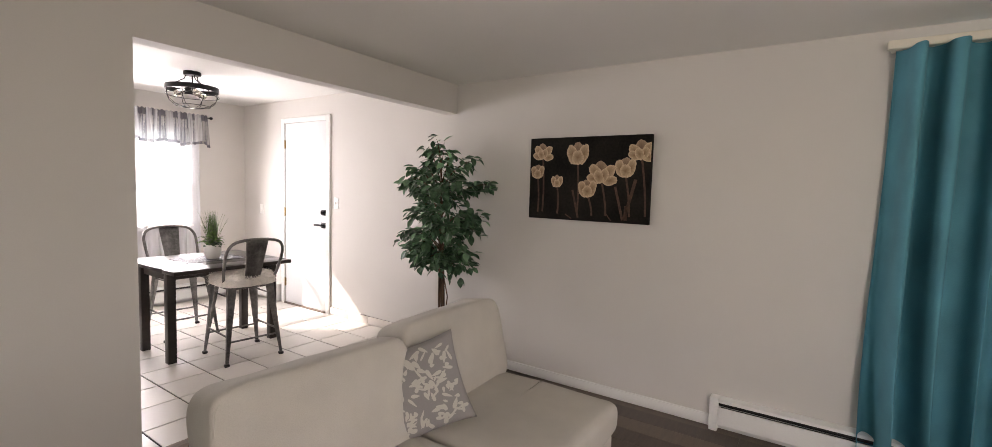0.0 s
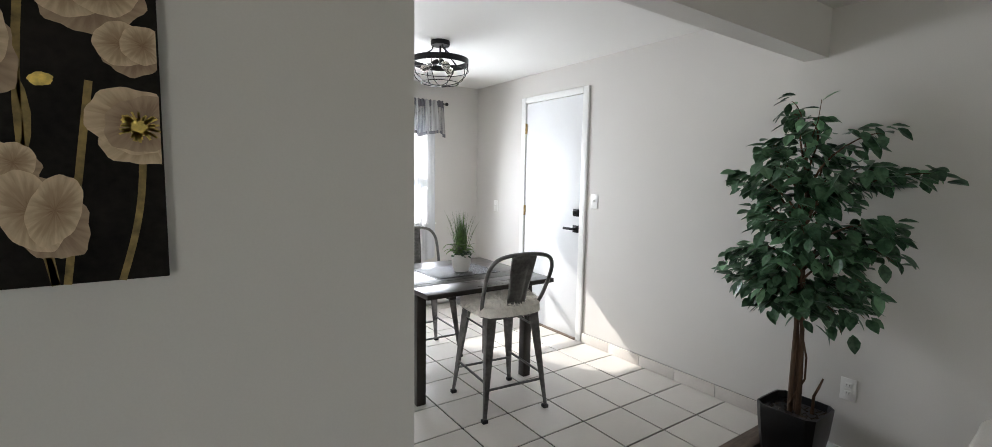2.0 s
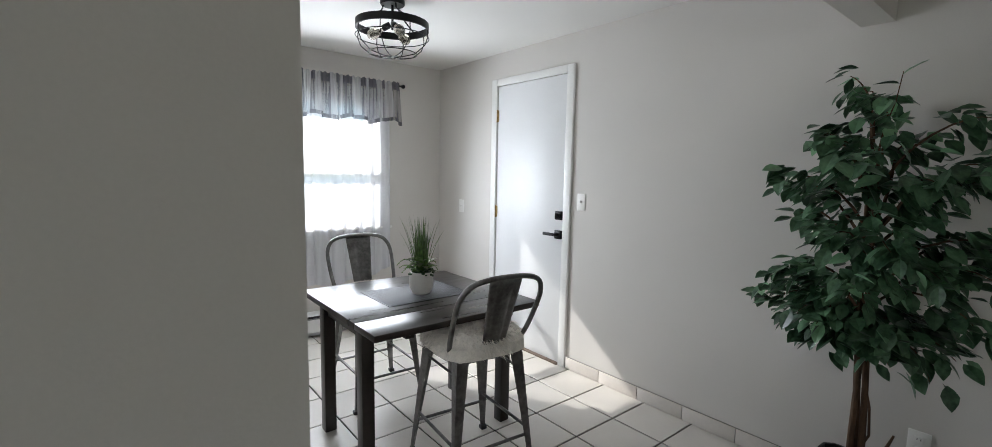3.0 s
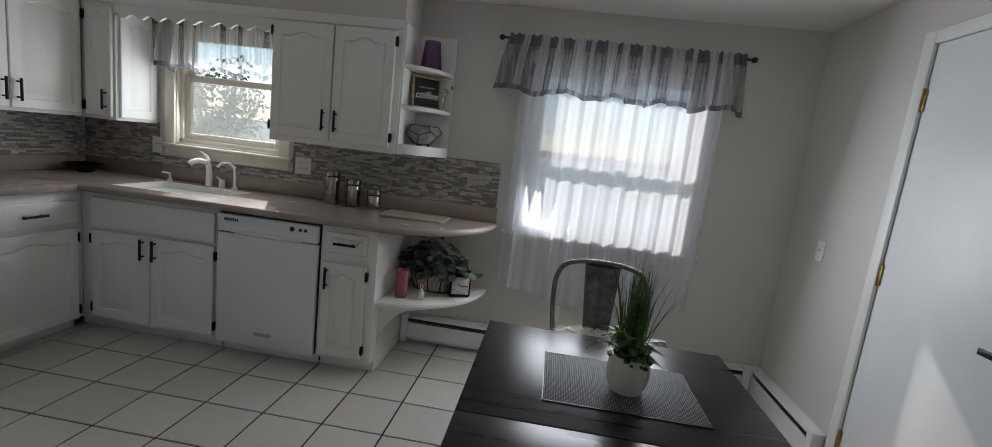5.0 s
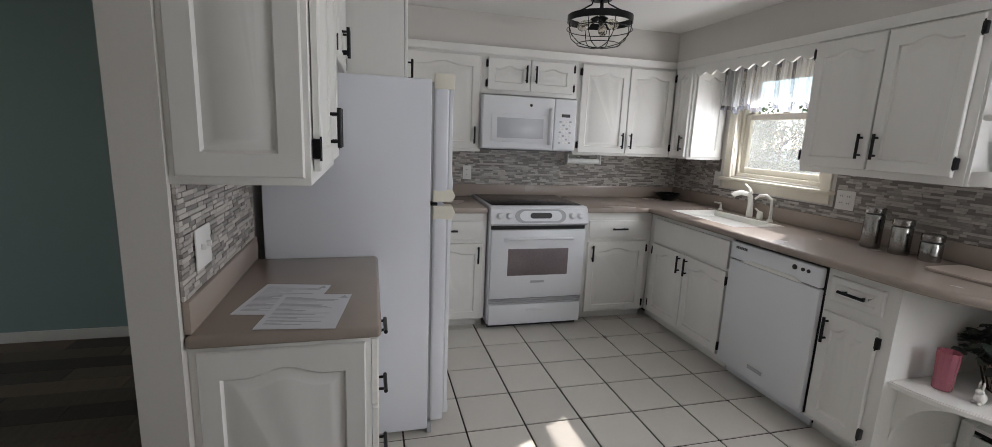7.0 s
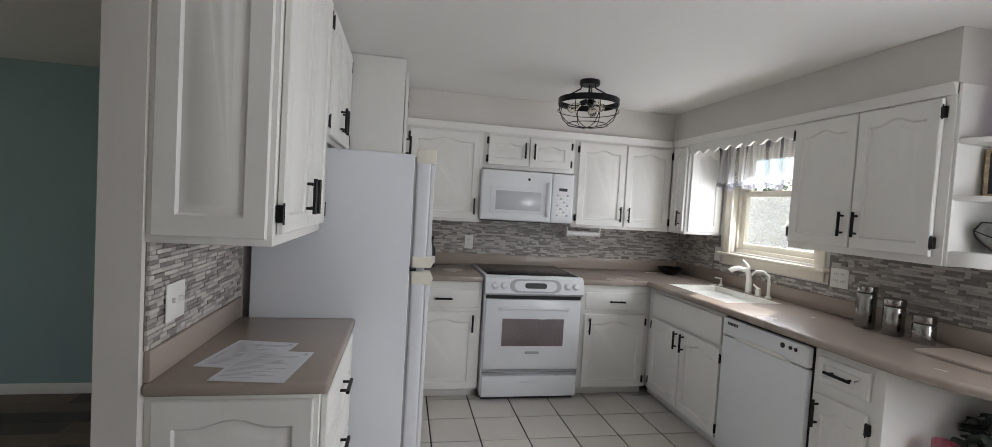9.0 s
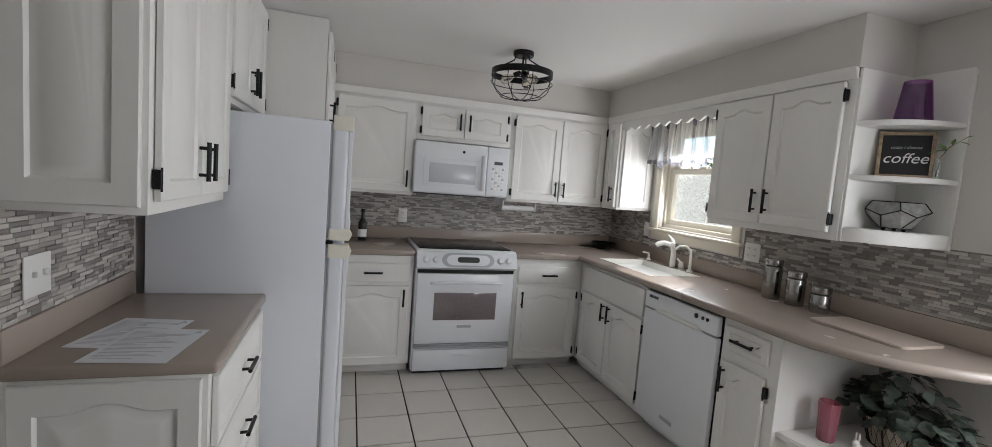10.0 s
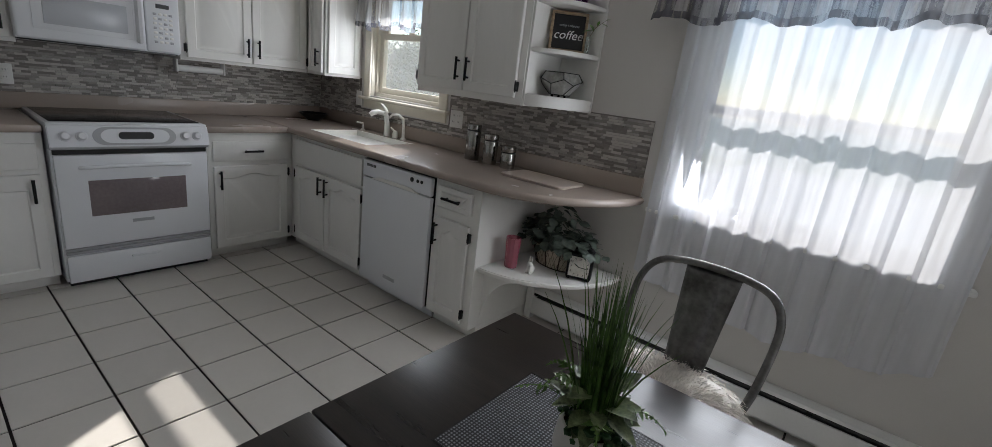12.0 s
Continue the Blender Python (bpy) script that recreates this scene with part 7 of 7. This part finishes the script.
def mosaic(m, length, z0, z1, label, singles, holes=()):
    """A strip-stone backsplash in the local x-z plane, facing -y; holes are x0, x1, z0, z1 left free."""
    b = thing("backsplash", m, label, "backsplash", kind="structure")
    bm = bmesh.new()
    xs = [0.0, length]
    for h in holes:
        xs += [h[0], h[1]]
    xs = sorted(x for x in set(xs) if 0 <= x <= length)
    for a, c in zip(xs, xs[1:]):
        segs, mid = [(z0, z1)], (a + c) / 2
        for h in holes:
            if h[0] <= mid <= h[1]:
                segs = [q for s0, s1 in segs for q in ((s0, min(s1, h[2])), (max(s0, h[3]), s1)) if q[1] - q[0] > 0.004]
        for s0, s1 in segs:
            box(bm, a, c, -0.003, 0.0, s0, s1)
    part("joint_bed", bm, MOSAIC_JOINT, b, smooth=False)
    field = bmesh.new()
    left = 295
    z = z0
    while z < z1 - 0.008:
        x = -mrng.uniform(0, 0.08)
        while x < length:
            ln, th_, me = mrng.choice(strip_meshes)
            x0, x1 = max(0, x), min(length, x + ln)
            free = x1 - x0 > 0.012 and not any(x0 < h[1] and x1 > h[0] and z < h[3] - 0.003 and z + 0.014 > h[2] for h in holes)
            if free:
                whole = x0 == x and x1 == x + ln and z + 0.014 <= z1
                if whole and x >= singles and left:
                    left -= 1
                    ob = new("strip", me)
                    ob.parent = b
                    ob.matrix_basis = pose(x, -0.0025, z)
                else:
                    box(field, x0 + 0.0008, x1 - 0.0008, -0.0025 - th_, -0.0025, z + 0.0007, min(z1, z + 0.0133))
            x += ln
        z += 0.014
    if len(field.verts):
        tagged(part("strip_field", field, MOSAIC_STUFF, b, "thin grey and beige stone strips", smooth=False), kind="stuff")
    else:
        field.free()
    return b


mosaic(pose(-2.345, -3.29, 0, 0, 0, 180), 0.77, 1.01, 1.315, "grey stone strip backsplash over the drawer cabinet", 0.0)
mosaic(pose(-4.995, 0, 0), 3.115, 1.035, 1.335, "grey stone strip backsplash along the sink wall", 1.70, holes=((0.605, 1.64, 1.10, 1.34),))
mosaic(pose(-5.0, -2.62, 0, 0, 0, 90), 2.61, 1.035, 1.335, "grey stone strip backsplash behind the range", 1.35)

# ---- floor tiles ----
PX, PY, X0T, Y0T = 0.311, 0.309, -3.114, -0.820


def tile_mesh(w, d):
    me = bpy.data.meshes.new("tile")
    b = boxes((0.0046, w - 0.0046, 0.0046, d - 0.0046, -0.006, 0.0), bevel=0.0015, seg=1)
    b.to_mesh(me)
    b.free()
    me.materials.append(TILE)
    return me


full, cut = tile_mesh(PX, PY), tile_mesh(PX, Y0T - 7 * PY + 3.25)
for i in range(-7, 11):
    for j in range(-9, 3):
        x, y = X0T + i * PX, Y0T + j * PY
        if x + PX < -4.99 or x > -0.02 or y > -0.02 or y + PY < -3.24:
            continue
        if (x + PX < -2.52 and y > -0.55) or (x + PX < -4.45) or (x + PX < -2.40 and y + PY < -2.83):
            continue
        if y < -3.25:
            ob = new("tile", cut)
            ob.matrix_basis = pose(x, -3.25, 0.0)
        else:
            ob = new("tile", full)
            ob.matrix_basis = pose(x, y, 0.0)
        ob.parent = kfloor

# ---- living room planks ----
plank_meshes = []
for ln in (0.9, 1.2):
    me = bpy.data.meshes.new("plank")
    b = boxes((0.0008, 0.149, 0.0008, ln - 0.0008, -0.004, 0.0), bevel=0.001, seg=1)
    b.to_mesh(me)
    b.free()
    me.materials.append(LVT)
    plank_meshes.append((ln, me))
for i in range(31):
    x, y, k = -4.73 + i * 0.15, -9.0 + (i * 0.37) % 0.9, i
    while y < -3.36:
        ln, me = plank_meshes[k % 2]
        if y + ln > -3.345:
            break
        ob = new("plank", me)
        ob.parent = lfloor
        ob.matrix_basis = pose(x, y, FLOOR_L)
        y += ln
        k += 1
